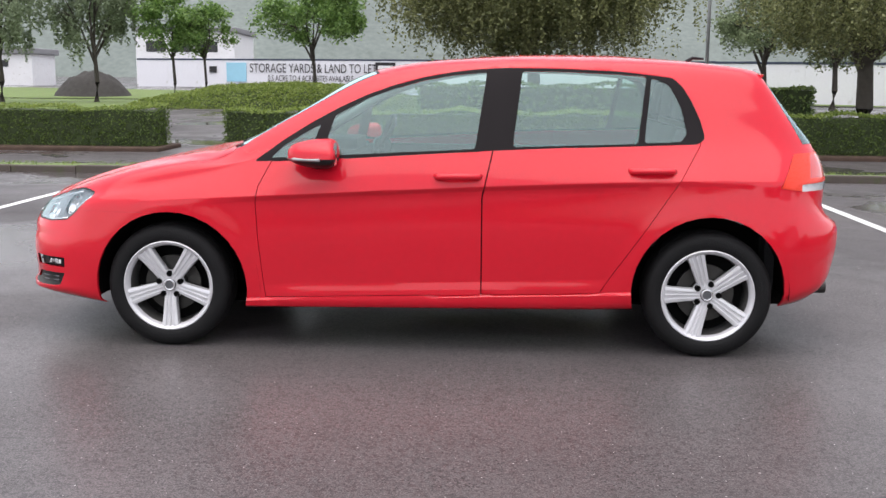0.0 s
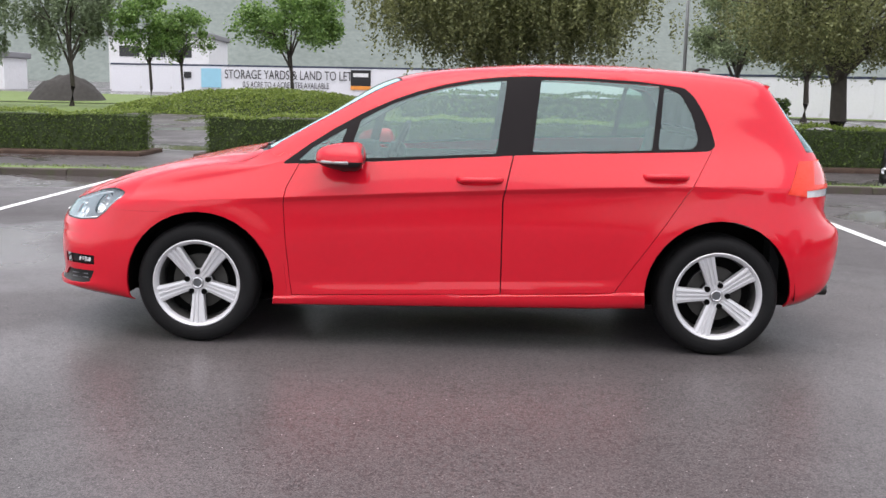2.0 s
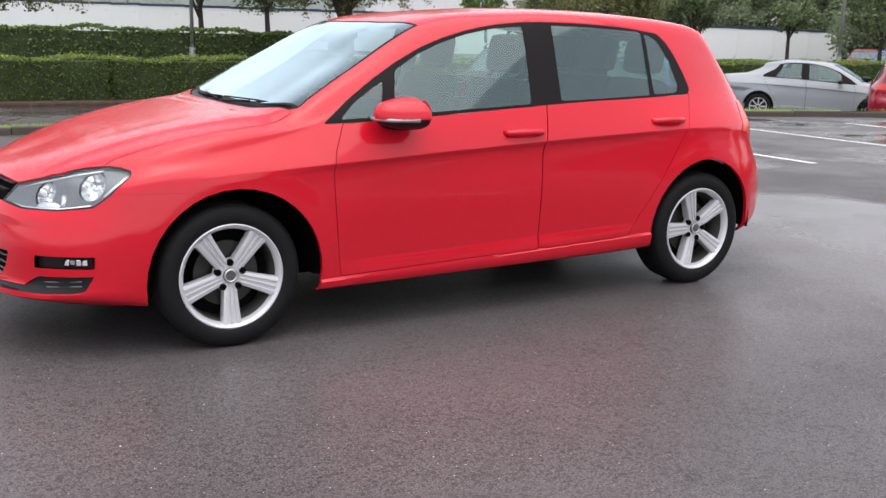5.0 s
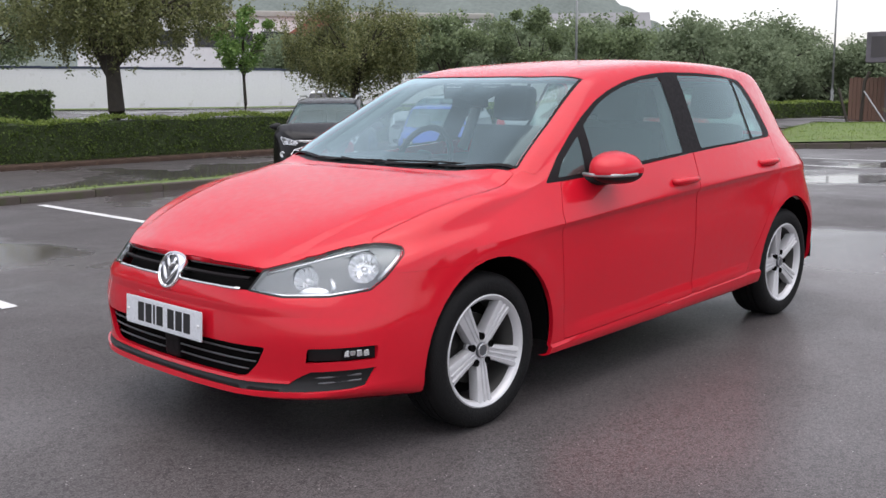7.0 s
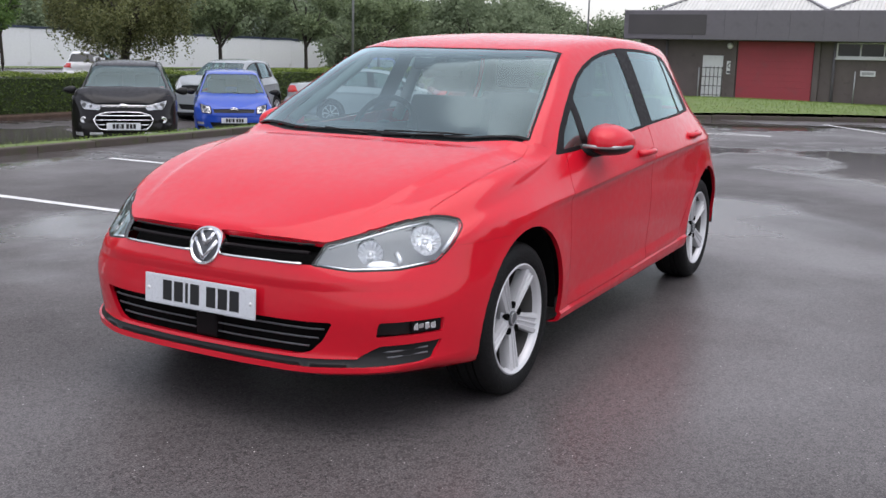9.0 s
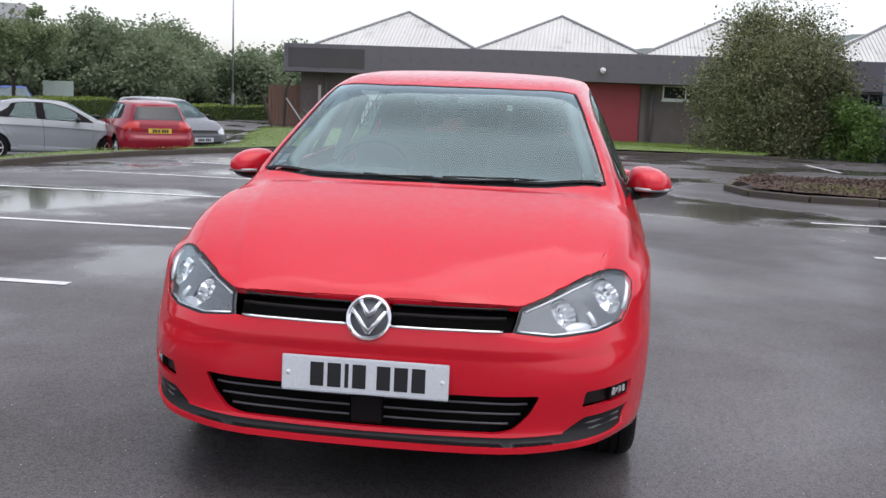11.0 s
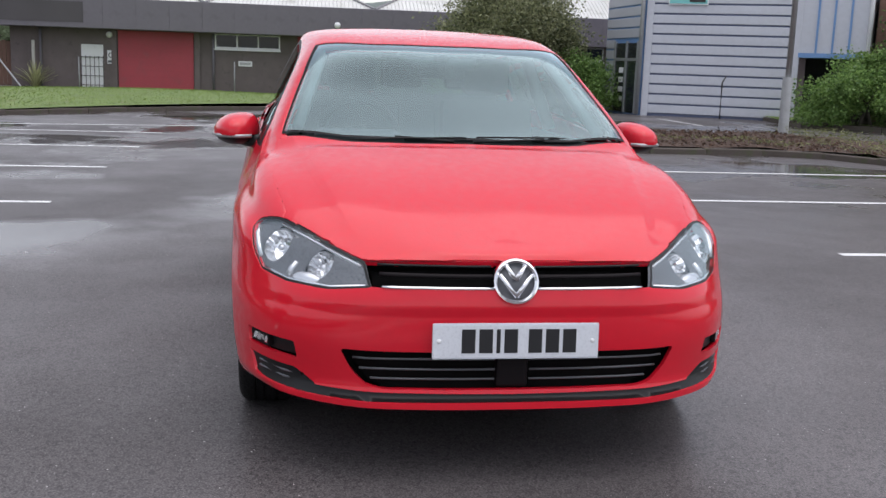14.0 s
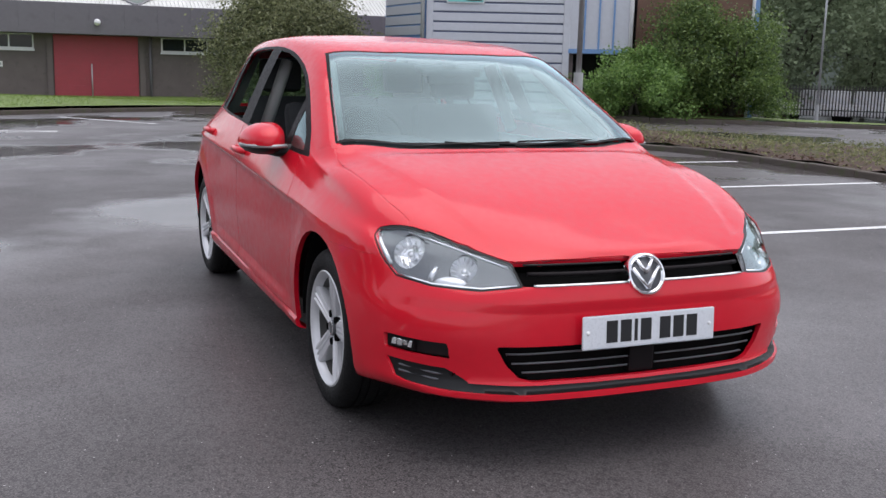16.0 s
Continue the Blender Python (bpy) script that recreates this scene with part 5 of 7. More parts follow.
sheet("planting_bed", bed, bed_z, SOIL, "wet brown soil bed with sparse weeds", "flower bed", 0.3)
count = 42000
px, py = rng.uniform(-2, 14.8, count), rng.uniform(-12.3, -3, count)
keep = np.array([inside(bed, x, y) and noise.noise((x * .8, y * .8, 5)) + (.3 if y < -8 else -.3) > 0.02 for x, y in zip(px, py)])
pts = np.array([(x, y, bed_z(x, y) + rng.uniform(.01, .16 if y < -8.3 else .05)) for x, y in zip(px[keep], py[keep])])
scatter_mesh("bed_weeds", pts, .016, WILLOW_LEAF, None, .7, 5.0, "low straggling green weeds in the bed", "weeds", droop=-.5)
count = 26000
px, py = rng.uniform(-2, 14.8, count), rng.uniform(-8.4, -3, count)
keep = np.array([inside(bed, x, y) for x, y in zip(px, py)])
pts = np.array([(x, y, bed_z(x, y) + rng.uniform(.0, .05)) for x, y in zip(px[keep], py[keep])])
scatter_mesh("bed_mulch", pts, .03, MULCH, None, .6, 1.8, "dark brown wet bark mulch and dead leaves", "mulch")
strip = [(24, -12.4), (20.4, -11.5), (18.7, -12.5), (17.3, -15.4), (15.1, -19.4), (11, -25), (17, -25), (22, -18), (24, -15)]
sheet("grass_strip", strip, lambda x, y: ground_z(x, y) + .12, GRASS_GROUND, "rough grass strip below the bushes", "grass", 0.8)


# ---- hedges ----
def hedge(a, b, high, deep, base, leaf, top_leaf, label, density=330, size=.05):
    a, b = Vector(a), Vector(b)
    d = b - a
    length = d.length
    ang = math.degrees(math.atan2(d.y, d.x))
    root = thing("hedge", label, "hedge", at=Matrix.Translation((a.x, a.y, base)) @ pose(0, 0, 0, 0, 0, ang))
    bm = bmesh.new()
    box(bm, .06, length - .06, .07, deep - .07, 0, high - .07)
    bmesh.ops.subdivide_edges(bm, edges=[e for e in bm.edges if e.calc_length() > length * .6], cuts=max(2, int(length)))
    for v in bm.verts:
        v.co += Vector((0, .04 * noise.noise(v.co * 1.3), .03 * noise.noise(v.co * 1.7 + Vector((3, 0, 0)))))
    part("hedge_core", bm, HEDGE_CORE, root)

    def wave(x, k):
        return .045 * math.sin(x * 1.9 + k) + .03 * math.sin(x * 4.7 + 2 * k)

    pts = []
    for face, area in (("front", length * high), ("top", length * deep), ("back", length * high * .4), ("ends", 2 * deep * high)):
        n = int(area * density)
        u, w, r = rng.uniform(0, 1, n), rng.uniform(0, 1, n), rng.normal(0, .035, n)
        for i in range(n):
            if face == "front":
                pts.append((u[i] * length, r[i] + wave(u[i] * length, 1) * .6, w[i] * high))
            elif face == "back":
                pts.append((u[i] * length, deep + r[i], w[i] * high))
            elif face == "ends":
                pts.append(((length if i % 2 else 0) + r[i], u[i] * deep, w[i] * high))
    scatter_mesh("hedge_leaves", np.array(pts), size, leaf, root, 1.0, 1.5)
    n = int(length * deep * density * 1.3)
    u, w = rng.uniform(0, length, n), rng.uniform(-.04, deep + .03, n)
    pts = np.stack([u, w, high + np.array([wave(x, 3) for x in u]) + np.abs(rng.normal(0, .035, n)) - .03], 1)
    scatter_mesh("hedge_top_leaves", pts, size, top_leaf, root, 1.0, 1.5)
    return root


HEDGE_LABEL = "clipped green beech hedge on a low brown border"
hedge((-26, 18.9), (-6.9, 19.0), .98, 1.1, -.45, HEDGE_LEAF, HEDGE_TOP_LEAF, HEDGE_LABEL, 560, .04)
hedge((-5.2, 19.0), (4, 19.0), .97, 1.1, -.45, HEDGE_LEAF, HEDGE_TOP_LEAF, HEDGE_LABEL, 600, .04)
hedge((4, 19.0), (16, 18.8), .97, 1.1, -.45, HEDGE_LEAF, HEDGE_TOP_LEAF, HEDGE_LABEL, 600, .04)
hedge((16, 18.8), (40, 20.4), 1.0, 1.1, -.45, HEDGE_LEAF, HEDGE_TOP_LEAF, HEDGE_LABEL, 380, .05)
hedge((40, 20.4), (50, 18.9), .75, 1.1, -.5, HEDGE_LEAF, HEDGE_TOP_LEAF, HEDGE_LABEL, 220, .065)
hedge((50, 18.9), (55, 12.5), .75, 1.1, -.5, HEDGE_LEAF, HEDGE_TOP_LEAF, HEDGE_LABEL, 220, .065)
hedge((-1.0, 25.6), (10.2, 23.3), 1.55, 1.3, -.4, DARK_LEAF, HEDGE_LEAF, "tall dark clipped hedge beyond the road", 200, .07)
# low brown border below the hedge
border = thing("hedge_border", "low dark brown soil border below the hedge", "border", kind="structure")
for (x0, y0), (x1, y1) in (((-28, 18.4), (-6.7, 18.5)), ((-5.4, 18.5), (4, 18.5)), ((4, 18.5), (16, 18.3)), ((16, 18.3), (42, 20.0))):
    d = Vector((x1 - x0, y1 - y0, 0))
    p = part("border_bank", new_box(0, d.length, 0, 1.9, -.7, .0, bevel=.04), SOIL, border)
    p.matrix_basis = Matrix.Translation((x0, y0, -.4)) @ pose(0, 0, 0, 0, 0, math.degrees(math.atan2(d.y, d.x)))


# ---- trees and bushes ----
def limb(bm, a, b, r0, r1, bend=.1):
    a, b = Vector(a), Vector(b)
    mid = (a + b) / 2 + Vector((random.uniform(-bend, bend), random.uniform(-bend, bend), random.uniform(0, bend))) * (b - a).length
    tube(bm, [a, a.lerp(mid, .5), mid, mid.lerp(b, .5), b], r0, 7, r1)


def tree(x, y, high, spread, trunk_h, trunk_r, leaf, label, leaves=5000, size=.14, clumps=26, droop=0.0, forks=5, base=None, seed=1, squash=.75, name="tree"):
    random.seed(seed)
    z0 = ground_z(x, y) if base is None else base
    root = thing(name, label, "tree", at=Matrix.Translation((x, y, z0 - .05)))
    bm = bmesh.new()
    tube(bm, [(0, 0, 0), (.03 * trunk_h, .02, trunk_h * .4), (0, 0, trunk_h), (.1, .05, trunk_h + (high - trunk_h) * .5)], trunk_r, 9, trunk_r * .5)
    for v in bm.verts:
        if v.co.z < .25:
            v.co.x *= 1.25
            v.co.y *= 1.25
    tops = []
    for i in range(forks):
        a = 2 * math.pi * i / forks + random.uniform(-.4, .4)
        k = random.uniform(.45, .85)
        start = (0, 0, trunk_h * random.uniform(.7, 1.0))
        tip = (math.cos(a) * spread * k, math.sin(a) * spread * k, trunk_h + (high - trunk_h) * random.uniform(.35, .8))
        limb(bm, start, tip, trunk_r * .55, trunk_r * .1)
        tops.append(Vector(tip))
        for _ in range(3):
            b = a + random.uniform(-.9, .9)
            t2 = Vector(tip) * .8 + Vector((math.cos(b), math.sin(b), random.uniform(.0, .8))) * spread * .35
            limb(bm, Vector(start).lerp(Vector(tip), random.uniform(.4, .8)), t2, trunk_r * .22, trunk_r * .05)
            tops.append(t2)
    part("trunk", bm, BARK, root, "dark trunk and limbs", True, 60)
    centre = Vector((0, 0, (trunk_h * .85 + high) / 2))
    half = Vector((spread, spread, (high - trunk_h * .85) / 2))
    pts = []
    per = leaves // clumps
    for c in range(clumps):
        while True:
            q = Vector((random.uniform(-1, 1), random.uniform(-1, 1), random.uniform(-1, 1)))
            if .35 < q.length < 1:
                break
        q.z = q.z * (1 if q.z > 0 else squash)
        mid = centre + Vector((q.x * half.x, q.y * half.y, q.z * half.z))
        r = spread * random.uniform(.18, .36)
        if droop:
            strands = max(4, per // 45)
            for s in range(strands):
                sx, sy = mid.x + random.gauss(0, r * .6), mid.y + random.gauss(0, r * .6)
                top = mid.z + random.uniform(-.2, .5) * r
                drop = droop * random.uniform(.35, 1.0)
                for k in range(45):
                    f = k / 45
                    pts.append((sx + random.gauss(0, .07) + .1 * f, sy + random.gauss(0, .07), max(trunk_h * .55, top - drop * f + random.gauss(0, .05))))
        else:
            for k in range(per):
                v = Vector((random.gauss(0, 1), random.gauss(0, 1), random.gauss(0, .75)))
                v = v.normalized() * r * random.uniform(.35, 1.1)
                pts.append(tuple(mid + v))
    scatter_mesh("crown", np.array(pts), size, leaf, root, 1.0, 1.7, droop=.5 if droop else 0)
    return root


def bush(x, y, wide, deep, high, base, leaf, label, leaves=9000, size=.11, seed=2, name="bush", clumps=40):
    random.seed(seed)
    root = thing(name, label, "bush", at=Matrix.Translation((x, y, base)))
    bm = bmesh.new()
    for i in range(9):
        a = random.uniform(0, 6.28)
        k = random.uniform(.2, .7)
        limb(bm, (random.uniform(-.2, .2), random.uniform(-.2, .2), 0), (math.cos(a) * wide / 2 * k, math.sin(a) * deep / 2 * k, high * random.uniform(.5, .9)), .05, .012)
    part("stem", bm, BARK, root, "", True)
    pts = []
    for c in range(clumps):
        a, k, h = random.uniform(0, 6.28), math.sqrt(random.uniform(.05, 1)), random.uniform(.08, 1)
        shrink = math.sqrt(max(.05, 1 - (max(0, h - .35) / .7) ** 2))
        mid = Vector((math.cos(a) * wide / 2 * k * shrink * .95, math.sin(a) * deep / 2 * k * shrink * .95, h * high * random.uniform(.82, 1.02)))
        r = random.uniform(.09, .29) * min(wide, high)
        for i in range(leaves // clumps):
            v = Vector((random.gauss(0, 1), random.gauss(0, 1), random.gauss(0, .8))).normalized() * r * random.uniform(.4, 1.15)
            q = mid + v
            if q.z > .02:
                pts.append(tuple(q))
    scatter_mesh("foliage", np.array(pts), size, leaf, root, 1.0, 1.6)
    return root


WILLOW_LABEL = "spreading tree with drooping olive foliage and dark trunk"
tree(10.8, 21.2, 6.2, 3.2, 2.75, .26, WILLOW_LEAF, WILLOW_LABEL, 64000, .05, 70, 1.0, 9, -.4, 3)
tree(22.3, 24.6, 4.9, 2.4, 1.9, .2, WILLOW_LEAF, WILLOW_LABEL, 52000, .055, 66, 1.4, 7, -.3, 8)
tree(2.7, 34.5, 9.0, 5.4, 3.2, .3, WILLOW_LEAF, "broad weeping tree with a dense olive crown", 150000, .075, 150, 2.6, 9, None, 5)
SLIM = "slim street tree with a rounded leafy crown"
tree(-14.5, 43.8, 5.6, 1.9, 2.6, .09, SPRING_LEAF, SLIM, 9000, .09, 34, 0, 5, None, 11, name="street_tree")
tree(-13.3, 45, 5.0, 1.5, 2.6, .08, SPRING_LEAF, SLIM, 6000, .09, 24, 0, 5, None, 12, name="street_tree")
tree(-7.9, 45.4, 6.4, 2.5, 2.9, .11, SPRING_LEAF, SLIM, 14000, .1, 38, 0, 5, None, 13, name="street_tree")
tree(-21.8, 41, 7.5, 2.2, 2.6, .15, FAR_LEAF, "haze-tinted grey-green birch with hanging branches", 11000, .1, 34, 1.5, 5, None, 14, name="birch_tree")
tree(-17.9, 42.6, 7.0, 1.9, 2.6, .13, FAR_LEAF, "haze-tinted grey-green birch with hanging branches", 11000, .1, 34, 1.5, 5, None, 15, name="birch_tree")
tree(18.8, 26.5, 4.4, 1.2, 2.0, .07, SPRING_LEAF, SLIM, 4200, .08, 22, 0, 4, -.1, 16, name="street_tree")
tree(26.5, 24, 4.2, 1.5, 2.1, .09, MID_LEAF, SLIM, 6500, .09, 26, 0, 4, -.2, 17, name="street_tree")
tree(30, 22.6, 4.4, 1.6, 2.0, .09, MID_LEAF, SLIM, 6500, .09, 26, 0, 4, -.2, 18, name="street_tree")
tree(36, 23, 4.6, 1.9, 1.9, .1, MID_LEAF, SLIM, 7000, .1, 26, 0, 4, -.2, 19, name="street_tree")
tree(14.1, 44.8, 6.2, 2.6, 2.3, .16, MID_LEAF, "dark-leaved tree with a low trunk", 12000, .1, 34, 0, 5, None, 20)
tree(17.2, 44, 6.0, 2.4, 2.3, .16, MID_LEAF, "dark-leaved tree with a low trunk", 12000, .1, 34, 0, 5, None, 21)
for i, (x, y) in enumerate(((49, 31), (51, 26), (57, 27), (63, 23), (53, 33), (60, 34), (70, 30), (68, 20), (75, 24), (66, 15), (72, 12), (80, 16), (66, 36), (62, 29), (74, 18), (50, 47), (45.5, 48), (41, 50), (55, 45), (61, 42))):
    tree(x, y, ((1.9 if y > 24 else 1.3) + (.05 if y > 24 else .04) * math.hypot(x, y)) * (1 + .13 * math.sin(i * 2.1)) * (1.15 if y > 41 else 1), 3.9, .3, .2, FAR_LEAF, "rounded haze-tinted grey-green tree in a distant belt of woodland", 18000, .15, 60, 0, 4, -.6, 30 + i, 1.0, "far_tree")
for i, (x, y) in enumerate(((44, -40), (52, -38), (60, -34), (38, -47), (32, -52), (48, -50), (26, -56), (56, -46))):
    tree(x, y, 11 + 1.5 * math.sin(i * 1.7), 5.2, .6, .25, FAR_LEAF, "tall haze-tinted grey-green tree behind the yard", 20000, .17, 64, 0, 4, -1.5, 60 + i, 1.0, "far_tree")

bush(28.6, -6.2, 7.4, 4.6, 4.1, -.2, BUSH_LEAF, "large loose bush with reddish tips beside the brick building", 80000, .055, 3, clumps=170)
bush(26.0, -8.0, 2.8, 2.0, 1.6, -.1, SPRING_LEAF, "lighter green shrub in front of the bush", 14000, .05, 4, clumps=34)
bush(19.0, -12.9, 3.4, 2.8, 1.75, .05, SPRING_LEAF, "dense bright green laurel bush on grass", 26000, .05, 5, clumps=60)
bush(18.7, -15.9, 3.6, 2.4, 2.5, .12, DARK_LEAF, "tall rounded green bush by a brown wall", 34000, .05, 6, clumps=60)
bush(19.4, -14.6, 3.0, 2.0, 3.1, .1, DARK_LEAF, "tall dark bush by a brown wall", 24000, .05, 7, clumps=54)


def mound(x, y, wide, deep, high, base, mat, name, label, category, leaf=None, count=0, size=.06, turn=0):
    """A low rounded heap, leaf-covered if a leaf is given."""
    root = thing(name, label, category, at=Matrix.Translation((x, y, base)) @ pose(0, 0, 0, 0, 0, turn))

    def top(u, v):
        r = min(1, math.hypot(u, v))
        return high * (1 - r ** 2.4) * (1 + .16 * noise.noise((u * 4, v * 3, x))) + .06 * high * noise.noise((u * 14, v * 9, y))

    n, k = 48, 20
    bm = bmesh.new()
    rows = [[bm.verts.new((u * wide / 2, v * deep / 2, max(-.1, top(u, v)))) for v in [2 * j / k - 1 for j in range(k + 1)]] for u in [2 * i / n - 1 for i in range(n + 1)]]
    for a, b in zip(rows, rows[1:]):
        for j in range(k):
            bm.faces.new((a[j], b[j], b[j + 1], a[j + 1]))
    bm.normal_update()
    if sum(f.normal.z for f in bm.faces) < 0:
        bmesh.ops.reverse_faces(bm, faces=bm.faces)
    part("mound", bm, mat, root, "", True)
    if leaf:
        u, v = rng.uniform(-1, 1, count), rng.uniform(-1, 1, count)
        pts = np.array([(a * wide / 2, b * deep / 2, top(a, b) + abs(rng.normal(0, .05))) for a, b in zip(u, v) if a * a + b * b < .97])
        scatter_mesh("ground_cover", pts, size, leaf, root, .8, 1.6)


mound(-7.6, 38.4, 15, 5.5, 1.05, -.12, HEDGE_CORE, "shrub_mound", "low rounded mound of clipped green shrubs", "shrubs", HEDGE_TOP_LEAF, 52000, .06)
mound(-22.7, 54, 4.6, 4, 1.5, .0, GRIT, "soil_heap", "dark grey-brown heap of soil beside the road", "soil heap")
random.seed(21)
plant = thing("strappy_plant", "pale strappy garden plant beside the brick wall", "plant", at=Matrix.Translation((36.3, 10.0, -.38)))
for i in range(64):
    a, lean, tall = random.uniform(0, 6.28), random.uniform(.15, .85), random.uniform(.7, 1.3)
    bm = bmesh.new()
    strip = []
    for k in range(5):
        f = k / 4
        r, z, w = lean * f ** 1.6, tall * (f - .35 * lean * f * f), .028 * (1 - .8 * f) + .004
        c = Vector((math.cos(a) * r, math.sin(a) * r, z))
        side = Vector((-math.sin(a), math.cos(a), 0)) * w
        strip.append((bm.verts.new(c - side), bm.verts.new(c + Vector((0, 0, -.012))), bm.verts.new(c + side)))
    for p, q in zip(strip, strip[1:]):
        bm.faces.new((p[0], p[1], q[1], q[0]))
        bm.faces.new((p[1], p[2], q[2], q[1]))
    part("blade", bm, STRAP_LEAF, plant)


# ---- lawns beyond the road ----
for outline in ([(5, 62), (12, 53), (31, 41.8), (56, 36.2), (56.5, 38.6), (32, 44.7), (13.9, 55.6), (6, 71)], [(-36, 49), (-17.5, 50), (-13, 53), (-12, 62), (-36, 66)], [(-30, 33), (-14.5, 34), (-15.5, 48.5), (-40, 47)]):
    sheet("lawn", outline, lambda x, y: ground_z(x, y) + .05, GRASS_GROUND, "rough mown lawn beyond the road", "lawn", 1.5)

# ---- hoarding with its lettering ----
hoard = thing("hoarding", "long white site hoarding with a dark blue coping", "hoarding")


def hoard_run(x0, y0, x1, y1, z0, z1, h0, h1):
    d = Vector((x1 - x0, y1 - y0, 0))
    n = max(1, int(d.length / 2.44))
    ang = math.degrees(math.atan2(d.y, d.x))
    for i in range(n):
        f = (i + .5) / n
        z, h = z0 + (z1 - z0) * f, h0 + (h1 - h0) * f
        w = d.length / n
        p = part("panel", new_box(-w / 2 + .004, w / 2 - .004, 0, .06, -.8, h), HOARDING, hoard)
        p.matrix_basis = Matrix.Translation((x0 + d.x * f, y0 + d.y * f, z)) @ pose(0, 0, 0, 0, 0, ang)
        p = part("coping", new_box(-w / 2, w / 2, -.03, .1, h, h + .13), NAVY, hoard)
        p.matrix_basis = Matrix.Translation((x0 + d.x * f, y0 + d.y * f, z)) @ pose(0, 0, 0, 0, 0, ang)


hoard_run(-30.5, 92, -27.9, 76, .6, .6, 1.6, 1.95)
hoard_run(-27.9, 76, 4, 76, .6, .7, 1.95, 1.95)
hoard_run(4, 76, 14, 56, .7, .0, 1.95, 2.3)
hoard_run(14, 56, 32, 45, .0, .0, 2.3, 2.1)
hoard_run(32, 45, 57, 39, .0, .0, 2.1, 1.75)
sign = Matrix.Translation((-13.6, 75.93, .62)) @ pose(0, 0, 0, 90, 0, 0)
bars_text("sign_text", "STORAGE YARDS & LAND TO LET", 1.02, sign @ Matrix.Translation((0, 1.33, .02)) @ Matrix.Diagonal((.66, 1, 1, 1)), hoard, INK)
bars_text("sign_text", "0.5 ACRE TO 4 ACRE SITES AVAILABLE", .66, sign @ Matrix.Translation((-.2, .55, .02)) @ Matrix.Diagonal((.62, 1, 1, 1)), hoard, INK)
for name, x0, x1, z0, z1, mat in (("sign_board", -20.6, -19.0, .9, 2.4, SKY_BLUE), ("sign_board", -8.6, -7.0, 1.25, 2.5, INK), ("sign_board", -8.6, -7.0, .95, 1.25, ORANGE), ("sign_board", -22.0, -21.4, 1.6, 2.1, INK)):
    part(name, new_box(x0, x1, 75.9, 75.96, z0, z1), mat, hoard)
part("sign_bar", new_box(-8.4, -7.2, 75.88, 75.9, 1.95, 2.25), WHITE_PAINT, hoard)

# ---- distance: wooded hills with mist painted into their colour, far sheds and houses ----
def hill(x, y, length, high, deep, seed, turn, mat=None, label="wooded hillside in the distance, mist put into its grey colour"):
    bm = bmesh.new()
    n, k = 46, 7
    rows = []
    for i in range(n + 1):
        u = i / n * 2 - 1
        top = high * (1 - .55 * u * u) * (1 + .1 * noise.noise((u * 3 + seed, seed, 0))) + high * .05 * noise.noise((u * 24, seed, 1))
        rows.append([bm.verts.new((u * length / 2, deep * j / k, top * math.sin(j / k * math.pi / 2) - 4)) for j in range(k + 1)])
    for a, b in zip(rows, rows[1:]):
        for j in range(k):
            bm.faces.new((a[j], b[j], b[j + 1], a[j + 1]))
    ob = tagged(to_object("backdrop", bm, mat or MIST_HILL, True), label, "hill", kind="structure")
    ob.matrix_basis = Matrix.Translation((x, y, 0)) @ pose(0, 0, 0, 0, 0, turn)


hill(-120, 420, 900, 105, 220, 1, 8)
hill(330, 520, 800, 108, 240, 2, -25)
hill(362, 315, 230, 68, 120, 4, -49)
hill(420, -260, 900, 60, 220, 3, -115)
hill(84, -84, 130, 19, 18, 5, -135, DARK_WOOD, "dark dense wood behind the yard")


def shed(x, y, z, w, d, h, turn, wall, roof, label, bands=0):
    root = thing("warehouse", label, "building", at=Matrix.Translation((x, y, z)) @ pose(0, 0, 0, 0, 0, turn))
    part("wall", new_box(-w / 2, w / 2, -d / 2, d / 2, -1, h), wall, root)
    part("roof", new_box(-w / 2 - .3, w / 2 + .3, -d / 2 - .3, d / 2 + .3, h, h + .5, bevel=.1), roof, root, "flat roof edge")
    for i in range(bands):
        part("window", new_box(-w / 2 + 1 + i * (w - 2) / bands, -w / 2 + 1 + (i + .75) * (w - 2) / bands, -d / 2 - .04, -d / 2 + .02, h * .62, h * .82), DARK_GLASS, root)
    return root


shed(55, 70, .3, 34, 14, 6.4, -32, WHITE_PAINT, CONCRETE, "long pale industrial shed with a window band", 12)
shed(-29.8, 99, .5, 9.5, 12, 5.0, 5, WHITE_PAINT, SLATE, "white industrial unit behind trees", 3)
shed(-40.5, 76.5, .3, 9, 5, 2.6, 4, WHITE_PAINT, SLATE, "small white site cabin", 2)
house = thing("house", "orange brick house gable with a grey roof", "house", at=Matrix.Translation((51.5, 60.5, -.3)) @ pose(0, 0, 0, 0, 0, -40))
part("wall", new_box(-3.6, 3.6, -4, 4, -1, 4.6), BRICK_ORANGE, house)
bm = bmesh.new()
prism(bm, [(-3.9, 0), (3.9, 0), (0, 2.6)], -4.2, 4.2, pose(0, 0, 4.6, 90, 0, 0))
part("roof", bm, BRICK_ORANGE, house, "red-brown roof")
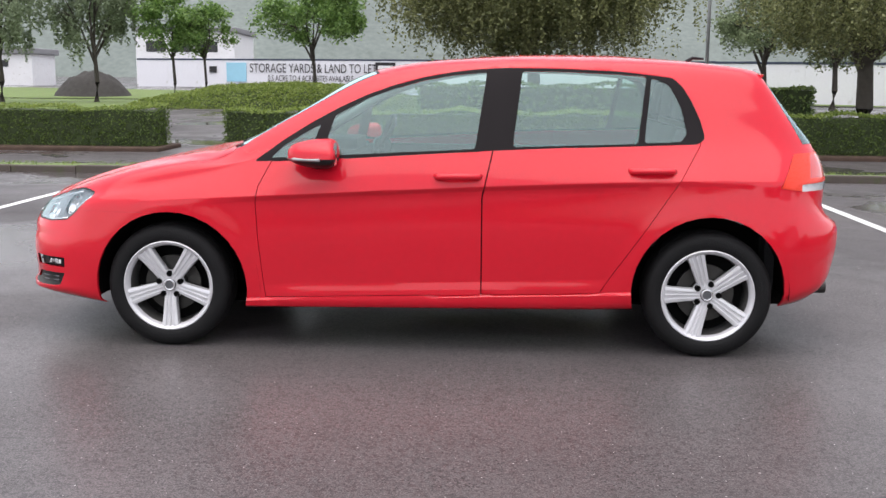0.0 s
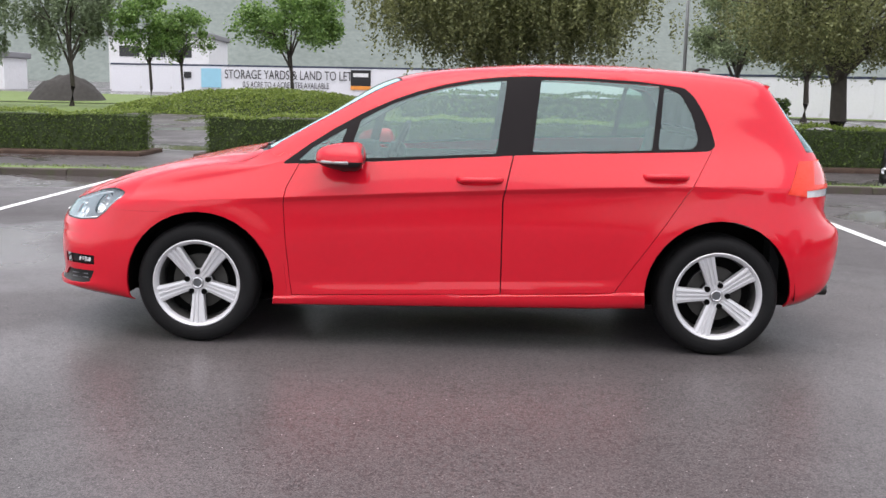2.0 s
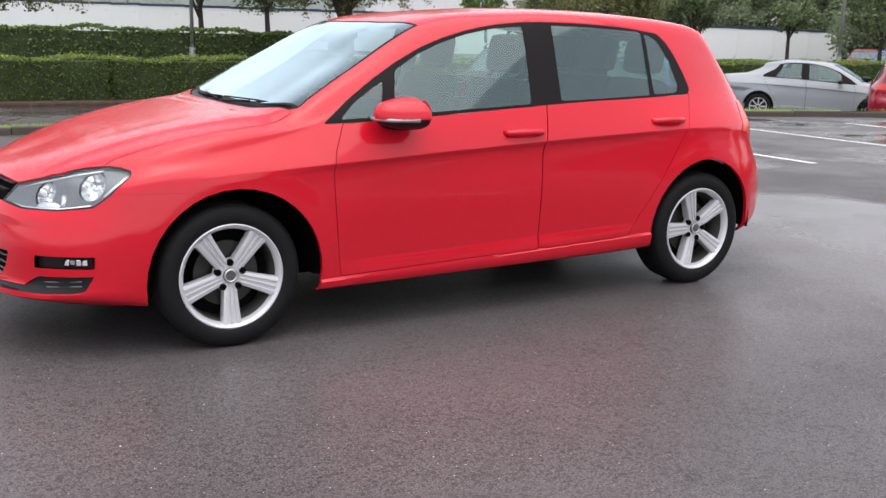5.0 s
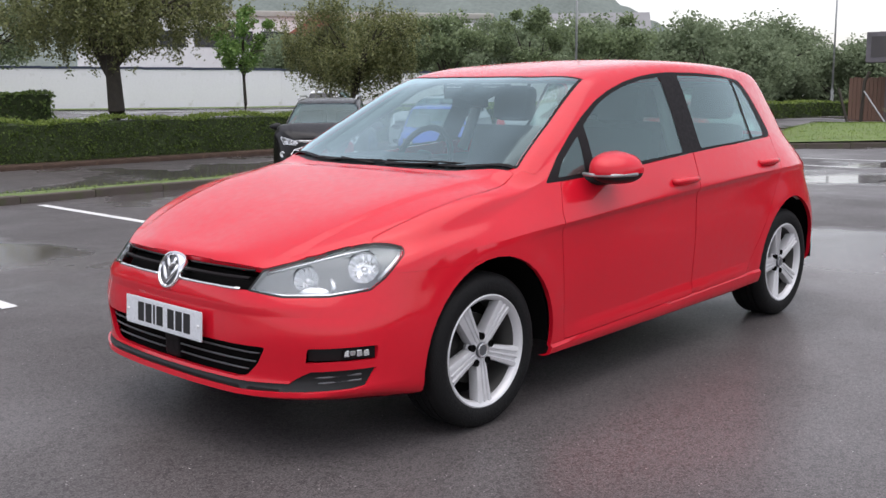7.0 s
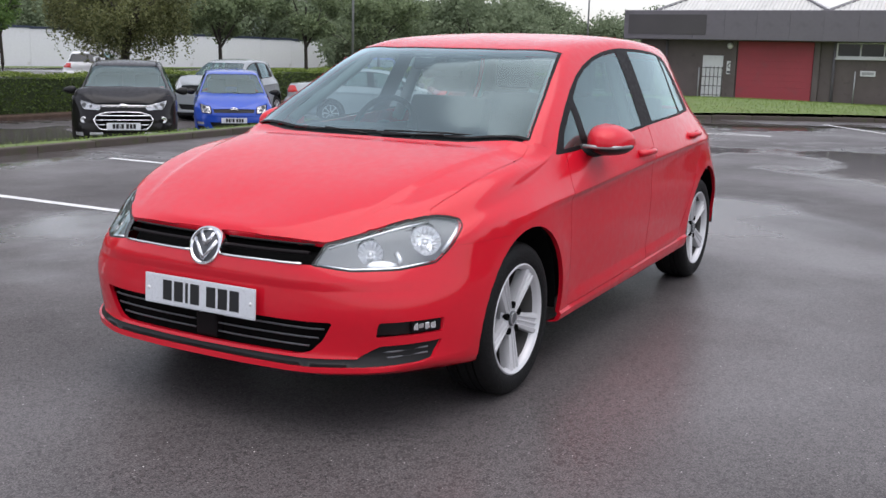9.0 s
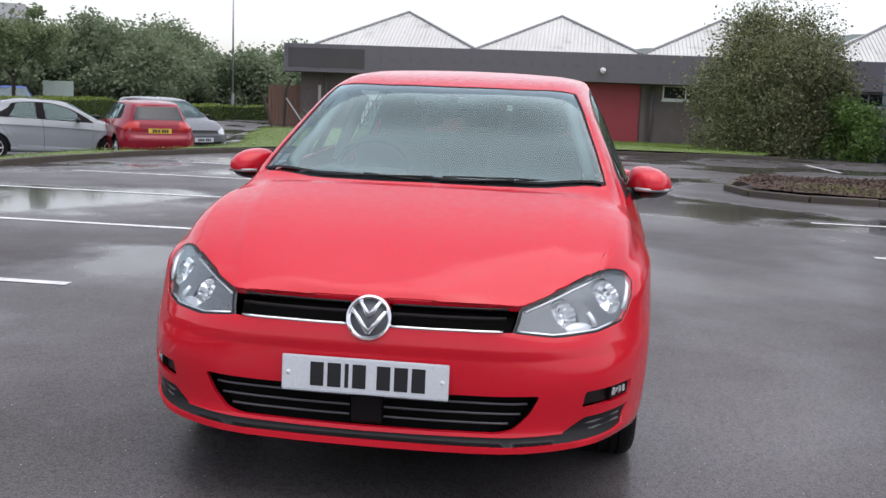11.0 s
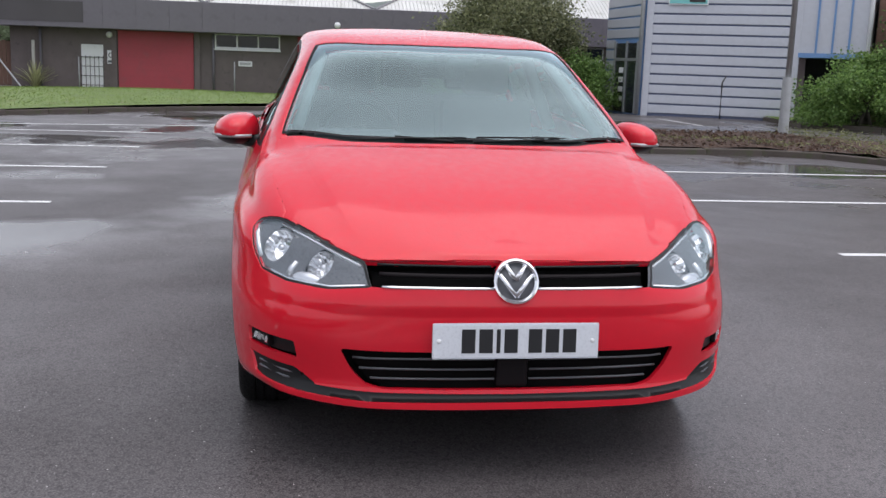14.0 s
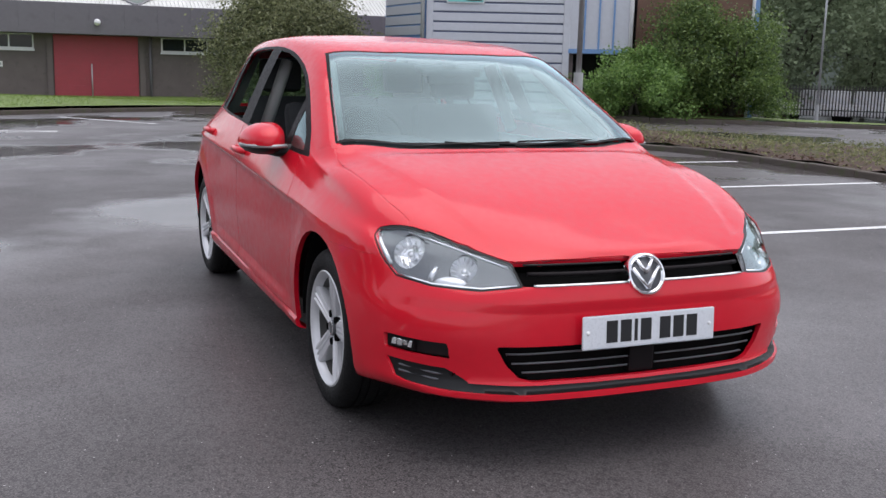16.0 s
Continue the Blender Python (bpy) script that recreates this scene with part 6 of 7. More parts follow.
for hx, hy in ((71.5, 48.5),):
    house = thing("house", "grey-roofed house with rooflights among trees", "house", at=Matrix.Translation((hx, hy, .3)) @ pose(0, 0, 0, 0, 0, -55))
    part("wall", new_box(-4.6, 4.6, -4, 4, -1, 4.7), CONCRETE, house)
    bm = bmesh.new()
    prism(bm, [(-4.4, 0), (4.4, 0), (0, 2.2)], -4.9, 4.9, pose(0, 0, 4.7, 90, 0, 90))
    part("roof", bm, SLATE, house, "grey slate roof")
    for i in range(3):
        w = part("rooflight", new_box(-.4, .4, -.02, .03, -.55, .55), WHITE_PAINT, house, "bright rooflight")
        w.matrix_basis = Matrix.Translation((-3.4 + i * 1.3, -2.2, 5.86)) @ pose(0, 0, 0, -63, 0, 0)


# ---- brick building with red shutters ----
BX = 37.0
unit = thing("brick_building", "low dark brown brick workshop with red roller shutters", "building")
BASE = -.45
part("wall", new_box(BX, BX + 12, -22, 11.0, BASE - .5, 2.6), BROWN_BRICK, unit, "dark brown brick wall")
part("fascia", new_box(BX - .8, BX + 12.5, -22.5, 11.5, 2.0, 3.12, bevel=.03), FASCIA_GREY, unit, "deep dark grey fascia")
board_mesh = bpy.data.meshes.new("fascia_board")
bm = new_box(BX - .812, BX - .795, -.595, .595, 2.02, 3.10, bevel=.004)
bm.to_mesh(board_mesh)
bm.free()
board_mesh.materials.append(FASCIA_GREY)
for i in range(28):
    ob = new("fascia_board", board_mesh)
    ob.parent, ob.location = unit, (0, -21.9 + i * 1.2, 0)
part("fascia_panel", new_box(BX - .83, BX - .79, 8.2, 11.3, 2.2, 2.95), SLATE_DARK, unit, "darker boarded fascia end")


def opening(name, y0, y1, z0, z1, mat, label, ribs=0):
    p = part(name, new_box(BX - .03, BX + .02, y0, y1, z0, z1), mat, unit, label)
    for i in range(ribs):
        z = z0 + (z1 - z0) * i / ribs
        part("slat", new_box(BX - .045, BX - .028, y0 + .01, y1 - .01, z + .003, z + (z1 - z0) / ribs - .002, bevel=.003), mat, p)
    return p


for y0, y1, z0 in ((4.3, 7.1, -.22), (-2.65, .35, -.36)):
    opening("roller_shutter", y0, y1, z0, 1.98, SHUTTER_RED, "closed faded red roller shutter", 9)
    part("threshold", new_box(BX - .12, BX, y0 - .05, y1 + .05, z0 - .09, z0 - .01), WHITE_PAINT, unit, "white threshold strip")
    for y in (y0 - .14, y1 + .14):
        part("pier", new_box(BX - .1, BX + .05, y - .1, y + .1, -.7, 2.02), BROWN_BRICK, unit)
door = opening("white_door", 7.65, 8.45, -.35, 1.42, WHITE_PAINT, "white door behind a steel grille")
bm = bmesh.new()
for i in range(6):
    tube(bm, [(BX - .08, 7.65 + .8 * i / 5, -.28), (BX - .08, 7.65 + .8 * i / 5, 1.0)], .012, 5)
for z in (-.1, .25, .6, .95):
    tube(bm, [(BX - .08, 7.63, z), (BX - .08, 8.47, z)], .012, 5)
part("door_grille", bm, STEEL, door, "dark steel grille")
part("warning_sign", new_box(BX - .05, BX - .02, 7.22, 7.5, .72, 1.22), WHITE_PAINT, unit, "white warning sign with a dark ring")
bm = bmesh.new()
lathe(bm, [(.075, -.01), (.1, -.01), (.1, .0), (.075, .0)], 24, closed=True)
p = part("sign_ring", bm, INK, unit, "", True)
p.matrix_basis = Matrix.Translation((BX - .055, 7.36, 1.04)) @ pose(0, 0, 0, 0, 0, -90)
part("sign_bar", new_box(BX - .056, BX - .05, 7.24, 7.48, .76, .84), LAMP_DARK, unit)
for y0, y1 in ((1.02, 3.5), (-6.1, -3.5), (-12, -9.5)):
    w = part("window", new_box(BX - .05, BX - .01, y0, y1, 1.42, 1.98), WHITE_PAINT, unit, "white strip window frame")
    n = 3
    for i in range(n):
        a, b = y0 + .05 + (y1 - y0 - .06) * i / n, y0 + (y1 - y0 - .06) * (i + 1) / n
        part("pane", new_box(BX - .06, BX - .045, a, b, 1.5, 1.94), DARK_GLASS, w)
    part("sill", new_box(BX - .12, BX, y0 - .03, y1 + .03, 1.37, 1.43), WHITE_PAINT, w)
part("notice", new_box(BX - .04, BX - .01, 2.09, 2.61, .78, .98), WHITE_PAINT, unit, "small pale notice")
part("notice_bar", new_box(BX - .046, BX - .04, 2.14, 2.56, .83, .93), GALV, unit)
for y in (7.4, -1.15, -16):
    bm = bmesh.new()
    bmesh.ops.create_uvsphere(bm, u_segments=14, v_segments=10, radius=.12)
    l = part("wall_lamp", bm, WHITE_PAINT, unit, "round white wall lamp", True)
    l.location = (BX - (.12 if y > 5 else .92), y, 1.8 if y > 5 else 2.45)
for y in (3.55, -3.1, 9.9):
    bm = bmesh.new()
    tube(bm, [(BX - .08, y, -.4), (BX - .08, y, 2.05)], .05, 8)
    part("downpipe", bm, FASCIA_GREY, unit, "dark downpipe", True)
for y in (2.75, -.95, 8.5):
    bm = bmesh.new()
    tube(bm, [(BX - .3, y, -.4), (BX - .3, y, .95)], .025, 6)
    tagged(to_object("marker_post", bm, GALV, True), "thin pale post standing in the grass", "post", "marker posts")
# pyramid roofs of ribbed sheet
for i, yc in enumerate((7.1, .63, -5.84, -12.3, -18.8)):
    half, rise, x0, z0 = 3.22, 1.6, BX - .4, 3.1
    bm = bmesh.new()
    apex = bm.verts.new((x0 + half, yc, z0 + rise))
    c = [bm.verts.new(p) for p in ((x0, yc - half, z0), (x0, yc + half, z0), (x0 + 2 * half, yc + half, z0), (x0 + 2 * half, yc - half, z0))]
    for a in range(4):
        bm.faces.new((c[a], c[(a + 1) % 4], apex))
    bmesh.ops.recalc_face_normals(bm, faces=bm.faces)
    roof = part("pyramid_roof", bm, ROOF_SHEET, unit, "pale ribbed sheet pyramid roof")
    bm = bmesh.new()
    for k in range(-21, 22):
        y = k * .15
        t = 1 - abs(y) / half
        if t > .03:
            tube(bm, [(x0 + .01, yc + y, z0 + .02), (x0 + half * t, yc + y, z0 + rise * t + .02)], .024, 4)
    tagged(part("roof_ribs", bm, ROOF_SHEET, roof), kind="stuff")
    bm = bmesh.new()
    for a in (-1, 1):
        tube(bm, [(x0, yc + a * half, z0 + .03), (x0 + half, yc, z0 + rise + .03)], .06, 5)
    part("ridge", bm, SLATE, roof, "grey hip ridge")

# ---- silver clad building ----
clad = thing("clad_building", "silver-blue horizontally clad unit with blue trim", "building", at=Matrix.Translation((23.5, -9.1, .0)) @ pose(0, 0, 0, 0, 0, -117))
L = 3.8
part("wall", new_box(0, L, 0.0, 8, -.2, 6.5), JOINT_BLUE, clad, "dark blue joints")
for i in range(24):
    z = .02 + i * .27
    part("cladding_sheet", new_box(.06, L - .04, -.03, .02, z + .04, z + .262, bevel=.012), CLADDING, clad)
part("corner_flashing", new_box(-.12, .07, -.06, .1, -.1, 6.5, bevel=.02), CLADDING, clad, "pale corner flashing")
part("corner_flashing", new_box(L - .08, L + .12, -.06, .1, -.1, 6.5, bevel=.02), CLADDING, clad)
bm = bmesh.new()
tube(bm, [(-.22, -.1, 0), (-.22, -.1, 6.5)], .06, 8)
part("downpipe", bm, GALV, clad, "pale grey downpipe", True)
flank = part("flank_wall", new_box(-.15, -.02, .08, 3.2, -.2, 6.5), BLUE_TRIM, clad, "blue framed flank with a glazed door")
for i in range(18):
    z = .3 + i * .3
    part("flank_sheet", new_box(-.19, -.14, 2.35 if z < 2.0 else .12, 3.1, z, z + .25, bevel=.006), CLADDING, flank)
flank.matrix_basis = pose(0, 0, 0, 0, 0, 28)
part("door_leaf", new_box(-.2, -.14, .3, 2.2, 0, 1.95), DARK_GLASS, flank, "glazed door")
for y in (.3, 1.2, 2.2):
    part("door_frame", new_box(-.23, -.16, y - .05, y + .05, 0, 2.0), GALV, flank)
part("door_rail", new_box(-.23, -.16, .3, 2.2, 1.45, 1.53), GALV, flank)
for i in range(4):
    part("door_notice", new_box(-.215, -.2, 1.4, 1.75, .3 + i * .27, .45 + i * .27), WHITE_PAINT, flank)
board = part("letting_board", new_box(.45, 1.5, -.09, -.05, 2.98, 4.18), WHITE_PAINT, clad, "white and teal letting board")
part("board_field", new_box(.48, 1.47, -.1, -.088, 3.01, 3.38), TEAL, board)
part("board_picture", new_box(1.0, 1.42, -.11, -.098, 3.05, 3.31), STEEL, board)
bars_text("board_text", "4,949 SQ FT", .19, Matrix.Translation((.97, -.105, 3.5)) @ pose(0, 0, 0, 90, 0, 0) @ Matrix.Diagonal((.85, 1, 1, 1)), board, INK)
part("board_bar", new_box(.9, 1.4, -.1, -.09, 3.71, 3.79), INK, board)
bm = bmesh.new()
tube(bm, [(2.05, -.5, 0), (2.05, -.5, .95), (2.13, -.5, 1.12)], .022, 6)
tagged(to_object("cranked_post", bm, STEEL, True), "thin cranked steel fence post", "post").matrix_basis = clad.matrix_basis
brown = thing("brown_building", "red-brown rendered building with a blue balcony and white posts", "building", at=Matrix.Translation((21.75, -12.55, .0)) @ pose(0, 0, 0, 0, 0, -124))
# shadow of the recess is put into the wall's colour
part("recess_wall", new_box(.05, 1.9, 1.6, 1.8, -.2, 6.5), CABIN, brown, "recess wall in a near-black colour that stands for its shadow")
part("side_wall", new_box(1.85, 5.0, .5, 6, -.2, 6.5), BROWN_WALL, brown, "red-brown wall")
part("balcony", new_box(.05, 1.75, -.05, 1.7, 1.75, 3.2), CLADDING, brown, "silver balcony front")
part("balcony_edge", new_box(.03, 1.78, -.09, 1.72, 1.68, 1.8), BLUE_TRIM, brown, "blue balcony edge")
for x in (.45, .85, 1.25):
    part("balcony_strut", new_box(x - .025, x + .025, -.09, -.05, 1.8, 3.2), BLUE_TRIM, brown)
for x, mat in ((1.72, WHITE_PAINT), (5.0, WHITE_PAINT)):
    bm = bmesh.new()
    tube(bm, [(x, -.1 if x < 3 else .45, 0), (x, -.1 if x < 3 else .45, 6.5)], .06, 8)
    part("white_post", bm, mat, brown, "white post", True)
part("blue_corner", new_box(5.02, 5.14, .4, .6, -.2, 6.5), BLUE_TRIM, brown)
bm = bmesh.new()
box(bm, 4.1, 4.25, .35, .5, 2.3, 2.4, bevel=.02)
part("wall_light", bm, STEEL, brown)


# ---- lamp posts, fences, signs ----
def lamp_post(x, y, base, high, thick=.055):
    root = thing("street_lamp", "slim grey steel lamp post", "street lamp", "lamp posts", at=Matrix.Translation((x, y, base)))
    bm = bmesh.new()
    tube(bm, [(0, 0, -.1), (0, 0, 1.15)], thick * 1.7, 12)
    part("base_door", bm, GALV, root, "thicker grey base", True, 40)
    bm = bmesh.new()
    tube(bm, [(0, 0, 1.1), (0, 0, high)], thick, 12, thick * .7)
    part("pole", bm, GALV, root, "", True)
    bm = bmesh.new()
    tube(bm, [(0, 0, -.1), (0, 0, .12)], thick * 1.8, 12)
    part("foot", bm, INK, root, "black foot", True, 40)
    bm = bmesh.new()
    box(bm, -.12, .5, -.1, .1, high, high + .12, bevel=.04)
    part("lamp_head", bm, GALV, root, "", True, 40)
    return root


lamp_post(14.0, -8.4, .05, 7.5)
lamp_post(7.35, 23.9, -.45, 8)
lamp_post(31.0, 21, -.4, 8)
for pts, r, mat, label in (([(35, 11.1, -.6), (35, 11.02, 1.3), (35, 10.85, 1.65)], .06, BARK, "dark cranked concrete fence post"), ([(35, 11.45, -.6), (35, 11.95, 1.05)], .05, BARK, "dark leaning fence post"),
                          ([(34.9, 10.0, -.4), (34.95, 11.0, .95)], .03, GALV, "pale steel strut propping a fence post"), ([(36.6, 10.1, -.5), (36.6, 10.1, 1.5)], .06, CONCRETE, "pale square post beside the wall")):
    bm = bmesh.new()
    tube(bm, pts, r, 6)
    tagged(to_object("fence_post", bm, mat, True, 40), label, "post", "old fence posts")
panel_fence = thing("timber_fence", "short weathered brown timber fence beside the brick building", "fence", at=Matrix.Translation((37.25, 11.05, -.5)))
for i in range(9):
    part("board", new_box(0, .03, .02 + i * .155, .165 + i * .155, 0, 1.95 + .02 * math.sin(i * 2.1), bevel=.006), BROWN_WALL, panel_fence)
lamp_post(33, -32.2, -1.3, 9)
lamp_post(52.8, 19.5, -.3, 9)
board = thing("notice_board", "pale green notice board on two posts", "sign", at=Matrix.Translation((38.0, 22.1, -.5)) @ pose(0, 0, 0, 0, 0, -62))
part("board", new_box(-.62, .62, -.03, .03, 1.1, 1.76), PALE_GREEN, board)
for x in (-.55, .55):
    part("post", new_box(x - .04, x + .04, .03, .1, 0, 1.8), STEEL, board)
fence = thing("palisade_fence", "dark steel palisade fence of the yard", "fence", at=Matrix.Translation((45, -33, -1.0)) @ pose(0, 0, 0, 0, 0, -134))
for i in range(90):
    part("pale", new_box(i * .16, i * .16 + .07, -.02, .02, 0, 1.65), STEEL, fence)
for z in (.3, 1.4):
    part("rail", new_box(0, 14.4, .02, .06, z, z + .06), STEEL, fence)
for i, (x, y, mat) in enumerate(((42.0, -40.5, WHITE_PAINT), (45.5, -38.5, WHITE_PAINT), (40.5, -43, WHITE_PAINT))):
    van = thing("yard_van", "white works van standing behind the fence", "van", at=Matrix.Translation((x, y, -1.5)) @ pose(0, 0, 0, 0, 0, 46))
    bm = bmesh.new()
    box(bm, -1.9, 1.9, -.9, .9, .45, 1.1, bevel=.12)
    box(bm, -1.8, .9, -.85, .85, 1.0, 1.85, bevel=.15)
    part("body", bm, mat, van, "", True, 40)
    part("window", new_box(.2, .85, -.9, -.84, 1.2, 1.65), DARK_GLASS, van)
    for wx in (-1.2, 1.2):
        bm = bmesh.new()
        lathe(bm, [(0, -.1), (.2, -.1), (.33, -.08), (.33, .08), (0, .08)], 24)
        part("wheel", bm, RUBBER, van, "", True, 40).location = (wx, -.82, .33)


# ---- parked cars ----
def parked(name, label, at, paint, warp, radius, front="wide", plate_mat=None, rear_plate=False, open_grille=True, lamp_mat=None, tail=None, half=.75):
    root = thing(name, label, "car", "parked cars", at=at)
    red_parts = ["body_shell", "bonnet", "front_bumper", "rear_bumper", "front_wing", "sill", "lip"]
    part("body", panel(red_parts, warp=warp), paint, root, "", True, 42)
    for s in (-1, 1):
        part("door", panel("front_door", s, gap=.004, warp=warp), paint, root, "", True, 42)
        part("door", panel("rear_door", s, gap=.004, warp=warp), paint, root, "", True, 42)
        part("window_surround", panel(["window_trim", "front_quarter", "rear_quarter"], s, warp=warp), GLOSS_BLACK, root, "", True)
        part("window", panel(["front_glass"], s, .003, warp=warp), SIDE_GLASS, root, "", True)
        part("window", panel(["rear_glass"], s, .003, warp=warp), SIDE_GLASS, root, "", True)
        part("headlamp", panel(["headlamp", "bowl_out", "bowl_in", "lamp_edge"], s, .004, warp=warp), lamp_mat or LAMP_BOWL, root, "clear headlamp", True)
        part("tail_lamp", panel(["tail_lamp", "tail_inner", "reverse_lamp"], s, warp=warp), tail or RED_LENS, root, "red tail lamp", True)
        part("fog_lamp", panel("fog", s, .01, warp=warp), LAMP_BOWL, root, "", True)
        bm = bmesh.new()
        bmesh.ops.create_uvsphere(bm, u_segments=14, v_segments=10, radius=1)
        for v in bm.verts:
            v.co = Vector(warp(.80 + v.co.x * .06, s * (.985 + v.co.y * .12), .985 + v.co.z * (.06 - .02 * s * v.co.y)))
        part("door_mirror", bm, BLACK_TRIM, root, "", True)
    part("windscreen", panel(["windscreen", "screen_edge"], 0, .002, warp=warp), PARKED_GLASS, root, "", True)
    part("rear_screen", panel("tailgate_glass", 0, -.001, warp=warp), DARK_GLASS, root, "", True)
    part("cowl", panel("cowl", 0, .01, warp=warp), BLACK_TRIM, root, "", True)
    part("grille", panel("grille", 0, .02, warp=warp), BLACK_TRIM, root, "black grille", True)
    part("intake", panel("intake", 0, .02, warp=warp), BLACK_TRIM, root, "black lower intake", True)
    for s in (-1, 1):
        part("side_intake", panel("side_intake", s, .015, warp=warp), BLACK_TRIM, root, "", True)
    bm = bmesh.new()
    box(bm, .45, 2.7, -.74, .74, .35, .93, bevel=.04)
    for x, y in ((1.5, -.36), (1.5, .36), (2.35, -.36), (2.35, .36)):
        box(bm, x - .07, x + .07, y - .22, y + .22, .8, 1.22, bevel=.05)
    for v in bm.verts:
        v.co = Vector(warp(*v.co))
    part("cabin", bm, CABIN, root, "dark seats", True, 40)
    part("underbody", new_box(warp(-.6, 0, .2)[0], warp(3.0, 0, .2)[0], -.62, .62, .2, .45), BLACK_TRIM, root)
    for x in (0.012, 2.632):
        for s in (-1, 1):
            w = warp(x, s * .76, .3)
            m = Matrix.Translation((w[0], w[1], radius)) @ (Matrix.Identity(4) if s < 0 else pose(0, 0, 0, 0, 0, 180))
            bm = bmesh.new()
            k = radius / .308
            lathe(bm, [(r * k, h) for r, h in [(0, -.07), (.05, -.08), (.19, -.085), (.21, -.098), (.27, -.104), (.30, -.09), (.308, -.05), (.308, .05), (.27, .1), (0, .1)]], 36)
            wheel = part("wheel", bm, RUBBER, root, "", True, 40)
            wheel.matrix_basis = m
            bm = bmesh.new()
            for i in range(8):
                a = 2 * math.pi * i / 8
                tube(bm, [(.03 * math.cos(a), -.088, .03 * math.sin(a)), (.195 * k * math.cos(a), -.093, .195 * k * math.sin(a))], .016, 5)
            lathe(bm, [(.195 * k, -.1), (.212 * k, -.104), (.212 * k, -.08), (.195 * k, -.08)], 30, closed=True)
            part("rim", bm, ALLOY, wheel, "silver alloy rim", True, 40)
    if plate_mat:
        p = warp(-.885, 0, .464)
        if name == "compact_suv":
            p = (p[0] - .035, 0, .61)
        plate(root, Matrix.Translation(p) @ pose(0, 0, 0, 0, 0, -90), plate_mat)
    if rear_plate:
        p = warp(3.27, 0, .78)
        plate(root, Matrix.Translation((p[0] + .02, 0, p[2])) @ pose(0, 0, 0, 0, 0, 90), YELLOW_PLATE)
    return root


BLACK_PAINT = car_paint("black_car_paint", (0.006, 0.005, 0.006), .1, .55)
BLUE_PAINT = car_paint("blue_car_paint", (0.02, 0.07, 0.42), .1)
SILVER_PAINT = car_paint("silver_car_paint", (0.30, 0.325, 0.34), .1)
GREY_PAINT = car_paint("grey_car_paint", (0.12, 0.125, 0.14), .1)
DEEP_RED_PAINT = car_paint("deep_red_car_paint", (0.27, 0.008, 0.022), .1)
WHITE_CAR_PAINT = car_paint("white_car_paint", (0.75, 0.76, 0.78), .1)


def suv_shape(x, y, z):
    return ((x - 1.3) * .92 + 1.3, y * .945, .03 + z * 1.1 + .21 * smoothstep(.45, .76, z) * (1 - smoothstep(-.3, .5, x)))


def small_shape(x, y, z):
    return ((x - 1.3) * .86 + 1.3, y * .92, z * 1.01)


def saloon_shape(x, y, z):
    back = 3.0 - .28 * smoothstep(.68, .76, z)
    tail = smoothstep(back, back + .22, x) * (1 - smoothstep(1.0, 1.12, z))
    up = smoothstep(1.02, 1.3, z)
    xx = x * 1.01 + .5 * tail - .32 * up * smoothstep(1.7, 2.9, x)
    return (xx, y * .985, z + .02 * tail - .02 * up * smoothstep(2.2, 2.9, x))


def same_shape(x, y, z):
    return (x, y * 1.01, z * 1.01)


def facing(x, y, z, heading):
    """The pose of a car whose nose stands at (x, y) and points along the heading, in degrees from the x axis."""
    turn = heading - 180
    m = Matrix.Translation((x, y, z)) @ pose(0, 0, 0, 0, 0, turn)
    return m @ Matrix.Translation((.87, 0, 0))


suv = parked("compact_suv", "black compact SUV with a chrome grille parked nose to the verge", facing(8.14, 9.86, -.56, 224), BLACK_PAINT, suv_shape, .33, plate_mat=WHITE_PLATE, lamp_mat=BLACK_PAINT)


def on_nose(shape, y, z, out=.012):
    """The place on a parked car's nose at a width and height."""
    k = min((abs(shape(-.8, y, h)[2] - z), h) for h in [.2 + .01 * i for i in range(58)])[1]
    wide = shape(0, 1, .5)[1]
    return Vector((shape(nose_x(y / wide, k), y, k)[0] - out, y, z))


def nose_patch(shape, outer_top, inner_top, inner_low, outer_low, s, out, mat, parent, name, label=""):
    """A lamp pane laid on the nose between four corners, with rounded ends."""
    bm, rows = bmesh.new(), []
    for j in range(6):
        v = j / 5
        pinch = .06 * (2 * v - 1) ** 2
        row = []
        for i in range(9):
            u = pinch + (1 - 2 * pinch) * i / 8
            y = (outer_top[0] * (1 - u) + inner_top[0] * u) * (1 - v) + (outer_low[0] * (1 - u) + inner_low[0] * u) * v
            z = (outer_top[1] * (1 - u) + inner_top[1] * u) * (1 - v) + (outer_low[1] * (1 - u) + inner_low[1] * u) * v
            row.append(bm.verts.new(on_nose(shape, s * y, z, out)))
        rows.append(row)
    for p, q in zip(rows, rows[1:]):
        for i in range(8):
            bm.faces.new((p[i], p[i + 1], q[i + 1], q[i]) if s > 0 else (p[i + 1], p[i], q[i], q[i + 1]))
    bmesh.ops.solidify(bm, geom=bm.faces[:], thickness=.008)
    return part(name, bm, mat, parent, label, True, 50)


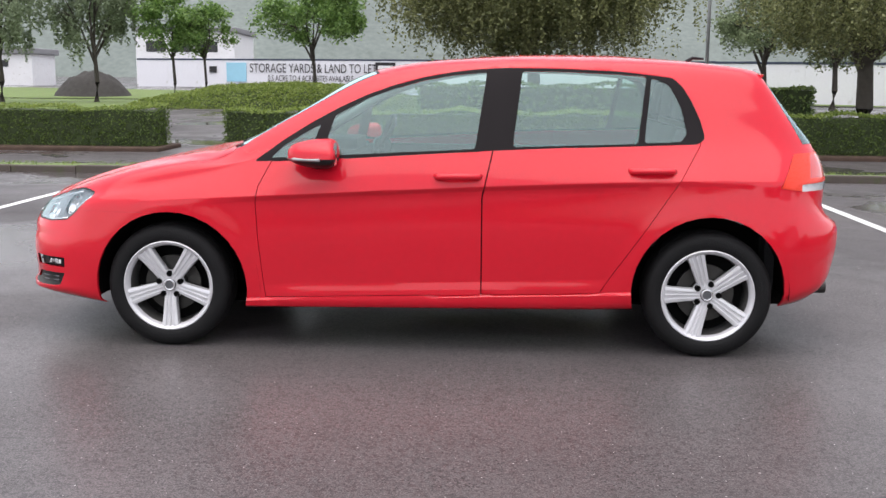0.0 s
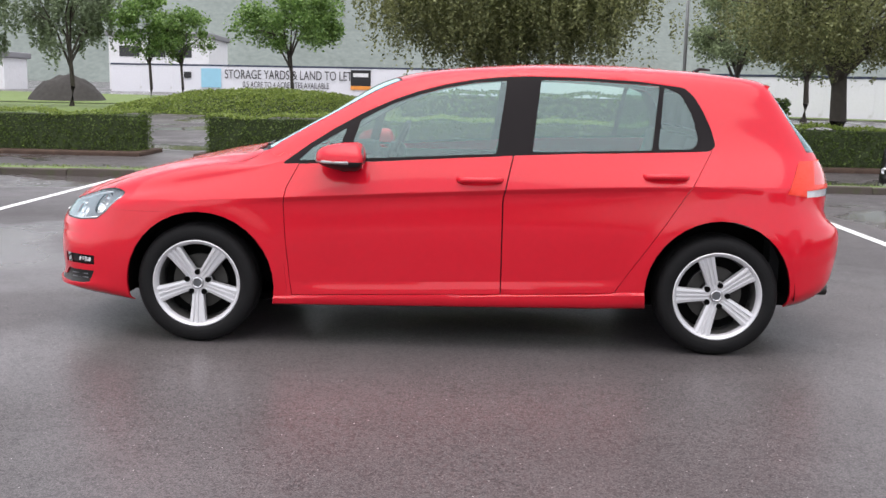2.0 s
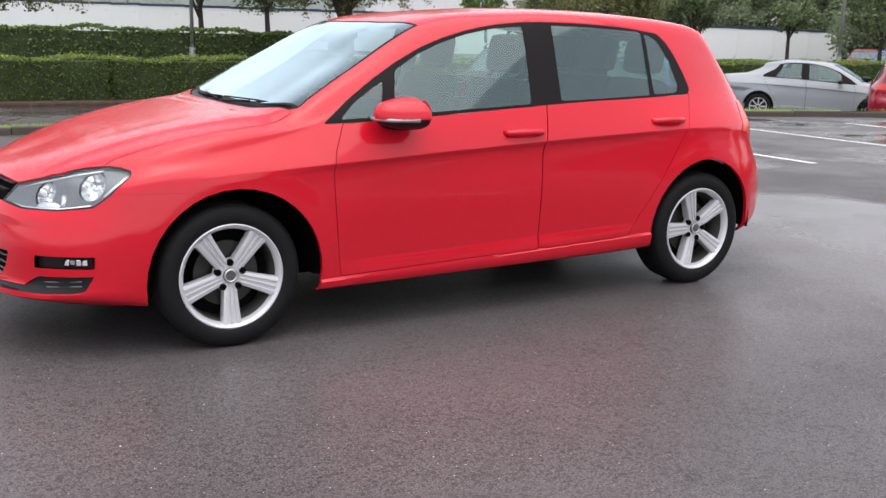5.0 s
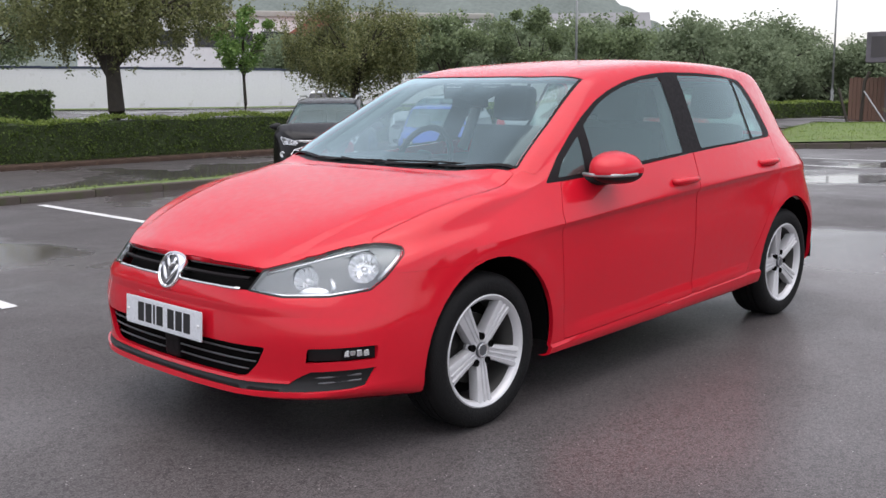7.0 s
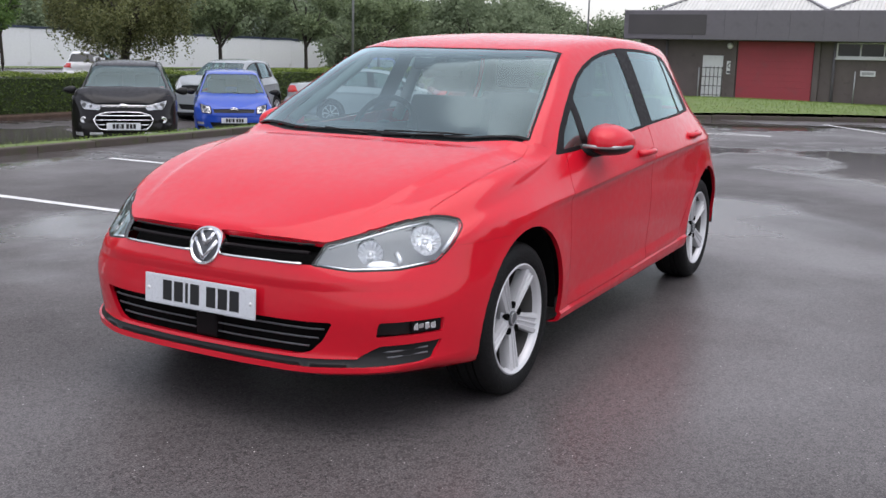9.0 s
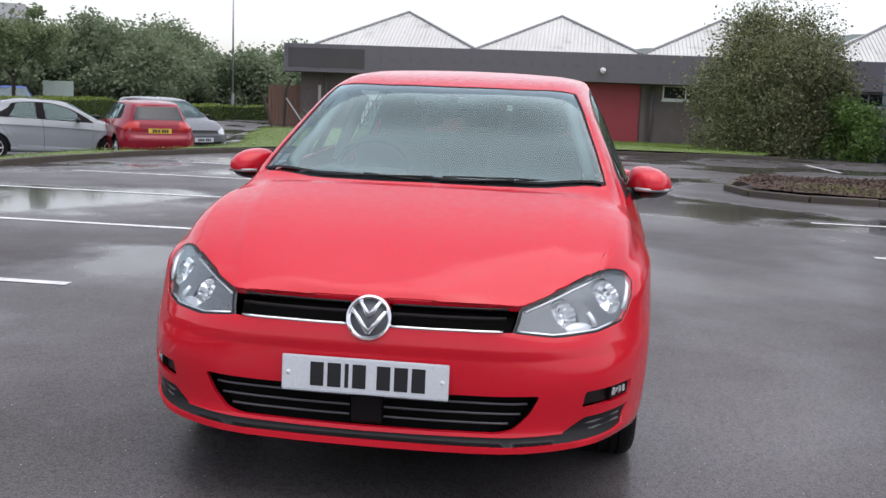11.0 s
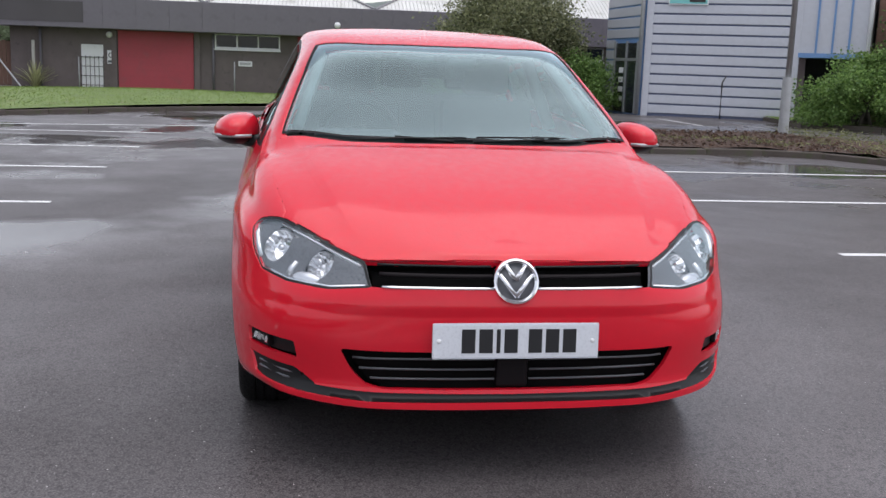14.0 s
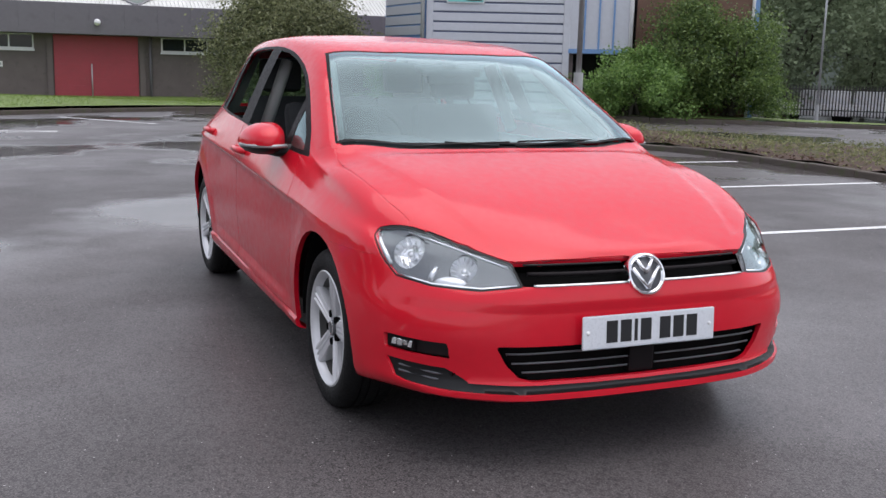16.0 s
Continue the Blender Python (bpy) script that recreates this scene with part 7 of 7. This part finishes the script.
# black grille with chrome bars in a chrome surround, and a slim bar between the lamps
bm = bmesh.new()
rows = [[bm.verts.new(on_nose(suv_shape, w * (i / 8 - 1), z)) for i in range(17)] for z, w in ((.55, .35), (.61, .42), (.68, .445), (.75, .44), (.82, .30))]
for p, q in zip(rows, rows[1:]):
    for i in range(16):
        bm.faces.new((p[i], p[i + 1], q[i + 1], q[i]))
part("lower_grille", bm, CAVITY_SHADE, suv, "black lower grille", True)
for z, w, r in ((.935, .37, .009), (.915, .36, .005), (.775, .41, .010), (.705, .44, .010), (.63, .42, .008)):
    bm = bmesh.new()
    tube(bm, [on_nose(suv_shape, w * (i / 6 - 1), z, .022) for i in range(13)], r, 6)
    part("chrome_bar", bm, CHROME, suv, "chrome grille bar", True)
bm = bmesh.new()
tube(bm, [on_nose(suv_shape, y, z, .022) for y, z in ((-.24, .548), (-.36, .56), (-.43, .63), (-.455, .71), (-.41, .78), (-.26, .825), (0, .835), (.26, .825), (.41, .78), (.455, .71), (.43, .63), (.36, .56), (.24, .548), (0, .546), (-.24, .548))], .011, 8)
part("grille_surround", bm, CHROME, suv, "chrome rounded grille surround", True)
bm = bmesh.new()
lathe(bm, [(0, -.012), (.05, -.008), (.06, .004)], 24)
part("badge", bm, CHROME, suv, "plain oval badge", True).matrix_basis = Matrix.Translation(on_nose(suv_shape, 0, .93, .03)) @ pose(0, 0, 0, 0, 0, -90) @ Matrix.Diagonal((1.2, 1, .55, 1))
for s in (-1, 1):
    bm = bmesh.new()
    tube(bm, [(1.1, s * .53, 1.6), (1.3, s * .54, 1.66), (2.3, s * .54, 1.66), (2.6, s * .52, 1.6)], .02, 6)
    part("roof_rail", bm, GALV, suv, "silver roof rail", True)
    bm = bmesh.new()
    lathe(bm, [(0, .004), (.028, -.004), (.042, -.012), (.052, -.008), (.055, .03)], 20)
    part("fog_lamp", bm, LAMP_BOWL, suv, "round fog lamp", True).matrix_basis = Matrix.Translation(on_nose(suv_shape, s * .62, .70, .0)) @ pose(0, 0, 0, 0, 0, -75 if s < 0 else 255)
    part("skid_corner", new_box(-.78, -.70, s * .42 - .1, s * .42 + .1, .47, .51, bevel=.012), GALV, suv, "silver skid plate corner")
    lamp = nose_patch(suv_shape, (.69, 1.01), (.33, .925), (.36, .86), (.62, .865), s, .008, BRIGHT_BOWL, suv, "headlamp", "slim bright wedge headlamp")
    for y, z, r in ((.60, .935, .038), (.49, .91, .030)):
        bm = bmesh.new()
        lathe(bm, [(0, .0), (r * .6, -.004), (r, -.010), (r * 1.1, .004)], 18)
        part("lamp_eye", bm, BEZEL, lamp, "grey lamp eye", True).matrix_basis = Matrix.Translation(on_nose(suv_shape, s * y, z, .014)) @ pose(0, 0, 0, 0, 0, -78 if s < 0 else 258)
blue = parked("small_hatchback", "bright blue small hatchback parked nose to the verge", facing(12.6, 11.4, -.63, 222), BLUE_PAINT, small_shape, .28, plate_mat=WHITE_PLATE, lamp_mat=BLUE_PAINT)
for s in (-1, 1):
    nose_patch(small_shape, (.70, .795), (.46, .745), (.45, .60), (.66, .615), s, .022, BLACK_TRIM, blue, "lamp_frame", "dark lamp surround")
    lamp = nose_patch(small_shape, (.68, .785), (.475, .735), (.465, .612), (.645, .627), s, .03, BRIGHT_BOWL, blue, "headlamp", "upright bright headlamp")
    for y, z in ((.60, .725), (.55, .66)):
        bm = bmesh.new()
        lathe(bm, [(0, .004), (.03, -.003), (.038, -.008), (.04, .004)], 16)
        part("lamp_eye", bm, LAMP_DARK, lamp, "dark lamp eye", True).matrix_basis = Matrix.Translation(on_nose(small_shape, s * y, z, .036)) @ pose(0, 0, 0, 0, 0, -70 if s < 0 else 250)
bm = bmesh.new()
for z in (.70, .675):
    tube(bm, [on_nose(small_shape, y, z + .03 * (1 - abs(y) / .09), .014) for y in (-.09, 0, .09)], .008, 6)
part("badge", bm, CHROME, blue, "plain chrome chevrons", True)
parked("estate_car", "silver estate car with roof rails behind the blue hatchback", facing(15.9, 15.6, -.62, 195), SILVER_PAINT, suv_shape, .31)
parked("saloon_car", "silver four-door saloon parked side-on", facing(20.65, 10.35, -.6, 302), SILVER_PAINT, saloon_shape, .31)
parked("red_hatchback", "red hatchback with yellow rear plate parked behind the verge", facing(21.9, 11.5, -.55, 36), DEEP_RED_PAINT, same_shape, .31, rear_plate=True)
parked("grey_hatchback", "dark grey hatchback parked facing the verge", facing(20.6, 8.8, -.5, 230), GREY_PAINT, same_shape, .31, plate_mat=WHITE_PLATE)
parked("white_hatchback", "white hatchback on the road beyond the hedge", facing(27.6, 31.3, -.4, 36), WHITE_CAR_PAINT, same_shape, .31)
parked("far_red_car", "red car parked far off by the trees", facing(40.8, 27.5, -.5, 213), DEEP_RED_PAINT, same_shape, .31)
parked("far_blue_car", "blue car parked far off by the trees", facing(38.8, 24.6, -.5, 213), BLUE_PAINT, same_shape, .31)
